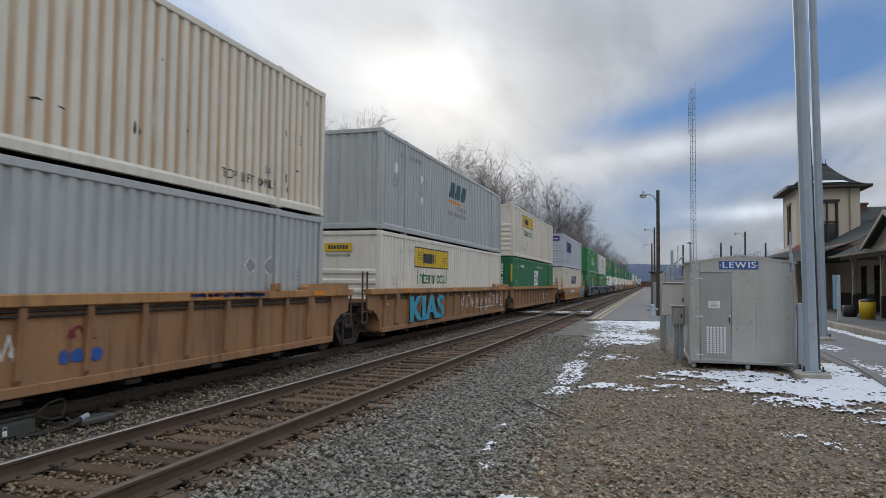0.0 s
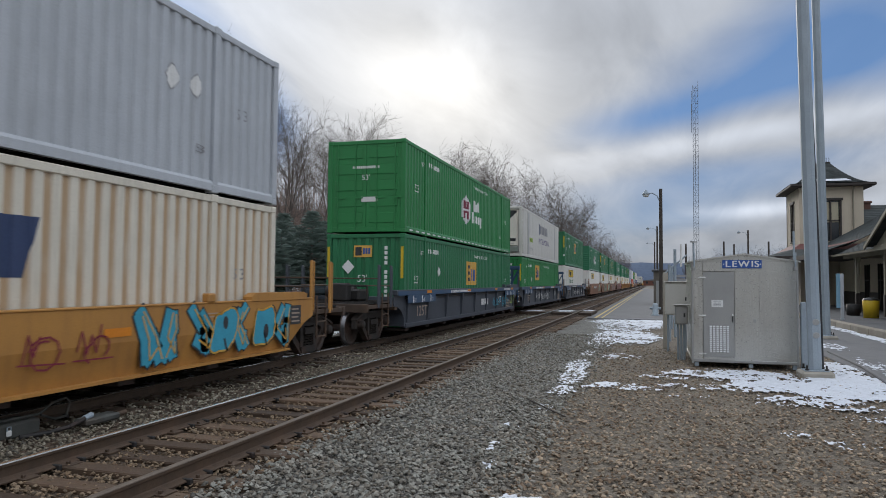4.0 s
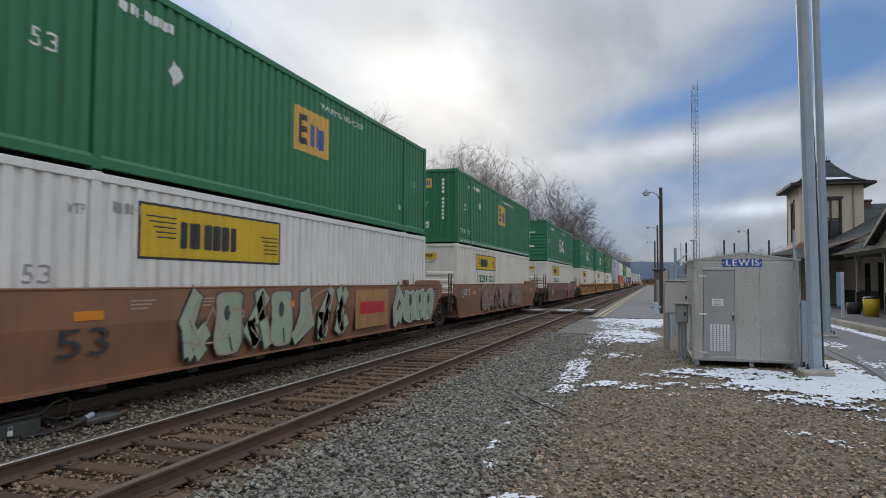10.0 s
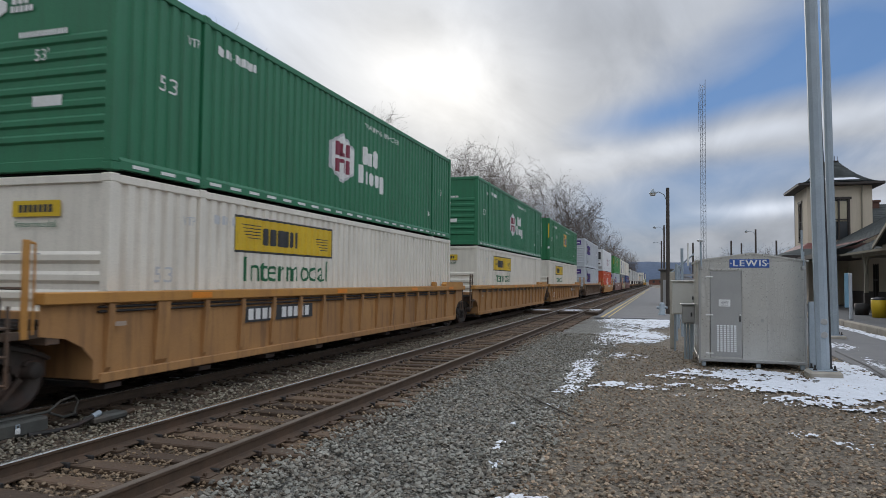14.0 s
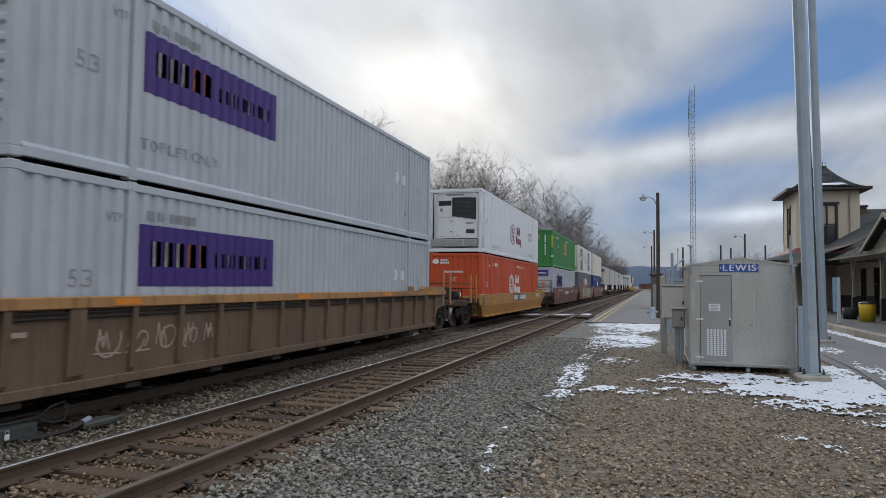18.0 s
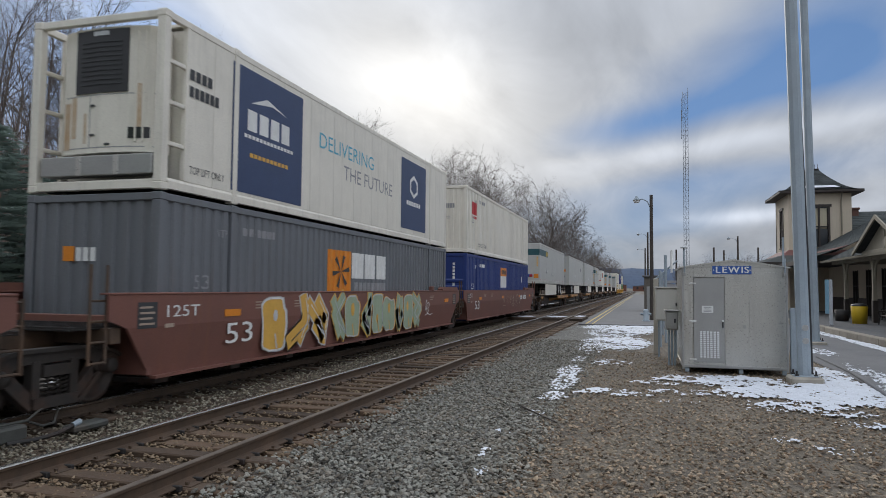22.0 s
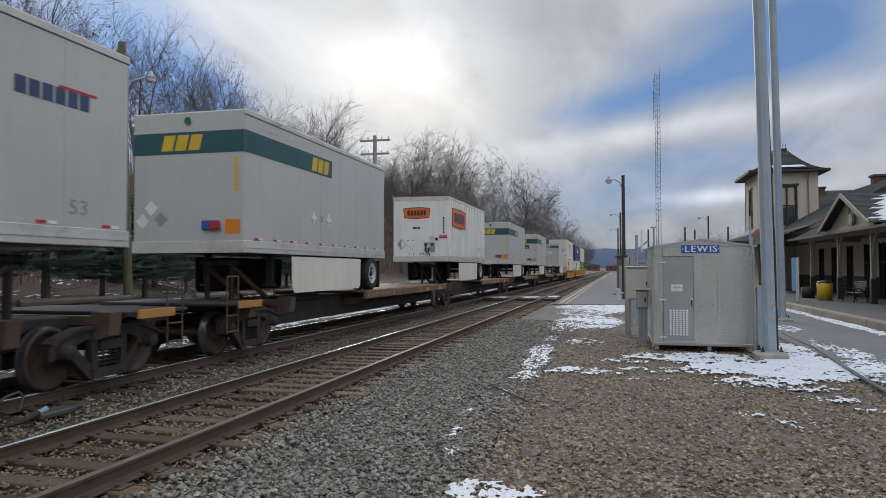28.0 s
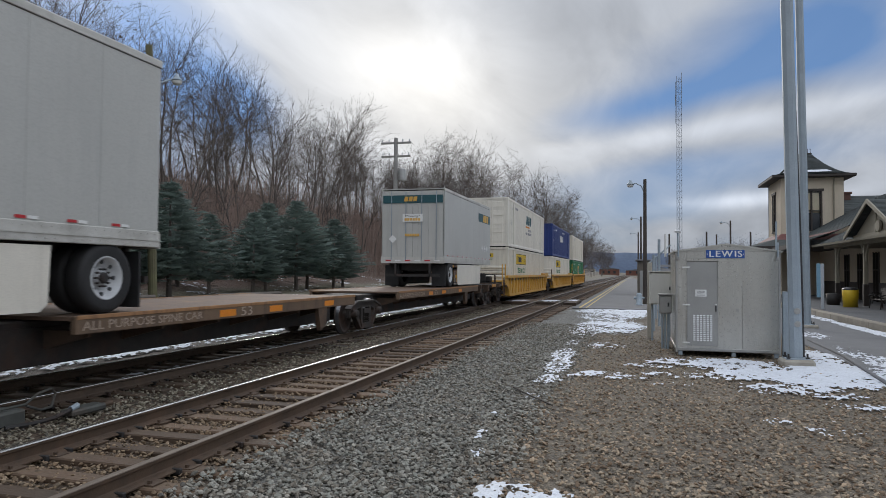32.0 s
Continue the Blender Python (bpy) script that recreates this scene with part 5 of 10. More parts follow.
def deco_reefer_hex(c):
    dev_hex(c, False, "reefer", "m_maroon", "m_maroon", 7.35, -0.1)
    word("TEMPERATURE", WX, 12.2 - HL, 13.6 - HL, 1.55, 0.22, "m_grey", c)
    word("CONTROLLED", WX, 12.2 - HL, 13.6 - HL, 1.25, 0.22, "m_lime", c)
    word("53'", WX, 0.75 - HL, 1.2 - HL, 1.35, 0.22, "m_grey", c)
    word("TOP LIFT ONLY", WX, 2.2 - HL, 3.8 - HL, 0.32, 0.14, "m_grey", c)
    word("TOP LIFT ONLY", WX, 12.6 - HL, 13.9 - HL, 0.32, 0.14, "m_grey", c)


def deco_drt(c):
    decal(c, 6.0, 7.4, 1.25, 2.30, "m_orange", True, 0.006, "orange emblem")
    for k in range(6):
        a = k * math.pi / 3
        patch(c, [(6.75 - HL, 1.78), (6.75 - HL + 0.5 * math.cos(a), 1.78 + 0.42 * math.sin(a)), (6.75 - HL + 0.5 * math.cos(a + 0.3), 1.78 + 0.42 * math.sin(a + 0.3))], "m_black", HW - 0.014)
    bars(c, 7.5, 10.0, 1.62, 2.28, 3, "m_white", gap=0.15)
    bars(c, 7.6, 9.9, 1.22, 1.52, 8, "m_grey", gap=0.15)
    end_patch(c, -0.55, -0.33, 1.78, 2.02, "m_orange", lift=-0.03)
    end_bars(c, -0.3, 0.12, 1.78, 2.0, 3, "m_white", lift=-0.03)


def deco_yrc(c):
    decal(c, 7.4, 8.95, 1.42, 2.05, "m_white", True, 0.006)
    decal(c, 7.4, 8.95, 2.02, 2.46, "m_orange", True, 0.008, "orange board")
    bars(c, 7.6, 8.8, 2.12, 2.34, 6, "m_black", True, 0.014)
    end_patch(c, -0.62, 0.08, 2.28, 2.50, "m_orange", lift=-0.012)
    end_bars(c, -0.52, 0.0, 2.34, 2.45, 6, "m_black", lift=-0.008)
    end_patch(c, -0.62, 0.08, 2.02, 2.26, "m_white", lift=-0.012)
    end_column(c, 0.72, 0.9, 2.5, 11, "m_white", lift=-0.02)
    diamond(c, 13.9, 1.9, 0.24, "m_white")


def deco_redbox(c):
    decal(c, 0.95, 1.85, 1.72, 2.28, "m_red", True, 0.006, "red emblem")
    bars(c, 0.95, 1.85, 1.55, 1.66, 7, "m_red")
    end_patch(c, -0.30, 0.16, 2.05, 2.52, "m_red", lift=-0.03, label="red emblem")
    end_bars(c, -0.30, 0.16, 1.95, 2.0, 8, "m_grey", lift=-0.03)
    end_bars(c, 0.2, 0.75, 1.9, 2.1, 5, "m_grey", lift=-0.03)
    word("24,800 LBS", -HL + 0.026, 0.1, 0.55, 1.45, 0.11, "m_grey", c, flip=True)
    word("TOP LIFT ONLY", WX, 2.2 - HL, 3.9 - HL, 0.35, 0.16, "m_black", c)


def ink(material, corr=True, high=None):
    return lambda c: small_lines(c, material, corr, material == "m_white" if high is None else high)


def lift_only(y, material, z=0.42):
    return lambda c: word("TOP LIFT ONLY", WX, y - HL, y + 1.9 - HL, z, 0.17, material, c, bend=0.008)


def dia(*yz, material="m_white"):
    def deco(c):
        for y, z in yz:
            diamond(c, y, z, 0.22, material)
    return deco


def rust_spots(c):
    """A few black-brown sores where the paint has gone."""
    r = random.Random(61)
    g = Geo()
    for y, z, w, h in ((10.05, 0.72, 0.07, 0.24), (10.2, 0.70, 0.05, 0.12), (11.3, 0.95, 0.04, 0.08), (14.45, 0.62, 0.08, 0.30), (14.5, 0.40, 0.06, 0.16), (14.95, 0.85, 0.10, 0.05), (8.35, 0.72, 0.20, 0.04), (8.75, 0.70, 0.16, 0.03), (14.42, 1.55, 0.05, 0.18), (10.6, 1.9, 0.04, 0.06), (15.3, 2.4, 0.05, 0.2)):
        pts = []
        for k in range(9):
            a, q = k * 0.698, r.uniform(0.55, 1.1)
            pts.append((y - HL + 0.5 * w * q * math.cos(a), z + 0.5 * h * q * math.sin(a)))
        folded(g, pts, 0.004)
    tagged(part("rust_spots", g, "iron", c), kind="stuff")


HAUL = (dev_haul, dev_haul_end, ink("m_pale"))
HEXG = (dev_hex, dev_hex_end, ink("m_white"), rail_flashes)
SQG = (dev_square, dev_square_end, ink("m_white"), dia((3.6, 1.75)))
PARC = (dev_parcel, dev_parcel_end, ink("m_grey"), dia((13.0, 1.7), (13.6, 1.7)), lift_only(2.2, "m_grey", 0.5))
L_HAUL = "white corrugated container with a yellow name board and a green word"
L_HEX = "green corrugated container with a white six-sided emblem"
L_SQ = "dark green corrugated container with a gold square emblem"
L_PARC = "pale grey corrugated container with a purple name board"

# y of each stack's near end at the start, and what stands there: lower box, upper box
STACKS = [
    (-1.70, ("grey", "corr", "corr", "light grey corrugated container with dark numbers", (ink("m_grey"), dia((13.2, 1.7), (13.9, 1.7), material="m_grey"))),
     ("cream", "corr", "corr", "dirty cream corrugated container with black run stains", (ink("m_grey"), lift_only(12.2, "m_black", 0.34), dia((2.6, 1.6), (7.6, 1.35), material="m_pale"), rust_spots))),
    (18.03, ("ivory", "corr", "half", L_HAUL, HAUL), ("grey", "corr", "corr", "light grey corrugated container with dark teal letters and an orange bar", (dev_freight, ink("m_grey"), dia((1.2, 1.9), (3.6, 1.9), (3.6, 1.2), material="m_white")))),
    (37.45, ("green", "corr", "corr", "dark green corrugated container with a white square emblem", (lambda c: dev_square(c, "m_white"), dev_square_end, ink("m_white"))),
     ("cream", "corr", "half", "cream corrugated container with a yellow name board and rust stains", HAUL + (lift_only(2.3, "m_grey"),))),
    (60.75, ("cream", "corr", "corr", "cream corrugated container with slanting dark blue letters", (dev_swift, ink("m_grey"), lambda c: end_bars(c, -0.55, 0.25, 2.25, 2.42, 5, "m_navy", lift=-0.03), lambda c: end_column(c, 0.62, 0.3, 1.95, 9, "m_navy", lift=-0.03))),
     ("fxgrey", "corr", "bars", L_PARC, PARC)),
    (84.40, ("green", "corr", "corr", L_SQ, SQG), ("brightgreen", "corr", "doors", "bright green container with its two doors facing forward", HEXG)),
    (103.95, ("brightgreen", "corr", "corr", "bright green corrugated container with a gold square emblem", (lambda c: dev_square(c, "m_gold", True, 5.0, 1.55), dev_square_end, ink("m_white"), dia((3.6, 1.6)))),
     ("dull_white", "smooth", "reefer", "dull white refrigerated container with dark purple lettering", (reefer_nose(pointed=True), deco_prime))),
    (124.25, ("white", "corr", "half", L_HAUL, HAUL), ("green", "corr", "corr", L_SQ, SQG)),
    (148.15, ("white", "rivet", "half", "white riveted plate container with a yellow name board", (lambda c: dev_haul(c, False, False), dev_haul_end)), ("hubgreen", "corr", "bars", L_HEX, HEXG)),
    (167.70, ("white", "corr", "half", "white container with a large framed yellow name board", (lambda c: dev_haul(c, True, False, True), dev_haul_end, ink("m_grey"))), ("green", "corr", "bars", L_SQ, SQG)),
    (187.80, ("ivory", "corr", "half", L_HAUL, HAUL), ("green", "corr", "corr", L_SQ, (dev_square, lambda c: dev_square_end(c, "m_gold", False), ink("m_white"), dia((3.6, 1.75)), rail_flashes, lift_only(0.4, "m_white")))),
    (211.30, ("ivory", "corr", "half", L_HAUL, HAUL), ("hubgreen", "corr", "bars", L_HEX, HEXG)),
    (234.85, ("ivory", "corr", "half", L_HAUL, HAUL), ("hubgreen", "corr", "bars", L_HEX, HEXG)),
    (254.95, ("ivory", "corr", "half", L_HAUL, HAUL), ("hubgreen", "corr", "bars", L_HEX, HEXG)),
    (274.60, ("ivory", "corr", "half", L_HAUL, HAUL + (dia((12.3, 1.7), material="cream"),)), ("green", "corr", "corr", L_SQ, SQG)),
    (297.90, ("fxgrey", "corr", "bars", L_PARC, PARC), ("fxgrey", "corr", "bars", L_PARC, PARC)),
    (321.70, ("orange", "corr", "corr", "orange-red corrugated container with a white six-sided emblem", (lambda c: dev_hex(c, True, "m_white", "m_red", "m_white", 7.1, 0.08), dev_hex_end, ink("m_white"))),
     ("reefer", "smooth", "reefer", "smooth white refrigerated container with maroon lettering", (reefer_nose(), deco_reefer_hex))),
    (345.45, ("fxgrey", "corr", "bars", L_PARC, PARC), ("limegreen", "corr", "corr", "grass green corrugated container with a gold square emblem", SQG)),
    (365.50, ("slate", "corr", "corr", "slate grey corrugated container with an orange sunburst emblem", (deco_drt, ink("m_grey"))),
     ("ivory", "smooth", "reefer", "white refrigerated container with two dark blue panels", (reefer_nose(cream=True), deco_kl))),
    (384.90, ("blue", "corr", "half", "deep blue corrugated container with an orange and white board", (deco_yrc, ink("m_white", True, False))),
     ("ivory", "corr", "corr", "stained white corrugated container with red emblems", (deco_redbox, ink("m_grey")))),
    (557.70, ("cream", "corr", "half", L_HAUL, HAUL), ("ivory", "corr", "doors", "grey-white corrugated container with rusty doors", (ink("m_grey"), dev_freight))),
    (579.80, ("ivory", "corr", "half", L_HAUL, HAUL), ("blue", "corr", "corr", "deep blue corrugated container with white letters", (ink("m_white"), lambda c: bars(c, 6.5, 9.5, 1.5, 2.1, 4, "m_white")))),
    (600.05, ("green", "corr", "corr", L_SQ, SQG), ("cream", "corr", "corr", "cream corrugated container with faded numbers", (ink("m_grey"),))),
]
for near, low, up in STACKS:
    for z, (wall, side, end, label, deco) in ((Z_LOW, low), (Z_UP, up)):
        container(near, z, wall, side, end, label, None, deco)


# ---- well cars ----
WHEEL_R = 0.44


def g_wheel():
    # axle along x, tread outward at the rail
    prof = [(0.0, 0.07), (0.12, 0.07), (0.13, 0.04), (0.20, 0.015), (0.36, 0.03), (0.375, 0.065), (WHEEL_R, 0.065)]
    prof += [(WHEEL_R + 0.004, -0.04), (WHEEL_R + 0.028, -0.05), (WHEEL_R + 0.026, -0.07), (0.37, -0.07), (0.35, -0.03), (0.16, -0.02), (0.0, -0.05)]
    return Geo().lathe(prof, "x", (0, 0, 0), 32)


def g_tread():
    return Geo().lathe([(WHEEL_R + 0.001, 0.064), (WHEEL_R + 0.005, -0.04)], "x", (0, 0, 0), 32)


def g_side_frame():
    """Cast truck side: an arched beam, sloping lower arms and columns round the spring nest, with raised flanges."""
    g = Geo()
    x0, x1 = -0.05, 0.06
    top = [(-1.14, 0.44), (-1.14, 0.66), (-1.02, 0.72), (-0.62, 0.83), (0.62, 0.83), (1.02, 0.72), (1.14, 0.66), (1.14, 0.44), (1.03, 0.44), (1.01, 0.60), (0.77, 0.60), (0.75, 0.44), (0.66, 0.44), (0.64, 0.62), (0.48, 0.67),
           (-0.48, 0.67), (-0.64, 0.62), (-0.66, 0.44), (-0.75, 0.44), (-0.77, 0.60), (-1.01, 0.60), (-1.03, 0.44)]
    g.prism(top, "x", x0, x1)
    g.prism([(-1.14, 0.64), (-1.02, 0.70), (-0.62, 0.81), (0.62, 0.81), (1.02, 0.70), (1.14, 0.64), (1.16, 0.68), (1.03, 0.75), (0.63, 0.86), (-0.63, 0.86), (-1.03, 0.75), (-1.16, 0.68)], "x", x0 - 0.02, x1 + 0.05)
    for s in (-1, 1):
        g.prism([(s * 0.76, 0.44), (s * 0.64, 0.56), (s * 0.36, 0.30), (s * 0.28, 0.24), (s * 0.28, 0.10), (s * 0.40, 0.10)], "x", x0, x1)
        g.prism([(s * 0.78, 0.43), (s * 0.73, 0.47), (s * 0.38, 0.14), (s * 0.40, 0.08)], "x", x0, x1 + 0.04)
        g.prism([(s * 0.24, 0.22), (s * 0.37, 0.22), (s * 0.37, 0.70), (s * 0.24, 0.70)], "x", x0, x1 + 0.02)
        g.prism([(s * 0.77, 0.605), (s * 1.01, 0.605), (s * 0.97, 0.66), (s * 0.81, 0.66)], "x", x0, x1 + 0.05)
    g.prism([(-0.36, 0.10), (0.36, 0.10), (0.36, 0.24), (-0.36, 0.24)], "x", x0 - 0.04, x1 + 0.05)
    g.prism([(-0.23, 0.50), (0.23, 0.50), (0.23, 0.64), (-0.23, 0.64)], "x", x0 - 0.02, x1 + 0.06)
    return g


def g_spring():
    return Geo().path([(0.062 * math.cos(k * 1.0472), 0.062 * math.sin(k * 1.0472), 0.24 + 0.27 * k / 30) for k in range(31)], 0.017, 3)


def g_bearing():
    return Geo().lathe([(0.0, 0.20), (0.09, 0.20), (0.105, 0.17), (0.105, 0.02), (0.13, 0.0), (0.13, -0.06)], "x", (0, 0, 0), 14)


def truck(parent, y):
    """A two-axle truck: side frames, wheels, axles, springs, bolster."""
    t = part("truck", shared("bolster/", lambda: Geo().box(-0.85, 0.85, -0.2, 0.2, 0.48, 0.74, 0.03)), "truck", parent, "two-axle cast steel truck", pose(0, y, 0))
    for s in (-1, 1):
        sm = pose(s * 0.99, 0, 0) if s > 0 else pose(s * 0.99, 0, 0, 0, 0, 180)
        part("side_frame", shared("side_frame/", g_side_frame), "truck", t, at=sm)
        for k in (-0.145, 0.0, 0.145):
            tagged(part("spring", shared("spring/", g_spring), "truck", t, at=pose(s * 1.02, k, 0)), kind="stuff")
        for a in (-0.89, 0.89):
            wm = pose(s * 0.76, a, WHEEL_R) if s > 0 else pose(s * 0.76, a, WHEEL_R, 0, 0, 180)
            part("wheel", shared("wheel/", g_wheel, True), "wheel", t, at=wm)
            part("tread", shared("tread/", g_tread, True), "tread", t, at=wm)
            part("bearing", shared("bearing/", g_bearing, True), "truck", t, at=pose(s * 0.99, a, 0.54) if s > 0 else pose(s * 0.99, a, 0.54, 0, 0, 180))
    for a in (-0.89, 0.89):
        part("axle", shared("axle/", lambda: Geo().tube((-0.75, 0, WHEEL_R), (0.75, 0, WHEEL_R), 0.09, n=10)), "wheel", t, at=pose(0, a, 0))
    return t


def g_coupler():
    g = Geo().box(-0.10, 0.10, 0.0, 0.55, 0.70, 0.92, 0.02)
    g.prism([(-0.16, 0.45), (0.16, 0.45), (0.18, 0.62), (0.10, 0.80), (0.02, 0.72), (-0.04, 0.60), (-0.12, 0.78), (-0.2, 0.7)], "z", 0.66, 0.96)
    return g


def sill_smooth(zt):
    """Plate side of a well car, folded inwards below its middle."""
    g = Geo()
    f = zt - 0.50
    E = 8.95
    up = [(-E - 0.35, f + 0.12), (-E - 0.35, zt - 0.02), (E + 0.35, zt - 0.02), (E + 0.35, f + 0.12), (E, f), (-E, f)]
    g.prism(up, "x", 1.46, 1.50)
    lo = [(-E, f), (E, f), (E - 0.62, 0.32), (-E + 0.62, 0.32)]
    g.add([(1.50, *p) for p in lo[:2]] + [(1.40, *p) for p in lo[2:]] + [(1.45, *p) for p in lo[:2]] + [(1.35, *p) for p in lo[2:]],
          [(0, 1, 2, 3), (7, 6, 5, 4), (0, 4, 5, 1), (1, 5, 6, 2), (2, 6, 7, 3), (3, 7, 4, 0)])
    g.box(1.33, 1.515, -E - 0.35, E + 0.35, zt - 0.03, zt, 0.008)
    g.box(1.395, 1.515, -E + 0.62, E - 0.62, 0.30, 0.34)
    return g


def sill_ribbed(zt):
    """Thin side sheet between the chords, arched over the truck at each end."""
    E = 8.95
    arch = [(E - 0.62, 0.40), (E - 0.52, 0.62), (E - 0.34, 0.80), (E - 0.08, 0.92), (E + 0.30, 0.97), (E + 0.30, zt - 0.10)]
    return Geo().prism(arch + [(-y, z) for y, z in reversed(arch)], "x", 1.385, 1.41)


def g_rib(zt, w):
    g = Geo()
    g.prism([(1.40, 0.42), (1.455, 0.50), (1.50, zt - 0.35), (1.50, zt - 0.14), (1.40, zt - 0.14)], "y", -w / 2, w / 2)
    return g


def g_top_chord(zt):
    return Geo().box(1.32, 1.525, -9.30, 9.30, zt - 0.15, zt, 0.012)


def g_bottom_chord():
    return Geo().box(1.27, 1.45, -8.32, 8.32, 0.30, 0.43, 0.012)


def ribbon(g, pts, wide, x):
    """A sprayed line with round joints."""
    for p, q in zip(pts, pts[1:]):
        d = Vector((q[0] - p[0], q[1] - p[1]))
        if d.length > 1e-4:
            n = Vector((-d.y, d.x)).normalized() * wide / 2
            d = d.normalized() * wide * 0.3
            g.add([(x, p[0] - n.x - d.x, p[1] - n.y - d.y), (x, q[0] - n.x + d.x, q[1] - n.y + d.y), (x, q[0] + n.x + d.x, q[1] + n.y + d.y), (x, p[0] + n.x - d.x, p[1] + n.y - d.y)], [(0, 1, 2, 3)])


def blob(rnd, cy, cz, rw, rh, slant):
    """The outline of one fat sprayed letter: a soft box, pinched and leaning."""
    ph, k = rnd.uniform(0, 6.28), rnd.uniform(0.10, 0.20)
    pts = []
    for a in range(22):
        t = 2 * math.pi * a / 22
        c, s = math.cos(t), math.sin(t)
        r = 1 + k * math.sin(2 * t + ph) + 0.07 * math.sin(5 * t + ph * 2)
        y, z = rw * r * math.copysign(abs(c) ** 0.55, c), rh * min(1.0, r) * math.copysign(abs(s) ** 0.5, s)
        pts.append((cy + y + slant * z, cz + z))
    return pts


def graffiti(parent, y0, y1, z0, z1, x, colours, seed, dense=10, wide=0.07, fill=None):
    """Sprayed fat letters with a rim where there is a fill, and handwriting over or beside them; the marks cannot be read."""
    rnd = random.Random(seed)
    zc, h = (z0 + z1) / 2, z1 - z0
    if fill:
        n = max(3, round((y1 - y0) / (0.82 * h)))
        w = (y1 - y0) / n
        rim, body, eye, edge = Geo(), Geo(), Geo(), Geo()
        for k in range(n):
            if rnd.random() < 0.62:
                # fat bent strokes
                cy = y0 + (k + 0.5) * w
                for q in range(2):
                    ks = [(cy + w * rnd.uniform(-0.46, 0.46), z0 + h * f + rnd.uniform(-0.05, 0.05) * h) for f in ((0.12, 0.55, 0.9) if q == 0 else (0.85, 0.45, 0.12, 0.35))]
                    ribbon(rim, ks, 0.42 * min(w, h), x + 0.0006 * k)
                    ribbon(body, ks, 0.32 * min(w, h), x + 0.004 + 0.0006 * k)
                    ribbon(edge, [(u + 0.1 * w, v) for u, v in ks], 0.028, x + 0.010)
                continue
            pts = blob(rnd, y0 + (k + 0.5) * w, zc + rnd.uniform(-0.04, 0.04) * h, w * 0.50, h * 0.47, rnd.uniform(0.0, 0.25))
            my, mz = sum(p[0] for p in pts) / 22, sum(p[1] for p in pts) / 22
            rim.add([(x + 0.0006 * k, my + (p[0] - my) * 1.13 + 0.03, mz + (p[1] - mz) * 1.07) for p in pts], [tuple(range(22))])
            body.add([(x + 0.004 + 0.0006 * k, *p) for p in pts], [tuple(range(22))])
            ribbon(edge, pts + pts[:1], 0.035, x + 0.009)
            ey, ez, er = my + rnd.uniform(-0.1, 0.1) * w, mz + rnd.choice((-0.12, 0.16)) * h, rnd.uniform(0.09, 0.14)
            eye.add([(x + 0.009, ey + er * w * math.cos(q), ez + er * h * 1.2 * math.sin(q)) for q in [i * 0.6283 for i in range(10)]], [tuple(range(10))])
            ribbon(eye, [(my + 0.12 * w, z0 + 0.05 * h), (my + rnd.uniform(-0.02, 0.08) * w, mz - 0.18 * h)], 0.05, x + 0.009)
        tagged(part("graffiti", rim, colours[0], parent), kind="stuff")
        tagged(part("graffiti", body, fill, parent, "sprayed fat letters that cannot be read"), kind="stuff")
        tagged(part("graffiti", edge, colours[-1], parent), kind="stuff")
        if eye.f:
            tagged(part("graffiti", eye, colours[0], parent), kind="stuff")
    for ci, col in enumerate(colours if not fill else colours[2:]):
        # handwriting: one loop after another along the side, then a flourish
        g = Geo()
        n = max(1, round((y1 - y0) / (1.05 * h))) if not fill else max(1, n // 3)
        xx = x + 0.011 + 0.002 * ci
        w = (y1 - y0) / n
        for k in range(n):
            if len(colours) > 1 and not fill and k % len(colours) != ci:
                continue
            cy = y0 + (k + 0.5) * w
            a0, turns, lean = rnd.uniform(0, 6.28), rnd.choice((-1, 1)) * rnd.uniform(3.2, 7.5), rnd.uniform(0.1, 0.4)
            pts = []
            for i in range(15):
                t = i / 14
                a = a0 + turns * t
                rr = 0.5 + 0.5 * math.sin(a * 0.7 + k)
                z = zc + h * (0.42 * math.sin(a) * rr + 0.2 * (t - 0.5))
                y = cy + w * (0.42 * math.cos(a) * rr + 0.25 * (t - 0.5)) + lean * (z - zc)
                pts.append((y, min(max(z, z0), z1)))
            ribbon(g, pts, wide * 0.6, xx)
            zig = [(cy + w * (0.10 * j - 0.32), zc + h * (0.30 if j % 2 else -0.22) * rnd.uniform(0.5, 1.2)) for j in range(rnd.randrange(3, 7))]
            ribbon(g, zig, wide * 0.55, xx)
            if rnd.random() < 0.4:
                ribbon(g, [(cy - 0.4 * w, zc - 0.34 * h * rnd.uniform(0.6, 1)), (cy + 0.45 * w, zc - 0.30 * h)], wide * 0.5, xx)
        if g.f:
            tagged(part("graffiti", g, col, parent), kind="stuff")


MAT["end_grime"] = surf("grimy_brown_steel", (0.11, 0.07, 0.045), (0.06, 0.042, 0.032), 0.75, 0.05, 2.5, 40, 0.2, (0.22, 0.11, 0.05), 0.5, vary=0.2)


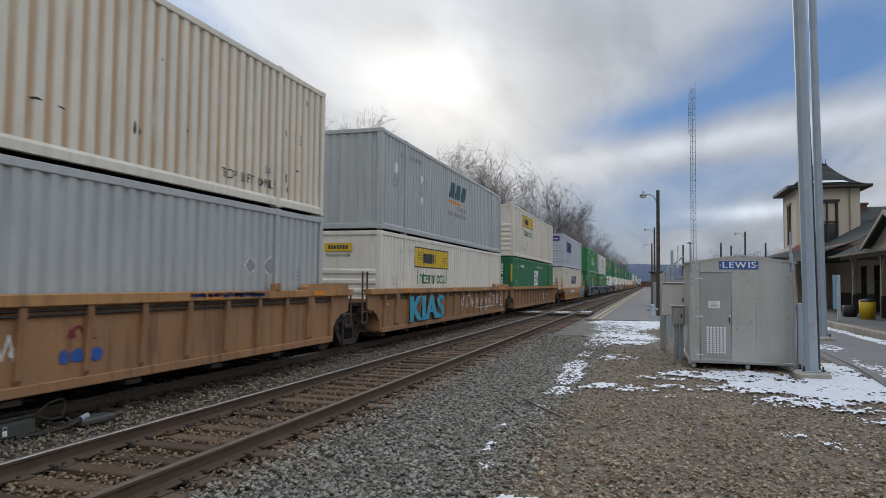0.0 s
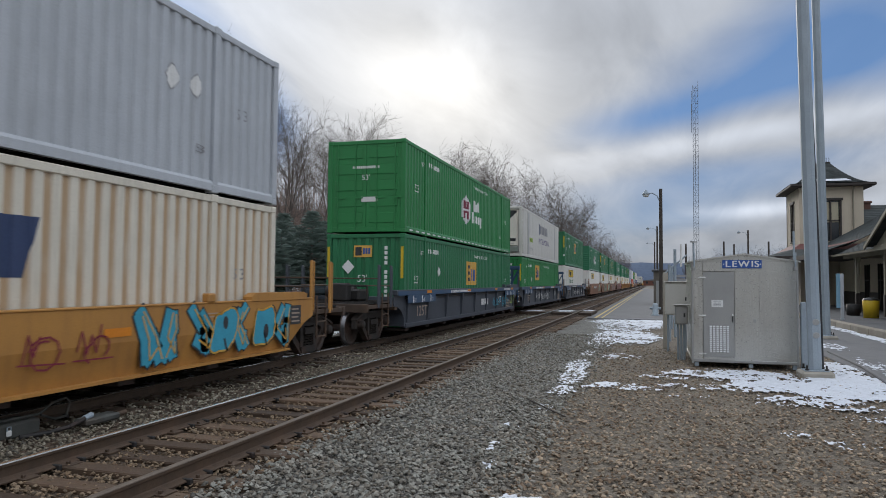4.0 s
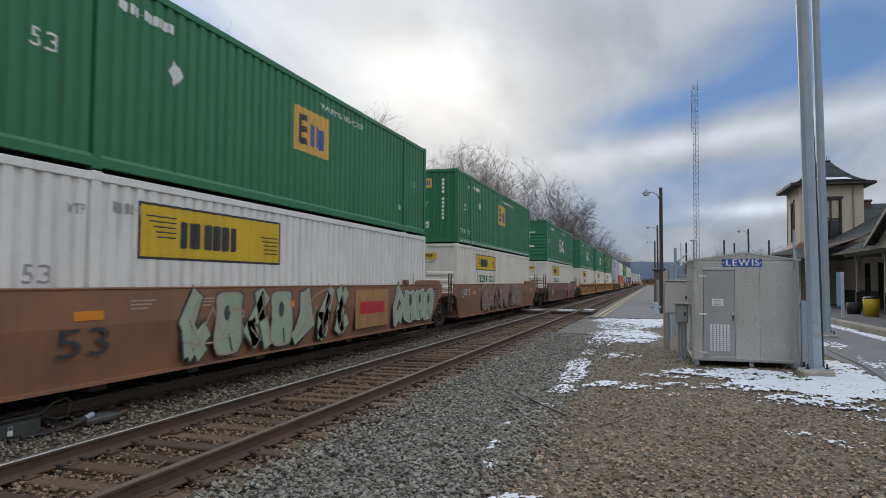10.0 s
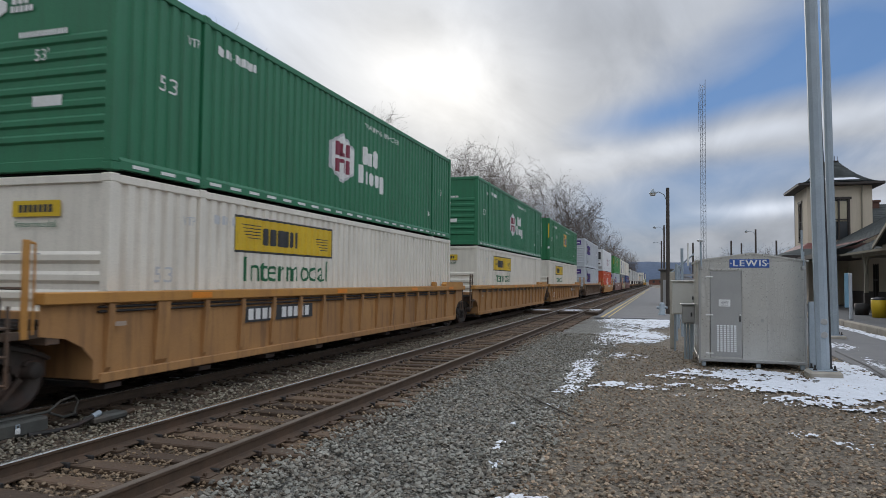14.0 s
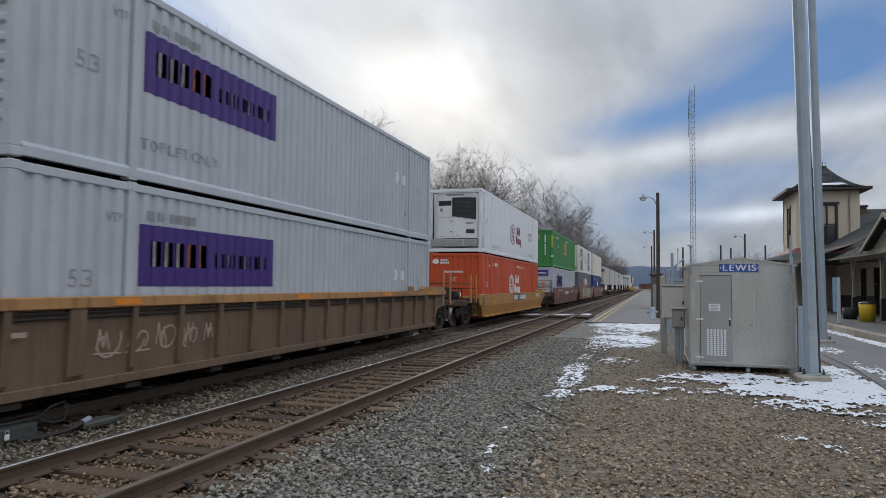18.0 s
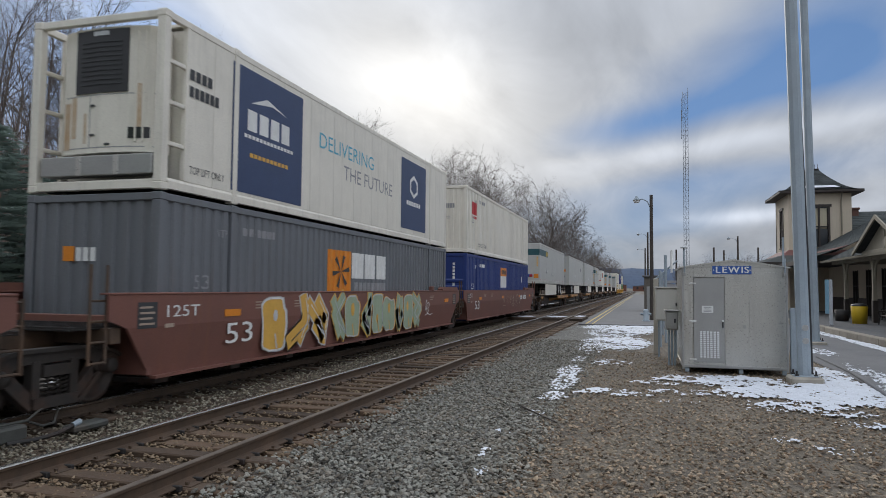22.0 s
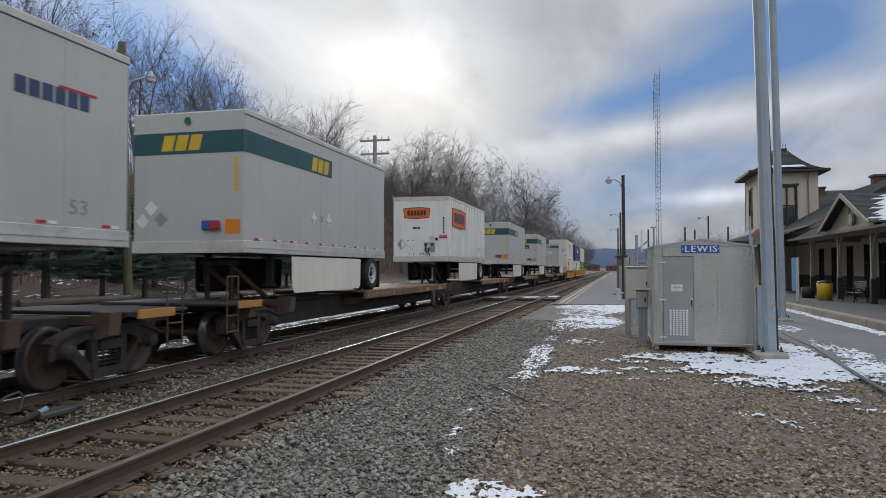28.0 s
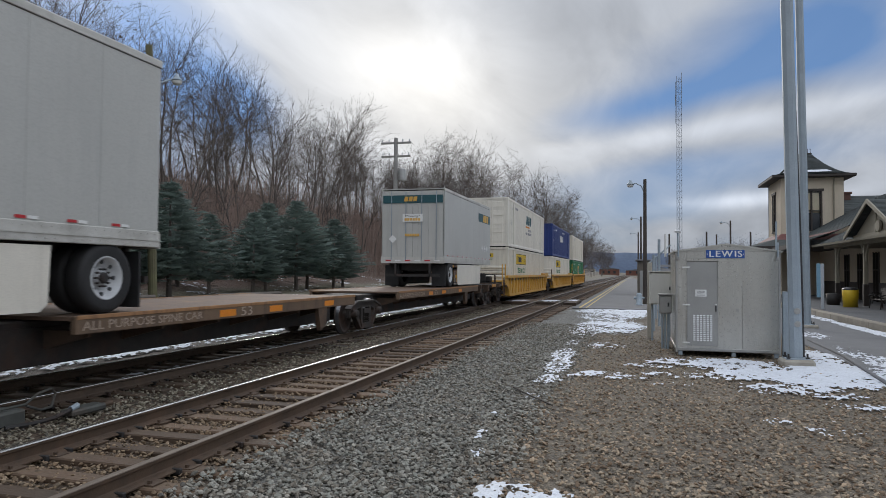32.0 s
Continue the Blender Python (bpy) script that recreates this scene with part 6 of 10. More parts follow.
def handrails(car, s, mat):
    """Grab posts, ladder and step at one end; s: -1 near end, 1 far end."""
    for k, y in enumerate((9.45, 10.35)):
        for x in (1.38, -1.38):
            g = Geo().box(x - 0.022, x + 0.022, -0.045, 0.045, 0.95, 2.12, 0.008)
            g.path([(x, 0.12, 1.0), (x, 0.12, 2.08), (x, 0.0, 2.10)], 0.016, 5)
            part("grab_post", g, mat, car, at=pose(0, s * y, 0))
    for x in (1.40, -1.40):
        g = Geo()
        mat = "end_grime"
        for yy in (-0.22, 0.22):
            g.tube((x, yy, 0.42), (x, yy, 1.35), 0.022, n=6)
        for z in (0.46, 0.78, 1.1):
            g.tube((x, -0.22, z), (x, 0.22, z), 0.018, n=6)
        part("ladder", g, mat, car, at=pose(0, s * 9.9, 0))


def well_unit(s_near, kind, mat, zt, near_own, far_own, label, extra=(), rib_pitch=0.98, chord=None):
    """One well of a car round one stack. near_own, far_own: whether that end has a truck and coupler of its own, or shares one with the next well."""
    s0 = s_near + HL
    car = thing("well_car", pose(TRAIN_X, s0, 0), label, "rail car", "well cars of the train")
    half_turn = pose(0, 0, 0, 0, 0, 180)
    chord = chord or mat
    for m in (None, half_turn):
        if kind == "smooth":
            part("side_sill", shared("side_sill/%.2f" % zt, lambda: sill_smooth(zt)), mat, car, at=m)
        else:
            part("side_sill", shared("side_sill/r%.2f" % zt, lambda: sill_ribbed(zt)), mat, car, at=m)
            part("top_chord", shared("top_chord/%.2f" % zt, lambda: g_top_chord(zt)), chord, car, at=m)
            part("bottom_chord", shared("bottom_chord/", g_bottom_chord), mat, car, at=m)
    if kind == "ribbed":
        n = int(16.4 / rib_pitch)
        for i in range(n + 1):
            y = -8.2 + i * 16.4 / n
            wide = 0.26 if i in (1, n - 1) else 0.10
            if i == 0:
                for pz in (0.20, 0.26):
                    part("pipe", Geo().path([(1.45, -8.4, zt - pz), (1.45, 8.4, zt - pz)], 0.018, 6), "iron", car, "thin dark pipe under the top chord")
            part("rib", shared("rib/%.2f%.2f" % (zt, wide), lambda: g_rib(zt, wide)), mat, car, at=pose(0, y, 0))
    for k in range(9):
        part("floor_beam", shared("floor_beam/", lambda: Geo().box(-1.36, 1.36, -0.15, 0.15, 0.20, 0.27)), "iron", car, at=pose(0, -8 + 2 * k, 0))
    for s, own in ((-1, near_own), (1, far_own)):
        end = 11.05 if own else 9.70
        m = None if s > 0 else half_turn
        part("bulkhead", Geo().box(-1.42, 1.42, 8.30, 8.42, 0.35, 1.22, 0.01), mat, car, at=m)
        part("draft_sill", Geo().box(-0.45, 0.45, 8.425, end, 0.78, 1.08, 0.02), "end_grime", car, at=m)
        part("bolster_beam", Geo().box(-1.40, 1.40, 8.95, 9.15, 0.86, 1.078, 0.01), "end_grime", car, at=m)
        if own:
            part("end_beam", Geo().box(-1.40, 1.40, end, end + 0.10, 0.86, 1.08, 0.01), "end_grime", car, at=m)
            for x in (1.28, -1.42):
                part("side_beam", Geo().box(x + 0.04, x + 0.10, 9.16, end - 0.004, 0.95, 1.05, 0.008), "end_grime" if own == 1 else mat, car, at=m)
        g = Geo().box(-1.25, 1.25, 8.45, 8.50, 1.085, 1.115).box(-1.25, 1.25, end - 0.1, end - 0.05, 1.085, 1.115)
        for q in range(13):
            xx = -1.24 + q * 0.205
            g.box(xx, xx + 0.025, 8.50, end - 0.1, 1.085, 1.115)
        tagged(part("end_deck", g, "iron", car, "open steel grating", at=m), kind="stuff")
        # plate added under the grating to keep sky light off the truck
        part("shear_plate", Geo().box(-1.22, 1.22, 8.43, end - 0.02, 1.062, 1.08), "iron", car, at=m)
        if own:
            g = Geo().box(-0.55, 0.35, 9.0, 9.75, 1.12, 1.45, 0.05).box(-0.35, 0.15, 9.8, 10.1, 1.12, 1.62, 0.04)
            part("brake_gear", g, "iron", car, "dark brake gear on the end platform", at=m)
            part("rail_bar", Geo().path([(-1.38, 9.5, 1.55), (1.38, 9.5, 1.55)], 0.018, 6), "end_grime", car, at=m)
            part("rail_bar", Geo().path([(-1.38, 10.4, 1.75), (1.38, 10.4, 1.75)], 0.018, 6), "end_grime", car, at=m)
        part("corner_guide", Geo().prism([(6.9, zt - 0.02), (9.0, zt - 0.02), (9.0, zt + 0.09), (8.85, zt + 0.13), (7.05, zt + 0.13), (6.9, zt + 0.06)], "x", 1.34, 1.52), chord, car, at=m)
        part("guide_arm", Geo().box(1.40, 1.54, 5.6, 5.8, zt - 0.01, zt + 0.14, 0.02), chord, car, at=m)
        if own or s < 0:
            truck(car, s * (9.95 if own else 9.72))
        if own:
            part("coupler", shared("coupler/", g_coupler), "iron", car, at=pose(0, s * 11.0, 0, 0, 0, 0 if s > 0 else 180))
            handrails(car, s, chord)
            part("brake_cylinder", Geo().lathe([(0.0, -0.45), (0.16, -0.45), (0.18, -0.40), (0.18, 0.40), (0.16, 0.45), (0.0, 0.45)], "x", (-0.2, s * 9.3, 1.36), 14), "iron", car)
            g = Geo().path([(0.9, s * 10.0, 1.1), (0.9, s * 10.0, 1.55), (0.2, s * 10.0, 1.55), (0.2, s * 9.5, 1.3)], 0.03, 6)
            part("brake_pipe", g, "iron", car)
        else:
            g = Geo()
            access = mat == "fecblue" and s > 0
            tall = 2.36 if access else 1.95 if s < 0 else 1.5
            ya = 9.92 if access else 9.2
            for yy in (ya, ya + 0.3):
                g.tube((1.36, yy, 0.6), (1.36, yy, tall), 0.025, n=6)
            for z in (0.62, 0.9, 1.18, 1.46) + ((1.8, 2.1, 2.42) if tall > 2 else ()):
                g.tube((1.36, ya, z), (1.36, ya + 0.3, z), 0.018, n=6)
            part("ladder", g, "fecband" if access else "end_grime", car, at=pose(0, 0, 0) if s > 0 else Matrix.Diagonal((1, -1, 1, 1)))
            if access:
                # a tall access frame: lattice column, braces and a box beam over the ladder
                g = Geo()
                for xx in (0.84, 1.02):
                    g.box(xx - 0.03, xx + 0.03, 9.90, 9.96, 1.08, 2.36).box(xx - 0.03, xx + 0.03, 10.18, 10.24, 1.08, 2.36)
                for q in range(4):
                    z = 1.12 + q * 0.3
                    g.tube((0.84, 9.92, z), (1.02, 9.92, z + 0.3), 0.02, n=5)
                part("access_column", g, "fecband", car, "blue lattice column")
                part("access_beam", Geo().box(0.76, 1.44, 9.86, 10.28, 2.36, 2.56, 0.015), "fecband", car, "blue box beam over the ladder")
                part("brace", Geo().tube((1.02, 9.92, 1.70), (1.35, 9.92, 2.30), 0.03, n=6).tube((1.02, 10.2, 1.70), (1.35, 10.2, 2.30), 0.03, n=6), "fecband", car)
                part("ladder_foot", Geo().box(0.45, 1.40, 9.90, 10.24, 1.02, 1.08, 0.006), "fecband", car)
                for z in (0.62, 0.9, 1.18):
                    part("rung_edge", Geo().box(1.385, 1.392, 9.95, 10.19, z - 0.012, z + 0.014), "m_white", car)
    part("end_plate", Geo().box(1.501, 1.508, -8.15, -7.95, 1.04, 1.10), "m_tan", car)
    if mat == "fecblue":
        for y in (-8.4, 5.7):
            p = part("end_panel", Geo().box(1.531, 1.536, y, y + 2.7, 1.03, 1.262, 0.002), "fecband", car, "blue panel with length marks")
            for q, n in enumerate(("45", "48", "53")):
                part("marking", Geo().box(1.5365, 1.539, y + 0.45 + q * 0.85, y + 0.52 + q * 0.85, 1.04, 1.25), "m_white", p)
                word(n, 1.5375, y + 0.56 + q * 0.85, y + 0.74 + q * 0.85, 1.06, 0.12, "m_pale", p)
        for q in range(6):
            part("text_bar", Geo().box(1.425, 1.430, 6.25 + 0.05 * (q % 2), 7.55 - 0.22 * (q % 3), 0.42 + q * 0.075, 0.455 + q * 0.075), "m_tan", car)
    for y, c in ((-6.6, "m_orange"), (-1.5, "m_orange"), (3.4, "m_orange"), (7.2, "m_orange")):
        xx = 1.51 if kind == "smooth" else 1.537
        zz = zt - 0.42 if kind == "smooth" else zt - 0.12
        part("reflector", Geo().box(xx - 0.003, xx, y, y + 0.5, zz, zz + (0.12 if kind == "smooth" else 0.09)), c, car)
    if kind == "smooth":
        for y in (-8.75, 8.35):
            b = part("stencil_box", Geo().box(1.501, 1.505, y, y + 0.42, zt - 0.52, zt - 0.14), "m_black", car, "dark stencilled data box")
            for q in range(4):
                part("text_bar", Geo().box(1.505, 1.508, y + 0.04, y + 0.36 - 0.05 * (q % 2), zt - 0.47 + q * 0.08, zt - 0.44 + q * 0.08), "m_tan", b)
        for y in (-5.6, -4.1, 5.4):
            for q in range(3):
                part("text_bar", Geo().box(1.501, 1.504, y, y + 0.5 - 0.08 * q, zt - 0.2 - q * 0.055, zt - 0.18 - q * 0.055), "m_tan", car)
    for f in extra:
        f(car)
    return rolling(car, s0)


def car_number(y0, y1, z, n, x=1.508, h=0.24, board=True):
    def deco(car):
        if board:
            part("number_board", Geo().box(x - 0.004, x, y0 - 0.1, y1 + 0.1, z - 0.04, z + h + 0.04), "m_black", car)
        g = Geo()
        w = (y1 - y0) / n
        for i in range(n):
            if i != 4:
                g.box(x + 0.001, x + 0.004, y0 + i * w, y0 + (i + 0.7) * w, z, z + h)
        tagged(part("marking", g, "m_white", car), kind="stuff")
    return deco


def car_word(text, y0, y1, z, size, mat="m_white", x=1.508):
    return lambda car: word(text, x, y0, y1, z, size, mat, car)


def plates(y0, n, step, z, mat="m_white", x=1.508, w=0.2, h=0.16):
    def deco(car):
        for i in range(n):
            part("marking", Geo().box(x - 0.003, x, y0 + i * step, y0 + i * step + w, z, z + h), mat, car)
    return deco


def tag(y0, y1, z0, z1, colours, seed, x=1.506, dense=8, wide=0.07, fill=None):
    return lambda car: graffiti(car, y0, y1, z0, z1, x, colours, seed, dense, wide, fill)


R_TTX = "weathered yellow-brown ribbed well car with sprayed graffiti"
B_TTX = "red-brown plate-sided well car"
F_BLUE = "dark navy ribbed well car with a lighter band along its top"
RX = 1.512
fec = (lambda car: part("band", Geo().box(1.526, 1.530, -9.2, 9.2, 1.27, 1.39), "fecband", car),
       plates(-7.9, 6, 0.42, 1.13, "m_tan", x=1.51, w=0.05, h=0.14), car_word("53", 4.6, 5.2, 0.72, 0.3, x=1.43), car_word("125T", -7.6, -6.5, 0.62, 0.32, "m_tan", x=1.51))


def fec_band_text(y0, n, h=0.085):
    def deco(car):
        g = Geo()
        for i in range(n):
            g.box(1.531, 1.534, y0 + i * 0.16, y0 + i * 0.16 + 0.11, 1.29, 1.29 + h)
        tagged(part("marking", g, "m_white", car), kind="stuff")
    return deco


CARS = [
    (-1.70, "ribbed", "ttx_rust", 1.50, False, False, R_TTX, (tag(-0.55, 0.35, 0.50, 1.20, ("m_white",), 1, 1.415, 9, 0.045), tag(0.62, 1.3, 0.62, 0.78, ("m_blue",), 2, 1.415, 4, 0.14), tag(0.7, 1.2, 0.86, 1.12, ("m_maroon",), 31, 1.415, 4, 0.06), tag(3.0, 5.2, 1.40, 1.48, ("m_blue",), 32, 1.53, 4, 0.05)), 0.98, "ttx"),
    (18.03, "ribbed", "ttx_rust", 1.50, False, False, R_TTX, (car_word("KIAS", -6.3, -2.7, 0.46, 0.78, "m_black", 1.510), car_word("KIAS", -6.36, -2.76, 0.49, 0.78, "m_cyan", 1.514), car_word("KIAS", -6.30, -2.70, 0.49, 0.78, "m_cyan", 1.515), car_word("KIAS", -6.24, -2.64, 0.49, 0.78, "m_cyan", 1.516), car_word("KIAS", -6.18, -2.58, 0.49, 0.78, "m_cyan", 1.517), car_word("KIAS", -6.12, -2.52, 0.47, 0.78, "m_black", 1.5105), tag(-0.5, 7.5, 0.5, 1.25, ("m_white",), 4, RX, 26, 0.06)), 0.98, "ttx"),
    (37.45, "ribbed", "ttx_rust", 1.50, False, True, R_TTX, (tag(1.5, 3.8, 0.5, 1.25, ("m_white", "m_black"), 5, RX, 9), tag(-3.2, -2.0, 0.6, 1.1, ("m_blue", "m_tan"), 6, RX, 4)), 0.98, "ttx"),
    (60.75, "smooth", "ttx_yellow", 1.32, True, True, "yellow-orange plate-sided well car with bright graffiti", (car_number(-4.4, -1.3, 0.86, 11), tag(-6.9, -5.6, 0.8, 1.2, ("m_blue",), 7), tag(3.9, 8.3, 0.45, 1.26, ("m_black", "m_gold"), 8, 1.506, 10, 0.06, "m_cyan"), tag(0.4, 3.6, 0.5, 1.2, ("m_maroon",), 9, 1.506, 12, 0.04), tag(-3.9, -2.4, 1.0, 1.24, ("m_white",), 10))),
    (84.40, "ribbed", "fecblue", 1.43, True, False, F_BLUE, fec + (fec_band_text(-3.8, 18), fec_band_text(5.4, 10), tag(3, 6.8, 0.5, 1.1, ("m_cyan",), 11, RX, 10), tag(7.0, 8.2, 0.5, 1.1, ("m_lime",), 12, RX, 9), car_number(1.2, 2.9, 0.7, 5, 1.43, 0.26, False)), 1.9, "fecblue"),
    (103.95, "ribbed", "fecblue", 1.43, False, False, F_BLUE, fec + (fec_band_text(-4.3, 18), fec_band_text(2.2, 11), tag(-4.6, 1.6, 0.45, 1.12, ("m_white",), 13, RX, 18, 0.05)), 1.9, "fecblue"),
    (124.25, "ribbed", "fecblue", 1.43, False, True, F_BLUE, fec + (fec_band_text(-4.3, 18), fec_band_text(5.2, 10), tag(-3.6, 2.0, 0.5, 1.12, ("m_white",), 14, RX, 14, 0.05), tag(-7.4, -6.4, 0.95, 1.2, ("m_gold",), 15, RX, 4)), 1.9, "fecblue"),
    (148.15, "smooth", "brown_rust", 1.57, True, False, "rusty brown plate-sided well car with pale graffiti", (car_number(-3.6, -0.2, 0.98, 11), tag(3.2, 5.6, 0.5, 1.5, ("m_slate", "m_slate"), 16, 1.506, 12, 0.06, "m_mint"), tag(-0.6, 1.6, 0.7, 1.4, ("m_maroon",), 17, 1.506, 6))),
    (167.70, "smooth", "brown_rust", 1.57, False, False, "brown plate-sided well car covered with green graffiti", (tag(-4.6, 1.6, 0.42, 1.52, ("m_slate", "m_white", "m_tan"), 18, 1.506, 44, 0.05, "m_mint"), tag(4.6, 8.2, 0.42, 1.52, ("m_slate", "m_pale"), 34, 1.506, 20, 0.05, "m_mint"), lambda car: part("marking", Geo().box(1.512, 1.516, 2.0, 4.2, 0.5, 1.45), "ttx", car), lambda car: part("marking", Geo().box(1.517, 1.520, 2.3, 3.9, 0.85, 1.15), "m_red", car), car_word("53", -6.9, -6.0, 0.7, 0.36, "m_black", 1.522))),
    (187.80, "smooth", "brown_rust", 1.57, False, True, "brown plate-sided well car with pale looping graffiti", (tag(-5.0, 4.2, 0.42, 1.5, ("m_tan", "m_pale", "m_tan"), 19, 1.506, 18, 0.05, "m_mauve"), car_word("125 T", -8.2, -7.0, 1.15, 0.22))),
    (211.30, "smooth", "brown", 1.57, True, True, "dark red-brown plate-sided well car with pink graffiti", (car_word("53", -7.1, -6.3, 0.75, 0.34), tag(2.6, 6.1, 0.42, 1.54, ("m_pale", "m_white"), 20, 1.506, 10, 0.06, "m_pink"), tag(1.3, 2.6, 0.55, 1.5, ("m_pale",), 21, 1.506, 12, 0.045), tag(7.8, 8.9, 0.7, 1.4, ("m_white",), 22, 1.506, 8, 0.05))),
    (234.85, "ribbed", "ttx", 1.50, True, False, R_TTX, (car_number(-4.9, -2.6, 0.95, 10, 1.44, 0.2),), 0.98, "ttx_yellow"),
    (254.95, "ribbed", "ttx", 1.50, False, False, R_TTX, (), 0.98, "ttx_yellow"),
    (274.60, "ribbed", "ttx", 1.50, False, True, R_TTX, (car_number(2.6, 5.0, 0.95, 10, 1.44, 0.2), car_word("125T", -8.1, -7.1, 0.62, 0.32, x=1.512)), 0.98, "ttx_yellow"),
    (297.90, "ribbed", "umber", 1.50, True, True, "weathered umber ribbed well car with a yellow-brown top chord", (tag(-6.9, -4.0, 0.6, 1.2, ("m_tan",), 23, 1.415, 12, 0.05),), 0.98, "ttx"),
    (321.70, "smooth", "ttx_yellow", 1.30, True, True, "yellow-orange plate-sided well car", (car_number(-1.6, 2.3, 0.95, 11), tag(5.8, 7.2, 0.95, 1.24, ("m_white",), 24, 1.506, 5, 0.08))),
    (345.45, "smooth", "brown", 1.57, True, False, B_TTX, (car_number(-1.9, 0.6, 1.02, 11, board=False), car_word("53", -7.4, -6.6, 0.75, 0.34), tag(4.8, 5.9, 1.1, 1.5, ("m_sky",), 25, 1.506, 5, 0.04), plates(-6, 5, 0.5, 1.3, w=0.22, h=0.1), plates(2.5, 8, 0.22, 1.2, w=0.14, h=0.06))),
    (365.50, "smooth", "brown", 1.57, False, False, "red-brown plate-sided well car covered with graffiti", (car_word("53", -6.6, -5.7, 0.68, 0.36), car_word("125T", -8.2, -7.3, 1.2, 0.18), tag(-5.4, -2.6, 0.42, 1.5, ("m_pale", "m_white"), 26, 1.506, 30, 0.06, "m_gold"), tag(-2.4, 4.4, 0.42, 1.5, ("m_gold", "m_pale"), 33, 1.506, 30, 0.06, "m_mint"), tag(4.6, 6.0, 0.6, 1.5, ("m_white",), 27, 1.506, 16, 0.04))),
    (384.90, "smooth", "brown", 1.57, False, True, B_TTX, (car_number(3.9, 6.0, 1.02, 11, board=False), car_word("53", -7.5, -6.6, 0.75, 0.36), car_word("125T", -8.6, -7.9, 1.25, 0.18), tag(-1.4, 3.2, 0.6, 1.5, ("m_tan",), 28, 1.506, 11, 0.032), tag(1.2, 4.2, 0.5, 1.45, ("m_tan",), 29, 1.508, 9, 0.04))),
    (557.70, "ribbed", "ttx_gold", 1.50, True, False, "golden yellow ribbed well car", ()),
    (579.80, "ribbed", "ttx_gold", 1.50, False, False, "golden yellow ribbed well car", ()),
    (600.05, "ribbed", "ttx_gold", 1.50, False, True, "golden yellow ribbed well car", ()),
]
for spec in CARS:
    well_unit(*spec)

# ---- spine cars and the road trailers on them ----
DECK = 1.06


def spine_unit(s0, s1, deck0, deck1, near_end, far_end, hitch, label, mat="ttx_rust"):
    """One platform of an articulated spine car between truck centres s0 and s1; deck0..deck1: the full-width wheel deck."""
    mid = (s0 + s1) / 2
    car = thing("spine_car", pose(TRAIN_X, mid, 0), label, "rail car", "spine cars of the train")
    a, b = s0 - mid, s1 - mid
    d0, d1 = deck0 - mid, deck1 - mid
    g = Geo().box(-0.66, 0.66, a + 1.5, b - 1.5, 0.37, 0.90, 0.02)
    part("spine", g, "iron", car, "black centre beam")
    part("spine_top", Geo().box(-0.45, 0.45, a + 0.3, b - 0.3, 0.55, 0.78, 0.02), "iron", car)
    part("draft_sill", Geo().box(-0.62, 0.62, a - 0.4, b + 0.4, 0.80, 0.99, 0.02), "iron", car)
    part("deck", Geo().box(-1.42, 1.42, d0, d1, DECK - 0.05, DECK), "deck", car, "worn steel wheel deck")
    for s in (-1, 1):
        xs = sorted((s * 1.38, s * 1.48))
        part("side_channel", Geo().box(xs[0], xs[1], d0, d1, DECK - 0.23, DECK + 0.012, 0.012), mat if mat == "ttx" else "umber", car)
        part("edge_strip", Geo().box(*sorted((s * 1.481, s * 1.492)), d0, d1, DECK - 0.035, DECK + 0.02, 0.004), "ttx_rust" if mat == "ttx_rust" else "ttx", car, "worn orange edge")
        for k in range(int((d1 - d0) / 1.5) + 1):
            y = d0 + 0.3 + k * 1.5
            if y < d1:
                part("stake_pocket", Geo().prism([(s * 0.5, 0.55), (s * 0.5, 0.85), (s * 1.38, 0.85), (s * 1.38, 0.78)], "y", y, y + 0.07), mat if mat == "ttx" else "end_grime", car)
    if mat == "ttx_rust":
        at53 = 5.5 if s0 < 470 else 3.85
        spots = (6.5, 8.4) if s0 < 470 else (3.2, 4.9, 7.4)
        word("ALL PURPOSE SPINE CAR", 1.485, d0 + 0.1, d0 + 2.7, DECK - 0.18, 0.12, "m_tan", car, "worn pale stencilled words")
    else:
        at53 = 5.9
        spots = [0.8 + 3.1 * k for k in range(int((d1 - d0 - 1.4) / 3.1) + 1)]
    for y in spots:
        part("reflector", Geo().box(1.481, 1.484, d0 + y, d0 + y + 0.5, DECK - 0.19, DECK - 0.07), "m_orange", car)
    word("53", 1.485, d0 + at53, d0 + at53 + 0.4, DECK - 0.20, 0.16, "m_tan", car)
    yb = d0 + 0.80 * (d1 - d0)
    for s in (-1, 1):
        g = Geo().prism([(yb - 0.24, DECK - 0.22), (yb + 0.24, DECK - 0.22), (yb + 0.16, DECK - 0.66), (yb - 0.10, DECK - 0.74)], "x", *sorted((s * 1.36, s * 1.46)))
        part("jacking_bracket", g, "end_grime", car, "worn bracket below the side channel")
    h = hitch - mid
    g = Geo().box(-0.35, 0.35, h - 0.25, h + 0.25, 1.78, 1.90, 0.03)
    for x in (-0.3, 0.3):
        g.tube((x, h, 1.0), (x, h, 1.8), 0.06, n=6)
    part("hitch", g, "iron", car, "black kingpin stand")
    g = Geo()
    toward = 1 if hitch < mid else -1
    for x in (-0.32, 0.32):
        g.tube((x, h + toward * 0.05, 1.72), (x, h + toward * 1.5, 1.02), 0.055, n=6)
    part("hitch_strut", g, "deck", car)
    for y in (h - 0.9, h + 0.9):
        g = Geo().box(-1.3, 1.3, y - 0.1, y + 0.1, 0.86, 1.0, 0.01)
        g.prism([(1.0, 0.62), (1.30, 0.72), (1.34, 1.06), (1.0, 1.06)], "y", y - 0.12, y + 0.12)
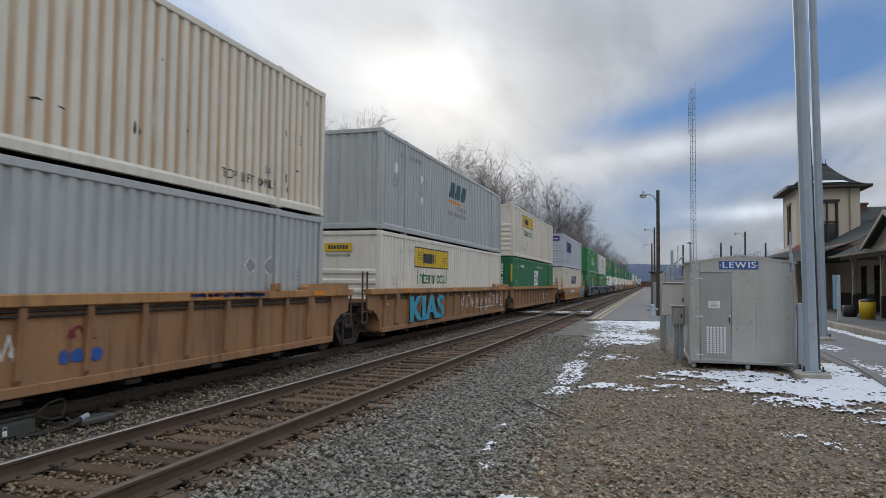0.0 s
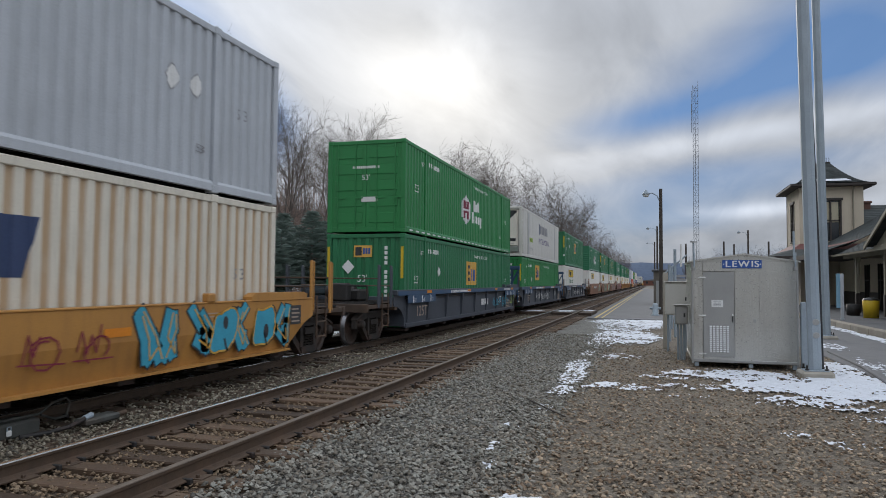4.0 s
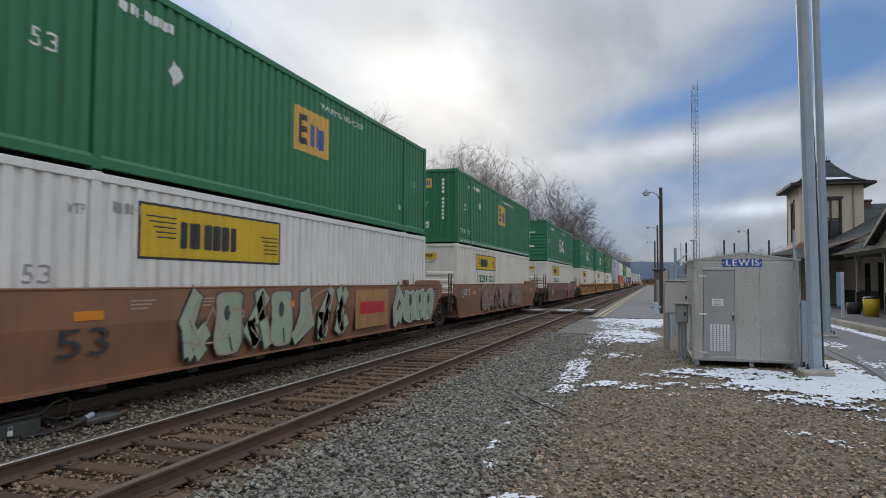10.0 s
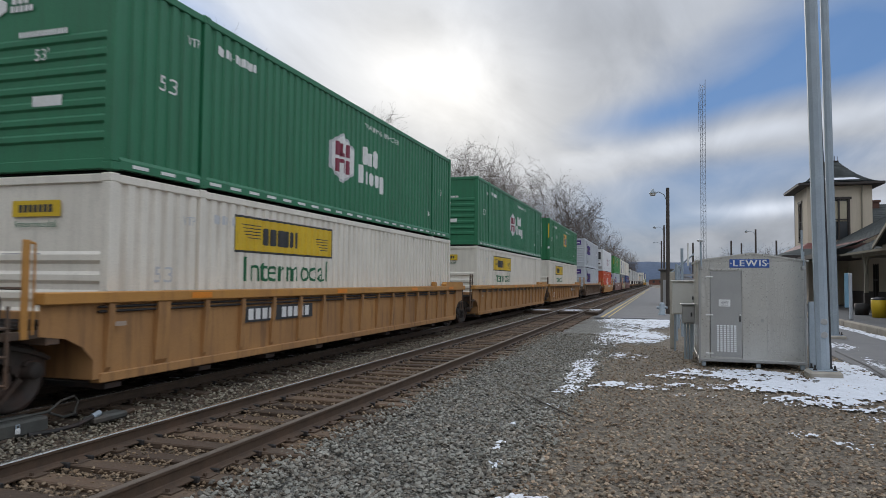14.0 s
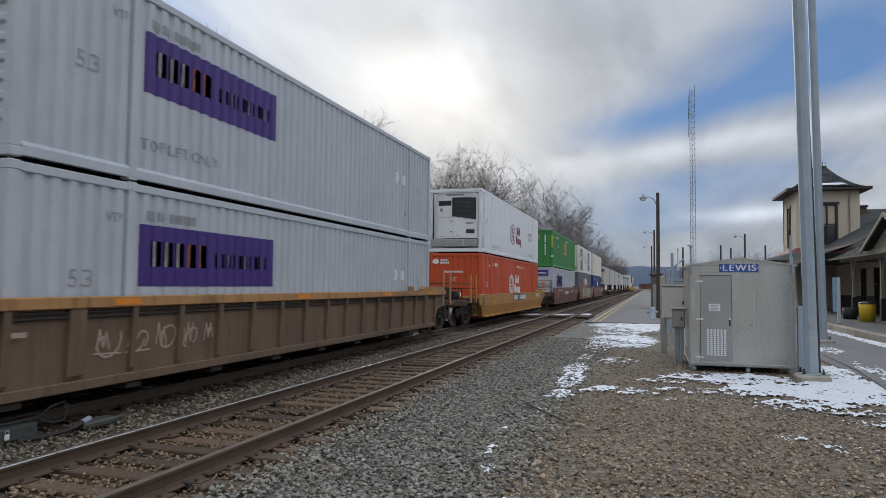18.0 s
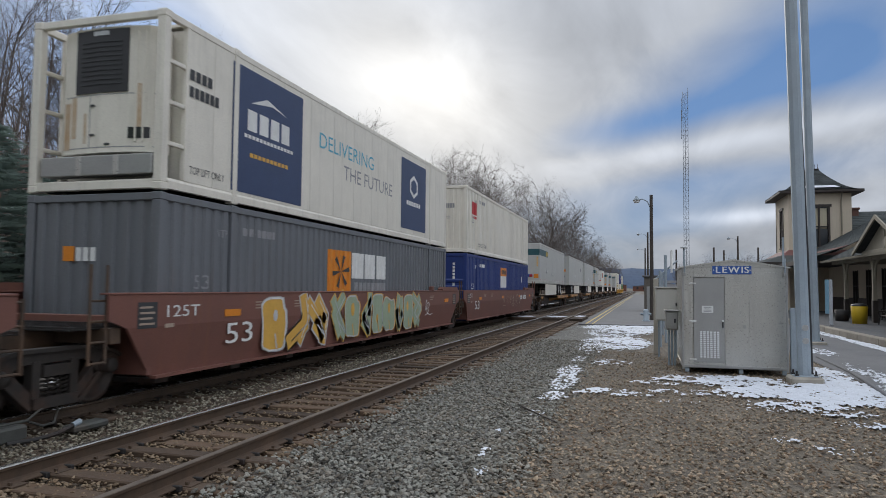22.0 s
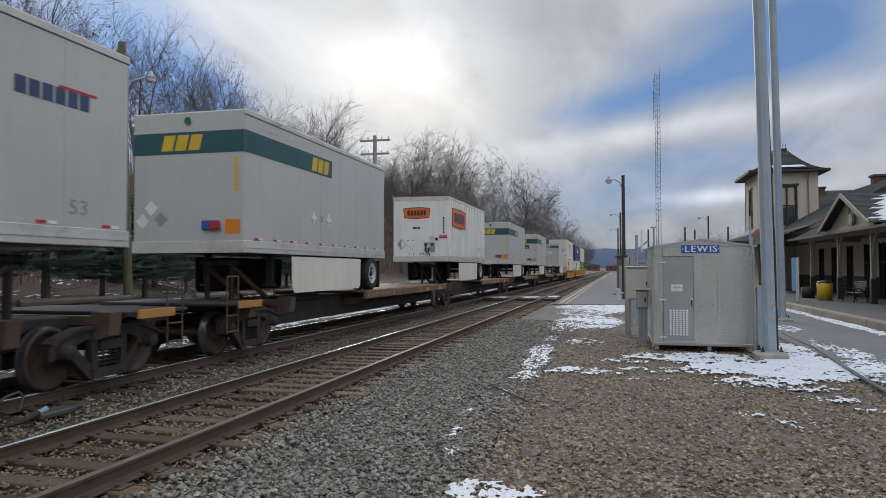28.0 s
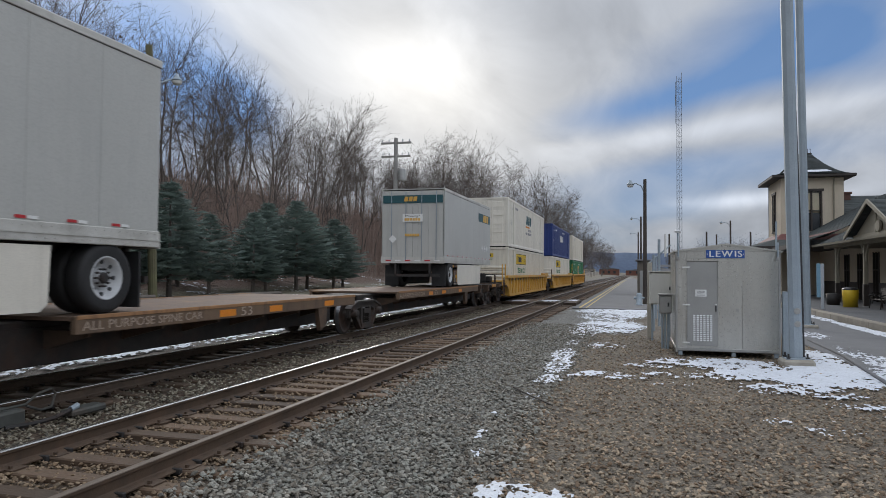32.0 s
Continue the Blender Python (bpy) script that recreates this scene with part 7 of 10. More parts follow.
        part("cross_beam", g, "end_grime", car)
    truck(car, a)
    if far_end:
        truck(car, b)
    for end, yy, s in ((near_end, a, -1), (far_end, b, 1)):
        if end:
            part("end_platform", Geo().box(-1.38, 1.38, min(yy, yy + s * 1.5), max(yy, yy + s * 1.5), 0.99, 1.05, 0.01), "iron", car)
            part("coupler", shared("coupler/", g_coupler), "iron", car, at=pose(0, yy + s * 1.45, 0, 0, 0, 0 if s > 0 else 180))
            for x in (1.34,):
                g = Geo().path([(x, yy + s * 1.0, 0.45), (x, yy + s * 1.0, 1.55), (x, yy + s * 1.4, 1.55), (x, yy + s * 1.4, 0.45)], 0.016, 6)
                for z in (0.5, 0.8):
                    g.tube((x, yy + s * 1.0, z), (x, yy + s * 1.4, z), 0.018, n=5)
                part("end_ladder", g, "end_grime", car)
            part("edge_bar", Geo().box(1.381, 1.42, min(yy + s * 0.2, yy + s * 1.1), max(yy + s * 0.2, yy + s * 1.1), 0.93, 1.07, 0.006), "ttx_yellow", car, "yellow bar at the edge of the platform")
    return rolling(car, mid)


L_SPINE = "rusty orange-brown spine car with a steel wheel deck"
for u in [
    (407.6, 425.0, 416.0, 424.0, True, False, 407.6, L_SPINE, "ttx"),
    (425.0, 445.0, 427.2, 434.5, False, False, 442.0, L_SPINE, "ttx"),
    (445.0, 462.3, 446.2, 453.5, False, True, 461.2, L_SPINE, "ttx"),
    (466.5, 483.7, 472.3, 482.0, True, False, 467.0, L_SPINE, "ttx_rust"),
    (483.7, 501.2, 490.2, 499.6, False, False, 484.5, L_SPINE, "ttx_rust"),
    (501.2, 518.3, 508.0, 516.8, False, False, 502.2, L_SPINE, "ttx_rust"),
    (518.3, 536.4, 525.4, 534.6, False, False, 519.8, L_SPINE, "ttx_rust"),
    (536.4, 552.4, 538.0, 549.0, False, True, 551.2, L_SPINE, "ttx_rust"),
]:
    spine_unit(*u)

T_BOT, T_TOP = 2.02, 4.93


def road_wheel(parent, x, y, r=0.50):
    s = 1 if x > 0 else -1
    w = part("road_wheel", shared("tyre/%d" % s, lambda: Geo().lathe([(0.30, 0.13), (0.42, 0.15), (0.48, 0.13), (0.50, 0.08), (0.50, -0.08), (0.48, -0.13), (0.42, -0.15), (0.30, -0.13)], "x", (0, 0, 0), 28), True), "rubber", parent, at=pose(x, y, DECK + r))
    part("rim", shared("rim/", lambda: Geo().lathe([(0.31, 0.13), (0.29, 0.14), (0.27, 0.05), (0.18, 0.02), (0.17, -0.02), (0.10, -0.03), (0.10, 0.06), (0.0, 0.06)], "x", (0, 0, 0), 24), True), "m_pale", w, "white steel rim", at=Matrix() if s > 0 else pose(0, 0, 0, 0, 0, 180))
    if x > 1.0:
        def holes():
            g = Geo()
            for k in range(8):
                a = k * math.pi / 4
                g.lathe([(0.0, 0.056), (0.028, 0.055), (0.03, 0.02)], "x", (0, 0.225 * math.cos(a), 0.225 * math.sin(a)), 8)
            return g

        def hub():
            g = Geo().lathe([(0.0, 0.12), (0.055, 0.12), (0.075, 0.10), (0.085, 0.05), (0.085, 0.0)], "x", (0, 0, 0), 14)
            for k in range(10):
                a = k * math.pi / 5
                g.lathe([(0.0, 0.085), (0.016, 0.085), (0.016, 0.03)], "x", (0, 0.125 * math.cos(a), 0.125 * math.sin(a)), 6)
            return g
        tagged(part("hand_holes", shared("hand_holes/", holes), "m_black", w), kind="stuff")
        part("hub", shared("hub/", hub), "iron", w, "dark greasy hub with wheel nuts")


def trailer(s_near, length, nose_near, wall, label, ribs=False, decorate=()):
    """A box trailer: skin panels, rails, nose or doors, skirt, wheels, landing gear."""
    t = thing("trailer", pose(TRAIN_X, s_near, 0), label, "semi-trailer", "trailers on the train")
    W, L = HW, length
    n = max(6, round(L / 1.22))
    w = (L - 0.06) / n
    for s in (-1, 1):
        for i in range(n):
            g = Geo()
            xs = sorted((s * (W - 0.04), s * (W - 0.012)))
            g.box(xs[0], xs[1], 0.03 + i * w + 0.002, 0.03 + (i + 1) * w - 0.002, T_BOT + 0.24, T_TOP - 0.11, 0.0015)
            part("side_panel", g, wall, t)
            if ribs and s > 0:
                for k in range(3):
                    g = Geo()
                    y = 0.03 + i * w + k * w / 3
                    g.prism([(W - 0.014, y), (W + 0.022, y + 0.008), (W + 0.022, y + 0.045), (W - 0.014, y + 0.053)], "z", T_BOT + 0.25, T_TOP - 0.12)
                    part("rib", g, wall, t)
        xs = sorted((s * (W - 0.06), s * W))
        part("top_rail", Geo().box(xs[0], xs[1], 0.0, L, T_TOP - 0.12, T_TOP, 0.012), "trailer_rail", t)
        g = Geo().box(xs[0], xs[1], 0.0, L, T_BOT, T_BOT + 0.25, 0.01)
        g.box(*sorted((s * W, s * (W + 0.012))), 0.02, L - 0.02, T_BOT + 0.10, T_BOT + 0.13)
        part("bottom_rail", g, "trailer_rail", t)
        if s > 0:
            g = Geo()
            y = 0.1
            while y < L - 0.1:
                g.box(W + 0.0005, W + 0.005, y, y + 0.016, T_BOT + 0.19, T_BOT + 0.206)
                g.box(W + 0.0005, W + 0.005, y + 0.06, y + 0.076, T_BOT + 0.04, T_BOT + 0.056)
                y += 0.15
            tagged(part("rivets", g, "trailer_rail", t), kind="stuff")
            part("drip_edge", Geo().box(W - 0.011, W - 0.006, 0.02, L - 0.02, T_TOP - 0.128, T_TOP - 0.118), "iron", t, "dark line below the roof rail")
    part("roof", Geo().box(-W + 0.05, W - 0.05, 0.02, L - 0.02, T_TOP - 0.05, T_TOP - 0.015), "trailer", t)
    part("underfloor", Geo().box(-W + 0.06, W - 0.06, 0.05, L - 0.05, T_BOT + 0.02, T_BOT + 0.12), "iron", t)
    nose_y, door_y = (0.0, L) if nose_near else (L, 0.0)
    for y, is_nose in ((nose_y, True), (door_y, False)):
        s = -1 if y == 0 else 1
        ys = sorted((y, y - s * 0.05))
        if is_nose:
            part("nose_wall", Geo().box(-W + 0.02, W - 0.02, ys[0], ys[1], T_BOT + 0.22, T_TOP - 0.02, 0.02), wall, t)
            part("nose_rail", Geo().box(-W, W, min(y, y + s * 0.02), max(y, y + s * 0.02) + 0.001, T_BOT, T_BOT + 0.24, 0.004), "trailer_rail", t)
        else:
            for x0, x1 in ((-W + 0.06, -0.005), (0.005, W - 0.06)):
                g = Geo().box(x0, x1, ys[0], ys[1], T_BOT + 0.22, T_TOP - 0.10, 0.008)
                for k in range(3):
                    xx = x0 + (k + 0.5) * (x1 - x0) / 3
                    g.box(xx - 0.02, xx + 0.02, *sorted((y, y + s * 0.02)), T_BOT + 0.3, T_TOP - 0.2)
                d = part("rear_door", g, wall, t)
                g = Geo()
                for k in (0.3, 0.78):
                    xx = x0 + k * (x1 - x0)
                    g.tube((xx, y + s * 0.03, T_BOT + 0.1), (xx, y + s * 0.03, T_TOP - 0.1), 0.016, n=6)
                part("lock_rod", g, "galv", d)
            part("rear_frame", Geo().box(-W, W, min(y, y + s * 0.02), max(y, y + s * 0.02) + 0.001, T_BOT - 0.02, T_BOT + 0.22, 0.005), "trailer_rail", t)
            g = Geo().box(-1.1, 1.1, *sorted((y, y - s * 0.08)), 1.48, 1.58)
            for x in (-0.7, 0.7):
                g.box(x - 0.04, x + 0.04, *sorted((y, y - s * 0.08)), 1.48, T_BOT)
            part("rear_guard", g, "iron", t)
            for k in range(6):
                x = -1.1 + k * 0.4
                part("tape", Geo().box(x, x + 0.22, *sorted((y + s * 0.022, y + s * 0.025)), T_BOT + 0.06, T_BOT + 0.11), "m_red" if k % 2 == 0 else "m_white", t)
    k, y = 0, 0.4
    while y < L - 0.3:
        part("tape", shared("tape_side/%d" % (k % 2), lambda: Geo().box(W + 0.0005, W + 0.003, 0, 0.16, T_BOT + 0.27, T_BOT + 0.31)), "m_red" if k % 2 == 0 else "m_white", t, at=pose(0, y, 0))
        y += 0.18 if k % 2 == 0 else (0.62 if L < 10 else 1.0)
        k += 1
    axles = (1.05,) if L < 10 else (2.85, 4.15)
    f = 1 if not nose_near else -1
    ax = [door_y + f * a for a in axles]
    for y in ax:
        for x in (W - 0.17, -W + 0.17):
            road_wheel(t, x, y)
        for x in (W - 0.50, -W + 0.50):
            road_wheel(t, x, y)
        part("axle", Geo().tube((-1, y, DECK + 0.5), (1, y, DECK + 0.5), 0.08, n=8), "iron", t)
    part("bogie_frame", Geo().box(-0.6, 0.6, min(ax) - 0.6, max(ax) + 0.6, 1.72, T_BOT + 0.02), "iron", t)
    for x in (W - 0.33, -W + 0.33):
        g = Geo().box(x - 0.28, x + 0.28, *sorted((ax[0] - f * 0.66, ax[0] - f * 0.70)), 1.12, 1.95)
        part("mud_flap", g, "rubber", t)
    sk0, sk1 = (2.2, 6.55) if L < 10 else (3.3, 10.2)
    if not nose_near:
        sk0, sk1 = L - sk1 if L < 10 else 5.6, L - sk0 if L < 10 else 11.8
    for s in (-1, 1):
        xs = sorted((s * (W - 0.05), s * (W - 0.03)))
        # far skirt coloured dark to paint in the shade under the trailer
        part("skirt", Geo().prism([(sk0 + 0.12, 1.14), (sk1 - 0.12, 1.14), (sk1, 1.24), (sk1 + 0.03, 1.98), (sk0 - 0.03, 1.98), (sk0, 1.24)], "x", *xs), "ivory" if s > 0 else "iron", t, "pale side skirt" if s > 0 else "far side skirt, painted dark for shade")
    ly = nose_y + (2.0 if nose_near else -2.0)
    for x in (-0.8, 0.8):
        g = Geo().box(x - 0.07, x + 0.07, ly - 0.07, ly + 0.07, 1.35, T_BOT + 0.05)
        g.box(x - 0.13, x + 0.13, ly - 0.12, ly + 0.12, 1.30, 1.35)
        part("landing_leg", g, "iron", t)
    for f2 in decorate:
        f2(t)
    return rolling(t, s_near)


def tp(t, y0, y1, z0, z1, mat, lift=0.004, slant=0.0, label=""):
    g = Geo().add([(HW - 0.012 + lift, y0, z0), (HW - 0.012 + lift, y1, z0), (HW - 0.012 + lift, y1 + slant * (z1 - z0), z1), (HW - 0.012 + lift, y0 + slant * (z1 - z0), z1)], [(0, 1, 2, 3)])
    return part("marking", g, mat, t, label)


def tbars(t, y0, y1, z0, z1, n, mat, slant=0.2, lift=0.008):
    g = Geo()
    w = (y1 - y0) / n
    for i in range(n):
        a, b = y0 + i * w, y0 + (i + 0.82) * w
        g.add([(HW - 0.012 + lift, a, z0), (HW - 0.012 + lift, b, z0), (HW - 0.012 + lift, b + slant * (z1 - z0), z1), (HW - 0.012 + lift, a + slant * (z1 - z0), z1)], [(0, 1, 2, 3)])
    return part("marking", g, mat, t)


def nbars(t, x0, x1, z0, z1, n, mat, slant=0.2, y=-0.008):
    g = Geo()
    w = (x1 - x0) / n
    for i in range(n):
        a, b = x0 + i * w, x0 + (i + 0.82) * w
        g.add([(a, y, z0), (b, y, z0), (b + slant * (z1 - z0), y, z1), (a + slant * (z1 - z0), y, z1)], [(0, 1, 2, 3)])
    return part("marking", g, mat, t)


def tdia(t, y, z, mat="m_white", r=0.16):
    rim = "m_pale" if mat != "m_white" else "m_white"
    p = part("placard_holder", Geo().prism([(y, z - r), (y + r, z), (y, z + r), (y - r, z)], "x", HW - 0.010, HW - 0.002), rim, t)
    k = r * 0.62
    part("placard", Geo().prism([(y, z - k), (y + k, z), (y, z + k), (y - k, z)], "x", HW - 0.0015, HW + 0.002), mat, p)
    g = Geo()
    for a, b in ((0.45, 0.45), (-0.45, 0.45), (0.45, -0.45), (-0.45, -0.45)):
        g.box(HW - 0.002, HW + 0.004, y + a * r - 0.022, y + a * r + 0.022, z + b * r - 0.012, z + b * r + 0.012)
    tagged(part("clip", g, "m_grey", p), kind="stuff")
    return p


def ndia(t, x, z, mat="m_white", r=0.16, y=-0.006):
    return part("placard", Geo().add([(x, y, z - r), (x + r, y, z), (x, y, z + r), (x - r, y, z)], [(0, 1, 2, 3)]), mat, t)


def deco_band(side_to=4.4, moving=False, number=True, doors=False):
    def deco(t):
        part("marking", Geo().box(-HW + 0.02, HW - 0.02, -0.004, -0.002, 4.05, 4.50), "m_teal", t, "dark teal band")
        tp(t, 0.0, side_to, 4.05, 4.50, "m_teal", label="dark teal band")
        nbars(t, -0.62, 0.32, 4.12, 4.44, 3, "m_yellow", 0.25)
        tbars(t, side_to - 1.25, side_to - 0.2, 4.10, 4.44, 3, "m_yellow", 0.25)
        if moving:
            part("marking", Geo().box(-0.64, 0.57, -0.005, -0.003, 3.56, 3.94), "m_gold", t)
            part("marking", Geo().box(-0.62, 0.55, -0.007, -0.0055, 3.58, 3.92), "m_black", t)
            word("Moving?", -0.009, -0.4, 0.35, 3.76, 0.11, "m_gold", t, flip=True)
            nbars(t, -0.45, 0.42, 3.62, 3.71, 8, "m_gold", 0.0, -0.010)
        if number:
            g = Geo()
            for i in range(6):
                g.box(1.06, 1.16, -0.006, -0.003, 3.25 + i * 0.12, 3.34 + i * 0.12)
            part("marking", g, "m_gold", t)
        part("gladhand_box", Geo().box(0.35, 0.75, -0.06, -0.002, 2.48, 2.68, 0.02), "m_blue", t, "blue and red air couplings")
        part("gladhand", Geo().box(0.56, 0.78, -0.09, -0.05, 2.48, 2.66, 0.03), "m_red", t)
        part("marking", Geo().box(0.86, 1.20, -0.006, -0.003, 2.40, 2.70), "m_orange", t)
        ndia(t, -0.85, 2.95)
        ndia(t, -1.05, 2.68)
        ndia(t, -0.62, 2.72, "m_grey")
        for i, y in enumerate((3.3, 3.75, 4.2)):
            tdia(t, y, 2.95, "m_white" if i != 1 else "m_grey")
        for i in range(3):
            tp(t, 0.8 + i * 1.15, 1.35 + i * 1.15, 4.62, 4.72, "trailer_rail", 0.01)
        part("lamp_lens", Geo().lathe([(0.0, 0.02), (0.06, 0.02), (0.08, 0.0)], "y", (0.0, -0.03, 4.72), 12), "m_green", t)
    return deco


def deco_oval(t):
    # boards wider at the top, with bowed long edges and a black rim
    def board(u0, u1, z0, z1, inset):
        n, out = 8, []
        for k in range(n + 1):
            f = k / n
            out.append((u0 + inset + (u1 - u0 - 2 * inset) * f, z0 - 0.05 * math.sin(math.pi * f)))
        for k in range(n + 1):
            f = 1 - k / n
            out.append((u0 + (u1 - u0) * f, z1 + 0.04 * math.sin(math.pi * f)))
        return out
    part("marking", Geo().prism(board(-0.82, 0.45, 3.98, 4.41, 0.05), "y", -0.005, -0.002), "m_black", t)
    part("marking", Geo().prism(board(-0.79, 0.42, 4.01, 4.38, 0.05), "y", -0.008, -0.0055), "m_vermilion", t, "orange name board")
    part("marking", Geo().prism(board(0.50, 3.50, 3.62, 4.43, 0.12), "x", HW + 0.024, HW + 0.027), "m_black", t)
    part("marking", Geo().prism(board(0.56, 3.44, 3.66, 4.39, 0.12), "x", HW + 0.0275, HW + 0.030), "m_vermilion", t, "orange name board")
    nbars(t, -0.62, 0.28, 4.08, 4.31, 6, "m_black", 0.0, -0.010)
    tbars(t, 0.95, 3.1, 3.80, 4.26, 6, "m_black", 0.0, 0.044)
    nbars(t, -0.37, -0.02, 3.48, 3.57, 6, "m_black", 0.0)
    g = Geo()
    for k in range(6):
        g.box(1.02, 1.09, -0.006, -0.003, 3.28 + k * 0.125, 3.375 + k * 0.125)
    part("marking", g, "m_black", t)
    part("corner_seam", Geo().box(0.845, 0.853, -0.004, -0.001, T_BOT + 0.24, T_TOP - 0.12), "m_pale", t)
    part("nose_cap", Geo().box(-HW + 0.01, HW - 0.01, -0.012, -0.001, T_TOP - 0.19, T_TOP - 0.01, 0.004), "trailer_rail", t, "dull grey cap rail")
    # half-grey placard and the ghost of a lost one
    part("placard_holder", Geo().prism([(-0.90, 2.56), (-0.68, 2.80), (-0.90, 3.04), (-1.12, 2.80)], "y", -0.006, -0.002), "m_grey", t)
    part("placard", Geo().prism([(-0.90, 2.60), (-0.72, 2.80), (-0.90, 3.00)], "y", -0.009, -0.0065), "m_white", t)
    g = Geo()
    for x, z in ((-0.62, 2.95), (-0.38, 2.95), (-0.64, 2.72), (-0.36, 2.72), (-0.50, 2.62), (-0.40, 2.55)):
        g.box(x, x + 0.06, -0.006, -0.002, z, z + 0.02)
    tagged(part("clip", g, "iron", t), kind="stuff")
    # air and light couplings on a grey plate, with hoses
    b = part("gladhand_box", Geo().box(0.16, 0.66, -0.03, -0.002, 2.47, 2.88, 0.01), "alu_dark", t, "grey coupling plate")
    for x in (0.24, 0.54):
        part("gladhand", Geo().lathe([(0.0, -0.10), (0.05, -0.09), (0.06, -0.03)], "y", (x, -0.01, 2.78), 10), "iron", b)
    part("gladhand", Geo().box(0.32, 0.48, -0.13, -0.03, 2.62, 2.74, 0.02), "m_pale", b)
    part("hose", Geo().path([(0.40, -0.10, 2.62), (0.38, -0.13, 2.45), (0.46, -0.10, 2.28)], 0.022, 6), "rubber", b)
    part("hose", Geo().path([(0.28, -0.08, 2.70), (0.24, -0.12, 2.50), (0.36, -0.10, 2.32)], 0.018, 6), "rubber", b)
    part("marking", Geo().prism([(0.38, 2.94), (0.64, 2.94), (0.64, 3.16), (0.38, 3.16)], "y", -0.006, -0.003), "m_pale", t)
    part("socket", Geo().lathe([(0.0, -0.06), (0.06, -0.05), (0.07, 0.0)], "y", (0.73, -0.005, 3.02), 12), "iron", t)
    w = part("marking", Geo().box(0.86, 1.22, -0.006, -0.003, 3.05, 3.21), "m_red", t, "red warning plate")
    word("WARNING", -0.007, 0.88, 1.20, 3.13, 0.055, "m_white", w, flip=True)
    g = Geo()
    for x in (-0.55, -0.35, -0.05, 0.02, 0.12):
        g.box(x, x + 0.025, -0.02, -0.002, 2.33, 2.42)
    tagged(part("lamp_stub", g, "iron", t), kind="stuff")
    for y in (6.9, 7.5):
        tdia(t, y, 2.7, "m_grey")


def deco_plain(front_far=False):
    def deco(t):
        for y in (6.0, 6.6, 7.2):
            tdia(t, y, 2.95, r=0.22)
        part("marking", Geo().box(0.55, 0.95, -0.028, -0.024, 3.35, 3.58), "m_orange", t)
        ndia(t, 0.3, 2.85, y=-0.03)
        ndia(t, 0.75, 2.85, "m_grey", y=-0.03)
        if front_far:
            tp(t, 12.6, 14.0, 3.6, 4.0, "m_grey", 0.003)
    return deco


def deco_force(t):
    tbars(t, 14.2, 15.5, 3.90, 4.12, 6, "m_navy", 0.0)
    tp(t, 14.9, 15.6, 4.12, 4.16, "m_red", 0.006, 0.6)
    word("53", HW - 0.004, 15.1, 15.45, 2.45, 0.2, "m_grey", t)
    deco_plain()(t)


def deco_door_band(t):
    part("marking", Geo().box(-HW + 0.07, HW - 0.07, -0.026, -0.022, 4.35, 4.66), "m_teal", t)
    nbars(t, -0.35, 0.2, 4.42, 4.60, 3, "m_gold", 0.2, -0.05)
    tp(t, 6.0, 8.6, 4.05, 4.45, "m_teal")
    tbars(t, 7.0, 8.2, 4.08, 4.42, 3, "m_gold")
    part("marking", Geo().box(-0.4, 0.42, -0.05, -0.046, 3.62, 3.92), "m_white", t)
    word("Moving?", -0.052, -0.3, 0.3, 3.80, 0.09, "m_black", t, flip=True)
    nbars(t, -0.32, 0.34, 3.66, 3.76, 6, "m_gold", 0.0, -0.052)
    nbars(t, -0.3, 0.3, 3.05, 3.15, 6, "m_gold", 0.0, -0.052)
    ndia(t, -0.8, 2.95, y=-0.05)
    for y in (6.8, 7.4, 7.9):
        tdia(t, y, 2.8)


trailer(406.40, 16.10, True, "trailer", "long pale grey trailer with a dark teal band round its nose", False, (deco_band(4.5), lambda t: [tdia(t, y, 2.78, m, 0.19) for y, m in ((6.9, "m_grey"), (7.55, "m_white"), (8.25, "m_grey"))]))
trailer(426.95, 16.25, False, "trailer", "long grey trailer with panelled rear doors", False, (deco_plain(True),))
trailer(446.10, 16.30, False, "trailer", "long plain grey-white trailer with a small blue name", False, (deco_force,))
trailer(465.80, 8.65, True, "trailer", "short pale grey trailer with a dark teal band", False, (deco_band(4.4),))
trailer(483.25, 8.65, True, "white", "short white ribbed trailer with orange name boards", True, (deco_oval,))
trailer(501.05, 8.65, True, "trailer", "short pale grey trailer with a dark teal band", False, (deco_band(4.4),))
trailer(518.60, 8.62, True, "trailer", "short pale grey trailer with a teal band and black oval", False, (deco_band(4.4, True),))
trailer(543.85, 8.75, False, "trailer", "short grey trailer with a dark teal band across its rear doors", False, (deco_door_band,))


# ---- paved ground, platform, kerb ----
def slab(name, x0, x1, y0, y1, z, material, label, depth=0.12):
    return tagged(part(name, Geo().box(x0, x1, y0, y1, z - depth, z, 0.02), material), label, "pavement", kind="structure")


MAT["mid_asphalt"] = surf("worn_asphalt", (0.135, 0.135, 0.138), (0.10, 0.10, 0.103), 0.85, 0, 0.8, 60, 0.35, (0.19, 0.187, 0.18), 0.4)
MAT["dark_asphalt"] = surf("dark_worn_asphalt", (0.085, 0.088, 0.094), (0.06, 0.062, 0.066), 0.85, 0, 0.7, 60, 0.35, (0.15, 0.148, 0.145), 0.4)
slab("platform", -3.30, 7.75, 37.2, 240, GROUND + 0.04, "mid_asphalt", "grey asphalt platform beside the track")
slab("road", 4.35, 7.75, -6, 37.2, GROUND + 0.012, "mid_asphalt", "grey asphalt drive beside the station kerb")
slab("station_platform", 8.17, 30, 8, 95, 0.055, "dark_asphalt", "raised grey asphalt platform along the station", 0.25)
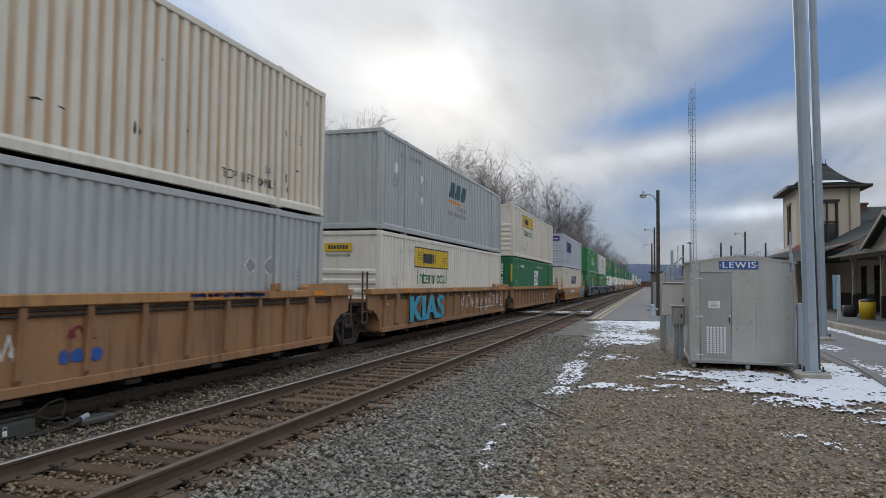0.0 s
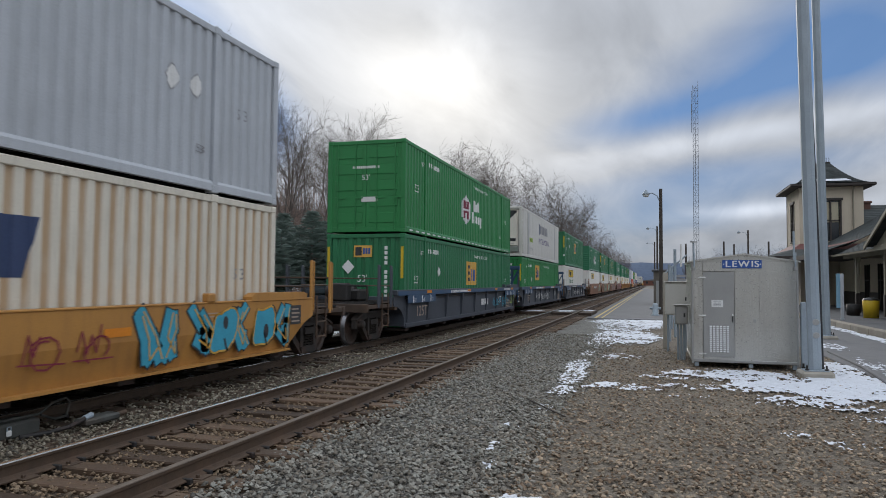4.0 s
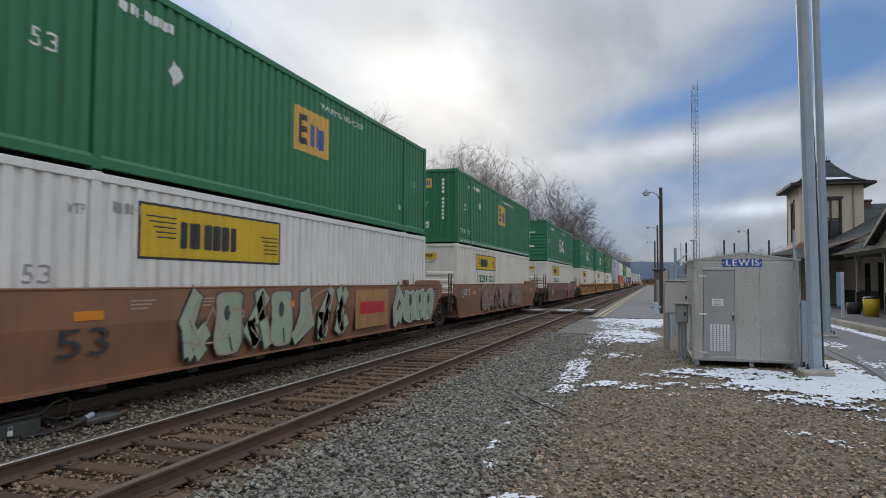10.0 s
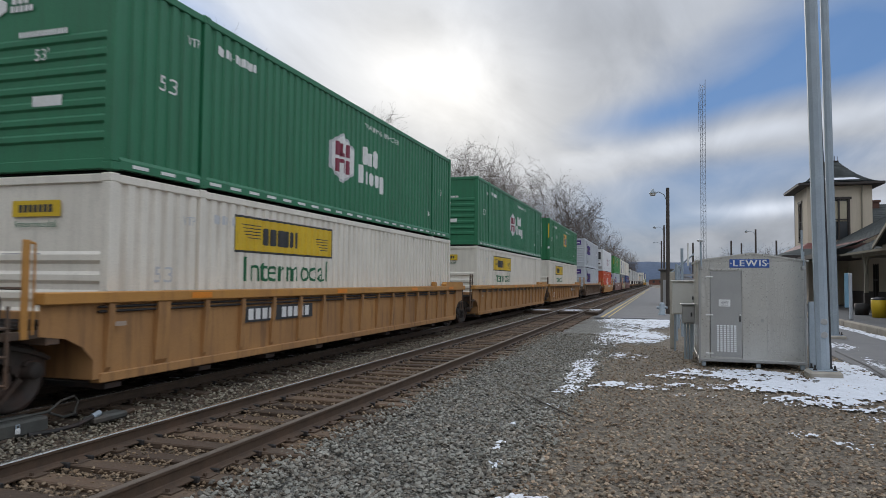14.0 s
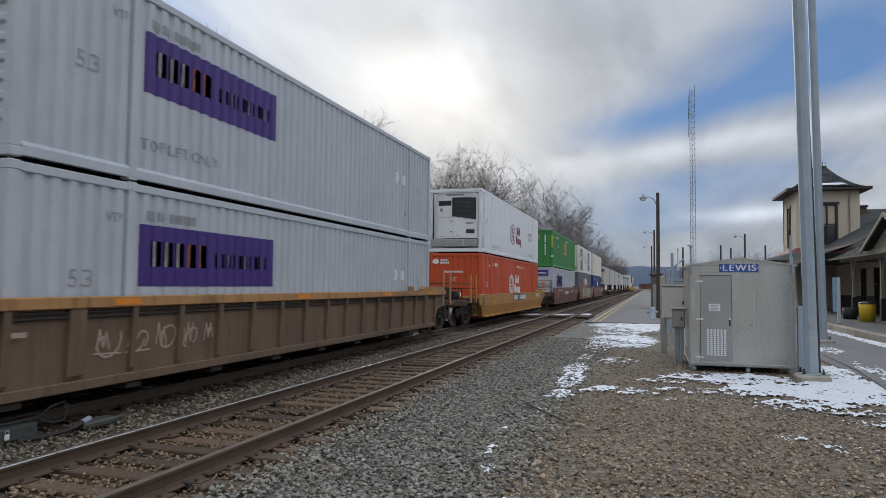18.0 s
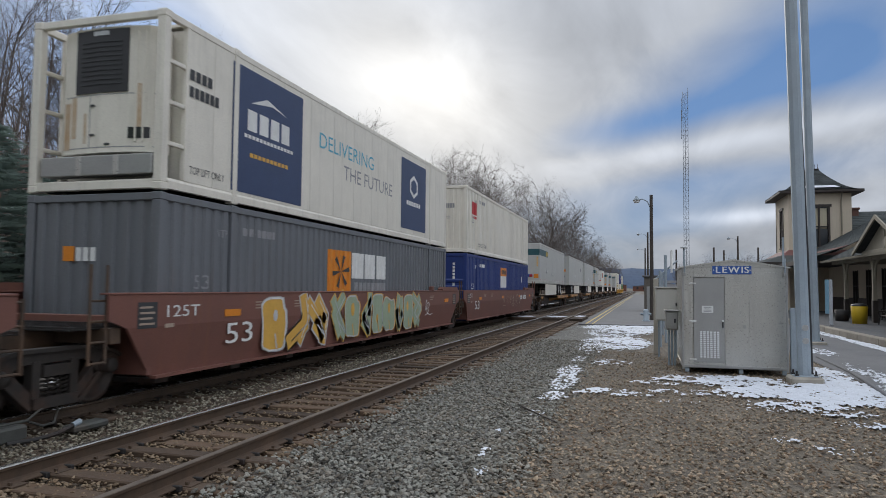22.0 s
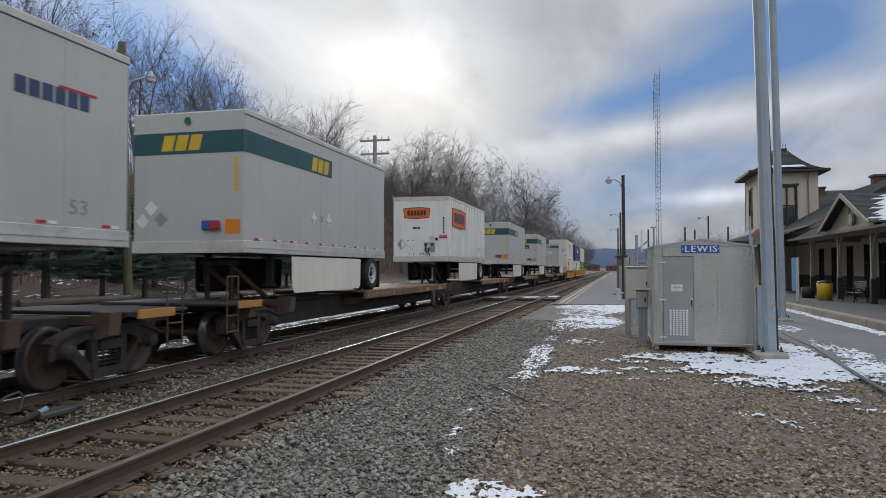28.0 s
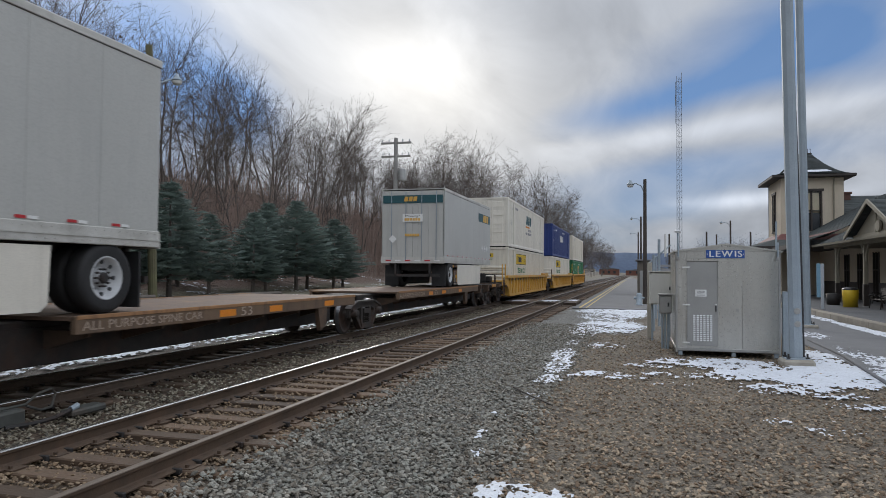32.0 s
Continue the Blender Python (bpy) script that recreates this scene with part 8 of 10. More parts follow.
MAT["kerb_concrete"] = surf("worn_tan_concrete", (0.30, 0.265, 0.21), (0.21, 0.185, 0.15), 0.9, 0, 1.4, 30, 0.5, (0.12, 0.10, 0.08), 0.6, vary=0.2, dist=0.02)
kerb = thing("kerb", pose(0, 0, 0), "tan worn concrete kerb along the station platform", "kerb", kind="structure")
for i in range(24):
    y = 10 + i * 2.5
    part("kerb_stone", Geo().box(7.80, 8.165, y + 0.01, y + 2.49, GROUND - 0.1, 0.06, 0.03), "kerb_concrete", kerb)
line = thing("platform_marking", pose(0, 0, 0), "worn yellow safety line along the platform edge", "marking", kind="structure")
for i in range(40):
    y = 37.6 + i * 4
    part("stripe", Geo().box(-2.98, -2.86, y, y + 3.98, GROUND + 0.041, GROUND + 0.045), "yellow_line", line)
    part("stripe", Geo().box(-2.62, -2.55, y, y + 3.98, GROUND + 0.041, GROUND + 0.045), "yellow_line", line)
cross = thing("grade_crossing", pose(0, 0, 0), "dark planks laid between the rails", "crossing", kind="structure")
for i, (x0, x1) in enumerate(((-10.1, -9.3), (-9.1, -7.78), (-7.6, -5.8), (-5.62, -4.28), (-4.08, -3.35))):
    for k in range(3):
        part("plank", Geo().box(x0, x1, 40.3 + k * 1.45, 41.7 + k * 1.45, -0.2, -0.03, 0.015), "tie", cross)


# ---- old snow: low broken sheets ----
def snow(name, blobs, seed, label, cell=0.05, cover=0.0, thick=0.015, base=None, follow=False):
    """blobs: (x, y, rx, ry, weight). A sheet where the sum of the blobs and some noise is high enough."""
    x0 = min(b[0] - b[2] * 1.4 for b in blobs)
    x1 = max(b[0] + b[2] * 1.4 for b in blobs)
    y0 = min(b[1] - b[3] * 1.4 for b in blobs)
    y1 = max(b[1] + b[3] * 1.4 for b in blobs)
    nx, ny = int((x1 - x0) / cell) + 1, int((y1 - y0) / (cell * 1.6)) + 1
    xs, ys = np.linspace(x0, x1, nx), np.linspace(y0, y1, ny)
    val = np.full((ny, nx), -1.0)
    for bx, by, rx, ry, w in blobs:
        d = ((xs[None] - bx) / rx) ** 2 + ((ys[:, None] - by) / ry) ** 2
        val = np.maximum(val, np.minimum(1.0, 2.0 * (1 - d)) * (0.10 + 0.40 * w))
    for j in range(ny):
        for i in range(nx):
            if val[j, i] > -0.8:
                p = Vector((xs[i] * 1.3, ys[j] * 0.8, seed))
                val[j, i] += 0.35 * noise.noise(p) + 0.50 * noise.noise(p * 3.3) + 0.75 * noise.noise(p * 8) + 0.80 * noise.noise(p * 19)
    keep = val > cover
    idx = -np.ones((ny, nx), int)
    vs, fs = [], []
    gz = GROUND if base is None else base
    for j in range(ny - 1):
        for i in range(nx - 1):
            if keep[j, i] and keep[j, i + 1] and keep[j + 1, i] and keep[j + 1, i + 1]:
                q = []
                for a, b in ((j, i), (j, i + 1), (j + 1, i + 1), (j + 1, i)):
                    if idx[a, b] < 0:
                        idx[a, b] = len(vs)
                        h = min(1.0, (val[a, b] - cover) / 0.5)
                        vs.append((xs[b], ys[a], (land(xs[b], ys[a]) + 0.01 if follow else gz) - 0.004 + thick * h + 0.010 * noise.noise(Vector((xs[b] * 14, ys[a] * 14, seed)))))
                    q.append(idx[a, b])
                fs.append(tuple(q))
    if fs:
        tagged(part(name, Geo().add(vs, fs), "snow", smooth=True), label, "snow", kind="stuff")


snow("snow_patch", [(-1.6, 35.2, 1.5, 2.4, 1.6), (-0.2, 34.0, 0.8, 4.5, 1.6), (-1.2, 31.0, 1.3, 3.4, 0.95), (-1.1, 25.5, 1.2, 3.6, 1.3), (-0.4, 25.5, 0.8, 3.0, 1.2), (-1.6, 23.0, 0.5, 2.2, 0.6), (-0.8, 18.6, 0.55, 1.0, 0.45), (0.3, 41.5, 0.5, 2.8, 1.1), (0.25, 36.5, 0.45, 3.0, 1.1)],
     3.1, "old snow at the end of the platform", 0.04, 0.2)
snow("snow_patch", [(-1.72, 19.2, 0.22, 1.1, 0.75), (-1.64, 16.3, 0.30, 1.5, 1.2), (-1.55, 14.2, 0.30, 1.2, 1.1), (-1.53, 12.5, 0.30, 0.6, 1.2), (-1.05, 13.2, 0.26, 0.45, 0.75), (-0.7, 13.5, 0.35, 0.35, 0.65), (-0.3, 13.15, 0.5, 0.3, 0.7), (-1.6, 10.9, 0.2, 0.4, 0.2)],
     5.2, "broken strip of old snow on the gravel", 0.022, 0.2)
snow("snow_patch", [(0.3, 14.9, 0.5, 0.5, 0.6), (0.9, 15.8, 0.8, 0.6, 0.95), (1.8, 15.7, 1.1, 1.1, 1.7), (0.8, 13.7, 0.7, 0.35, 0.75), (1.5, 13.9, 0.8, 0.5, 0.8), (2.4, 14.5, 1.1, 1.1, 2.0), (3.2, 14.1, 1.0, 1.3, 2.3), (2.5, 12.7, 0.8, 0.6, 0.9), (3.7, 15.2, 0.9, 2.0, 2.3), (4.0, 17.8, 0.5, 1.8, 1.3), (2.9, 12.2, 0.5, 0.4, 0.6), (3.0, 11.2, 0.4, 0.35, 0.5)],
     7.7, "old snow in front of the equipment hut", 0.022, 0.2)
snow("snow_patch", [(4.75, 13.5, 0.6, 2.5, 1.0), (5.3, 11.5, 0.8, 1.6, 0.9), (5.0, 9.2, 0.9, 1.3, 0.8), (5.0, 17.0, 0.4, 3.0, 0.5), (5.6, 14.0, 0.7, 2.4, 0.35)], 8.4, "thin snow on the drive", 0.03, base=GROUND + 0.014)
snow("snow_patch", [(7.47, 20, 0.36, 4, 1.3), (7.5, 27, 0.34, 5, 1.5), (7.55, 34, 0.32, 4, 1.1), (7.45, 14, 0.34, 4, 1.0), (5.2, 24, 0.4, 1.5, 0.35)], 9.1, "snow left along the foot of the kerb", 0.045, base=GROUND + 0.014)
snow("snow_patch", [(-1.08, 5.9, 0.30, 0.35, 0.9), (-0.66, 6.0, 0.12, 0.16, 0.6)], 11.0, "small patch of old snow on the gravel", 0.018)
snow("snow_patch", [(-1.79, 9.14, 0.13, 0.25, 0.8), (-1.75, 8.0, 0.10, 0.25, 0.55), (-1.62, 7.2, 0.09, 0.2, 0.45), (1.72, 9.75, 0.22, 0.2, 0.36), (2.2, 9.4, 0.3, 0.25, 0.38), (2.42, 10.2, 0.2, 0.15, 0.25), (2.95, 11.2, 0.3, 0.2, 0.32), (1.9, 12.2, 0.5, 0.2, 0.25), (0.4, 12.6, 0.5, 0.2, 0.2), (3.3, 10.4, 0.3, 0.2, 0.35)],
     12.3, "scattered flecks of snow", 0.014, 0.36)
snow("snow_patch", [(-7.0, 41.9, 0.75, 1.0, 1.3), (-8.6, 42.0, 0.4, 0.8, 0.6)], 13.0, "snow on the planks between the rails", 0.05, base=-0.028)
snow("snow_patch", [(-5.0, 42.4, 0.68, 1.0, 1.3), (-3.75, 43.8, 0.4, 1.2, 0.9)], 14.0, "snow on the planks of the crossing", 0.05, base=-0.028)
snow("snow_patch", [(-10.85, y, 0.34, 4.2, 0.80 if y < 25 else 0.62) for y in range(0, 90, 5)], 15.0, "long broken bank of old snow behind the far rail", 0.05, 0.1, thick=0.04)
snow("snow_patch", [(-8.44, y, 0.5, 1.0, 0.55) for y in (7, 11, 15, 20, 26, 33)], 16.0, "flecks of snow between the rails", 0.05)


# ---- the signal hut and what stands round it ----
def signal_hut():
    h = thing("signal_hut", pose(0.86, 17.1, GROUND), "bare metal equipment hut with a louvred door and a blue sign", "equipment hut")
    W, D = 2.22, 2.7
    z0, z1, zp = 0.17, 2.40, 2.55
    for s, x in ((0, 0.0), (1, W - 0.03)):
        for k in range(3):
            part("side_panel", Geo().box(x, x + 0.03, k * D / 3 + 0.003, (k + 1) * D / 3 - 0.003, z0, z1, 0.004), "alu", h)
    def buckled(x0, x1, y0, y1, za, zb, amount, seed):
        """A sheet whose face bulges and dips by a few millimetres."""
        nx, nz = 10, 24
        vs, fs = [], []
        for j in range(nz + 1):
            for i in range(nx + 1):
                u, v = i / nx, j / nz
                edge = min(1.0, 5 * min(u, 1 - u, v, 1 - v))
                d = amount * edge * (noise.noise(Vector((u * 1.6, v * 2.6, seed))) + 0.5 * noise.noise(Vector((u * 4, v * 7, seed + 5))))
                vs.append((x0 + (x1 - x0) * u, y0 - d, za + (zb - za) * v))
        n = nx + 1
        fs = [(j * n + i, j * n + i + 1, (j + 1) * n + i + 1, (j + 1) * n + i) for j in range(nz) for i in range(nx)]
        k = len(vs)
        rim = [i for i in range(n)] + [j * n + nx for j in range(1, nz + 1)] + [nz * n + i for i in range(nx - 1, -1, -1)] + [j * n for j in range(nz - 1, 0, -1)]
        m = len(rim)
        vs += [vs[i] for i in rim] + [(vs[i][0], y1, vs[i][2]) for i in rim]
        fs += [(k + i, k + (i + 1) % m, k + m + (i + 1) % m, k + m + i) for i in range(m)] + [tuple(range(k + 2 * m - 1, k + m - 1, -1))]
        return Geo().add(vs, fs)

    for q, (x0, x1) in enumerate(((0.034, 0.235), (0.915, 1.43), (1.434, W - 0.034))):
        part("front_panel", buckled(x0, x1, 0.0, 0.03, z0, z1 - 0.01, 0.007, q * 3.1 + 0.4), "alu", h, smooth=True)
    part("front_panel", Geo().box(0.239, 0.911, 0.0, 0.03, 2.235, z1 - 0.01, 0.004), "alu", h)
    part("front_panel", Geo().box(0.239, 0.911, 0.0, 0.03, 0.172, 0.222, 0.004), "alu", h)
    part("back_panel", Geo().box(0.034, W - 0.034, D - 0.03, D, z0, z1, 0.004), "alu", h)
    part("gable", Geo().prism([(0.0, z1 - 0.005), (W, z1 - 0.005), (W / 2, zp)], "y", 0.002, 0.028), "alu", h)
    part("gable", Geo().prism([(0.0, z1 - 0.005), (W, z1 - 0.005), (W / 2, zp)], "y", D - 0.03, D - 0.004), "alu", h)
    for s in (0, 1):
        xa, xb = (-0.06, W / 2) if s == 0 else (W + 0.06, W / 2)
        part("roof_sheet", Geo().prism([(xa, z1 - 0.02), (xb, zp), (xb, zp + 0.035), (xa, z1 + 0.015)], "y", -0.05, D + 0.05), "alu", h)
    for x in (-0.012, W - 0.035):
        part("corner_post", Geo().box(x, x + 0.047, -0.012, 0.035, 0.06, z1, 0.004), "alu_dark", h)
    part("base_frame", Geo().box(-0.01, W + 0.01, -0.008, D, 0.10, 0.172, 0.01), "alu_dark", h)
    for x in (0.05, 1.2, W - 0.12):
        part("foot", Geo().box(x, x + 0.09, 0.02, 0.12, 0.0, 0.10, 0.005), "galv", h)
        part("foot", Geo().box(x, x + 0.09, D - 0.12, D - 0.02, 0.0, 0.10, 0.005), "galv", h)
    d = part("door", buckled(0.244, 0.905, -0.022, 0.004, 0.225, 2.165, 0.005, 9.7), "alu_dark", h, "grey metal door", smooth=True)
    part("door_hood", Geo().box(0.235, 0.93, -0.045, 0.0, 2.17, 2.235, 0.008), "alu", h)
    for k in range(6):
        for r in range(14):
            part("louvre", shared("hut_louvre/", lambda: Geo().prism([(-0.030, 0.0), (-0.022, 0.0), (-0.022, 0.034), (-0.040, 0.012)], "x", 0, 0.046)), "reefer", d, at=pose(0.375 + k * 0.073, -0.001, 0.335 + r * 0.0435))
    for z in (0.28, 1.15, 2.02):
        part("hinge", Geo().box(0.14, 0.30, -0.034, -0.02, z, z + 0.03, 0.004), "m_white", d)
    part("handle", Geo().box(0.852, 0.878, -0.065, -0.02, 1.02, 1.20, 0.008), "m_black", d, "dark door handle")
    part("knob", Geo().lathe([(0.0, -0.05), (0.02, -0.05), (0.024, -0.02)], "y", (0.865, -0.02, 1.18), 10), "m_white", d)
    n = part("notice", Geo().box(0.42, 0.665, -0.028, -0.0225, 1.36, 1.52), "m_white", d, "white printed notice")
    for k in range(4):
        part("text_bar", Geo().box(0.46, 0.625, -0.0305, -0.0285, 1.385 + k * 0.03, 1.395 + k * 0.03), "m_grey", n)
    s = part("sign", Geo().box(0.655, 1.485, -0.022, -0.002, 2.245, 2.435, 0.004), "m_blue", h, "blue enamel sign")
    for x in (0.685, 1.455):
        part("screw", Geo().lathe([(0.0, -0.006), (0.012, -0.005), (0.014, 0.0)], "y", (x, -0.023, 2.34), 8), "m_white", s)
    glyphs = [letters(ch, 0.142) for ch in "LEWIS"]
    k = (0.71 - 4 * 0.030) / sum(w for me, w in glyphs)
    at = 0.712
    for me, w in glyphs:
        for dx in (0.0, 0.006, 0.012):
            part("lettering", me, "m_white", s, at=Matrix(((0, k, 0, at + dx), (-1, 0, 0, -0.026 - dx * 0.2), (0, 0, 1, 2.278), (0, 0, 0, 1))))
        at += w * k + 0.030
    part("lock_plate", Geo().box(1.30, 1.36, -0.012, 0.0, 1.02, 1.10, 0.004), "alu_dark", h)
    # flood lamp and conduit at the roof corners
    for x in (0.02, W - 0.08):
        a = part("bracket", Geo().box(x - 0.01, x + 0.06, -0.07, 0.0, 2.20, 2.28, 0.01), "alu_dark", h)
        part("conduit", Geo().path([(x + 0.03, -0.05, 2.28), (x + 0.03, -0.05, 2.60)], 0.018, 8), "galv", h)
    part("aerial", Geo().path([(0.06, 0.35, 2.4), (0.06, 0.35, 2.88)], 0.022, 8), "galv", h)
    part("aerial_cap", Geo().lathe([(0.0, 0.07), (0.05, 0.065), (0.08, 0.035), (0.07, 0.0), (0.0, 0.0)], "z", (0.06, 0.35, 2.86), 14), "m_pale", h)
    part("aerial", Geo().path([(W - 0.02, 0.3, 2.3), (W - 0.02, 0.3, 3.1)], 0.022, 8), "galv", h)
    part("aerial", Geo().path([(-0.2, 0.9, 2.3), (-0.2, 0.9, 2.85)], 0.025, 8), "m_white", h)
    # slim junction post at the right corner
    part("cable_post", Geo().box(W + 0.05, W + 0.19, -0.02, 0.10, 0.0, 1.50, 0.01), "galv", h)
    return h


signal_hut()


MAT["fxpale"] = paint("pale_warm_grey_paint", (0.62, 0.61, 0.56), amt=0.15)


def cabinet(name, x, y, w, d, z0, z1, label, legs=2, material="galv"):
    c = thing(name, pose(x, y, GROUND), label, "electrical cabinet")
    part("body", Geo().box(0, w, 0, d, z0, z1, 0.015), material, c)
    part("door", Geo().box(0.02, w - 0.02, -0.02, -0.001, z0 + 0.03, z1 - 0.03, 0.008), material, c)
    part("hood", Geo().box(-0.03, w + 0.03, -0.05, d + 0.02, z1, z1 + 0.035, 0.008), material, c)
    part("latch", Geo().box(w - 0.1, w - 0.06, -0.035, -0.02, (z0 + z1) / 2 - 0.05, (z0 + z1) / 2 + 0.05, 0.005), "m_black", c)
    for k in range(legs):
        xx = 0.08 + k * (w - 0.16) / max(1, legs - 1)
        part("leg", Geo().tube((xx, d / 2, 0), (xx, d / 2, z0 + 0.02), 0.028, n=8), "galv", c)
    return c


cabinet("relay_cabinet", 0.32, 20.3, 0.62, 0.4, 1.02, 1.92, "pale grey relay cabinet on two pipe legs beside the hut", 2, "fxpale")
cabinet("meter_box", 0.52, 18.3, 0.30, 0.25, 0.88, 1.34, "dark grey meter box on conduits against the hut", 3, "alu_dark")
p = thing("marker_post", pose(0.34, 21.2, GROUND), "square pale concrete post", "post")
part("shaft", Geo().box(-0.07, 0.07, -0.07, 0.07, 0, 2.2, 0.015), "concrete", p)
p = thing("marker_post", pose(0.52, 24.0, GROUND), "thin galvanised pipe post", "post")
part("shaft", Geo().tube((0, 0, 0), (0, 0, 2.5), 0.045, n=10), "galv", p)
p = thing("marker_post", pose(0.75, 26.0, GROUND), "thin galvanised pipe post with a cross bar", "post")
part("shaft", Geo().tube((0, 0, 0), (0, 0, 3.1), 0.05, n=10), "galv", p)
part("bar", Geo().tube((-0.4, 0, 2.2), (0.4, 0, 2.9), 0.03, n=8), "galv", p)
fr = thing("equipment_frame", pose(0.75, 30.5, GROUND), "galvanised pipe frame with slatted panels", "equipment rack")
for x in (0, 0.9):
    part("post", Geo().tube((x, 0, 0), (x, 0, 2.6), 0.05, n=8), "galv", fr)
for k in range(6):
    part("slat", Geo().box(0, 0.9, -0.03, 0.03, 1.35 + k * 0.16, 1.45 + k * 0.16), "m_grey", fr)


def mast(x, y, w, d, top, label, plate=True, lean=-0.85):
    """A tall folded steel mast bolted to a concrete footing."""
    m = thing("signal_mast", pose(x, y, GROUND, 0, lean, 0), label, "steel mast", "steel masts beside the hut")
    part("footing", Geo().box(-0.31, 0.31, -0.31, 0.31, -0.2, 0.12, 0.04), "concrete", m, "square concrete footing")
    part("base_plate", Geo().box(-0.23, 0.23, -0.23, 0.23, 0.12, 0.14, 0.006), "galv", m)
    for sx in (-0.18, 0.18):
        for sy in (-0.18, 0.18):
            part("bolt", shared("mast_bolt/", lambda: Geo().tube((0, 0, 0.09), (0, 0, 0.24), 0.02, n=6).lathe([(0, 0.17), (0.04, 0.17), (0.04, 0.13), (0, 0.13)], "z", (0, 0, 0), 6)), "iron", m, at=pose(sx, sy, 0))
    n = 8
    pts = [(math.cos(2 * math.pi * (i + 0.5) / n) * w / 2, math.sin(2 * math.pi * (i + 0.5) / n) * d / 2) for i in range(n)]
    g = Geo().add([(px, py, 0.13) for px, py in pts] + [(px * 0.96, py * 0.96, top) for px, py in pts], [(i, (i + 1) % n, n + (i + 1) % n, n + i) for i in range(n)] + [tuple(range(n)), tuple(range(2 * n - 1, n - 1, -1))])
    part("shaft", g, "galv", m, "eight-sided galvanised shaft")
    if plate:
        for z in (1.12, 0.85):
            part("hand_hole", Geo().lathe([(0.0, -0.03), (0.06, -0.03), (0.075, 0.0)], "y", (0.02, -d / 2 + 0.03, z), 12), "alu_dark", m)
        part("cable", Geo().path([(w / 2 + 0.02, 0, 0.2), (w / 2 + 0.02, 0, 2.6), (w / 2 - 0.02, 0, 6.0)], 0.018, 6), "m_black", m)
    return m


mast(3.20, 16.1, 0.262, 0.262, 11.5, "tall grey steel mast on a concrete footing in the snow", True, -1.0)
mast(5.78, 27.2, 0.28, 0.28, 17.0, "second tall grey steel mast further along the drive", False)
# slim sign by the kerb
MAT["sign_blue"] = surf("pale_blue_sign_enamel", (0.22, 0.40, 0.52), (0.18, 0.34, 0.46), 0.5, 0, 2, 30, 0.03)
b = thing("notice_board", pose(8.35, 36.6, 0.06), "slim pale blue sign panel on a white post at the kerb", "sign")
part("post", Geo().box(0.04, 0.18, -0.05, 0.05, 0, 2.15, 0.02), "fxgrey", b)
part("panel", Geo().box(-0.14, 0.03, -0.02, 0.02, 0.55, 2.15, 0.01), "sign_blue", b)


def lamp_post(x, y, top, arm, label, r=0.13, lean=0.0, moss=False):
    l = thing("lamp_post", pose(x, y, GROUND), label, "street lamp", "wooden lamp posts")
    part("pole", Geo().tube((0, 0, -0.3), (lean, 0, top), r, r * 0.75, 12), "old_pole" if not moss else "moss_pole", l)
    s = 1 if arm > 0 else -1
    zt = top - 0.35 if not moss else top - 1.75
    pts = [(lean, 0, zt - 0.55), (lean + arm * 0.25, 0, zt - 0.05), (lean + arm * 0.6, 0, zt + 0.12), (lean + arm, 0, zt + 0.05)]
    if moss:
        pts = [(lean, 0, zt - 0.3), (lean + arm * 0.3, 0, zt + 0.35), (lean + arm * 0.8, 0, zt + 0.62), (lean + arm, 0, zt + 0.62)]
    part("arm", Geo().path(pts, 0.03, 8), "galv", l)
    ex, ez = pts[-1][0], pts[-1][2]
    head = part("lamp_head", Geo().lathe([(0.0, 0.26), (0.07, 0.26), (0.09, 0.16), (0.20, 0.04), (0.22, -0.02), (0.0, -0.02)], "z", (ex, 0, ez), 14), "galv", l, "bell-shaped metal lamp head", smooth=True)
    part("lens", Geo().lathe([(0.19, -0.02), (0.18, -0.10), (0.13, -0.16), (0.0, -0.18)], "z", (ex, 0, ez), 14), "m_white", head, "pale glass lens", smooth=True)
    return l


MAT["old_pole"] = surf("dark_weathered_pole", (0.075, 0.062, 0.052), (0.045, 0.038, 0.033), 0.9, 0, 3, 40, 0.4, (0.12, 0.10, 0.08), 0.4, True)
MAT["moss_pole"] = surf("mossy_pole", (0.15, 0.145, 0.075), (0.10, 0.085, 0.055), 0.9, 0, 1.5, 40, 0.4, (0.17, 0.18, 0.08), 0.5, True)
lamp_post(0.47, 43.6, 7.55, -0.85, "dark wooden lamp post with a bell lamp on the platform")
lamp_post(0.62, 105, 10.1, -1.3, "dark wooden lamp post further along the platform", 0.16)
lamp_post(0.4, 165, 11.2, -1.6, "distant wooden lamp post beside the track", 0.2)
lamp_post(12.6, 104, 9.3, -1.2, "distant wooden lamp post behind the station", 0.15)
for x, y, h in ((9.2, 101, 7.6), (14.6, 100, 7.5), (4.4, 102, 7.4), (11.2, 108, 7.6), (24, 120, 9), (19, 130, 9)):
    p = thing("wooden_pole", pose(x, y, GROUND), "distant bare wooden pole", "pole", "distant poles")
    part("shaft", Geo().tube((0, 0, 0), (0, 0, h), 0.14, 0.11, 8), "old_pole", p)

MAT["cabin"] = surf("grey_brown_render", (0.17, 0.15, 0.125), (0.12, 0.105, 0.09), 0.9, 0, 1.0, 30, 0.2, (0.08, 0.07, 0.06), 0.4)
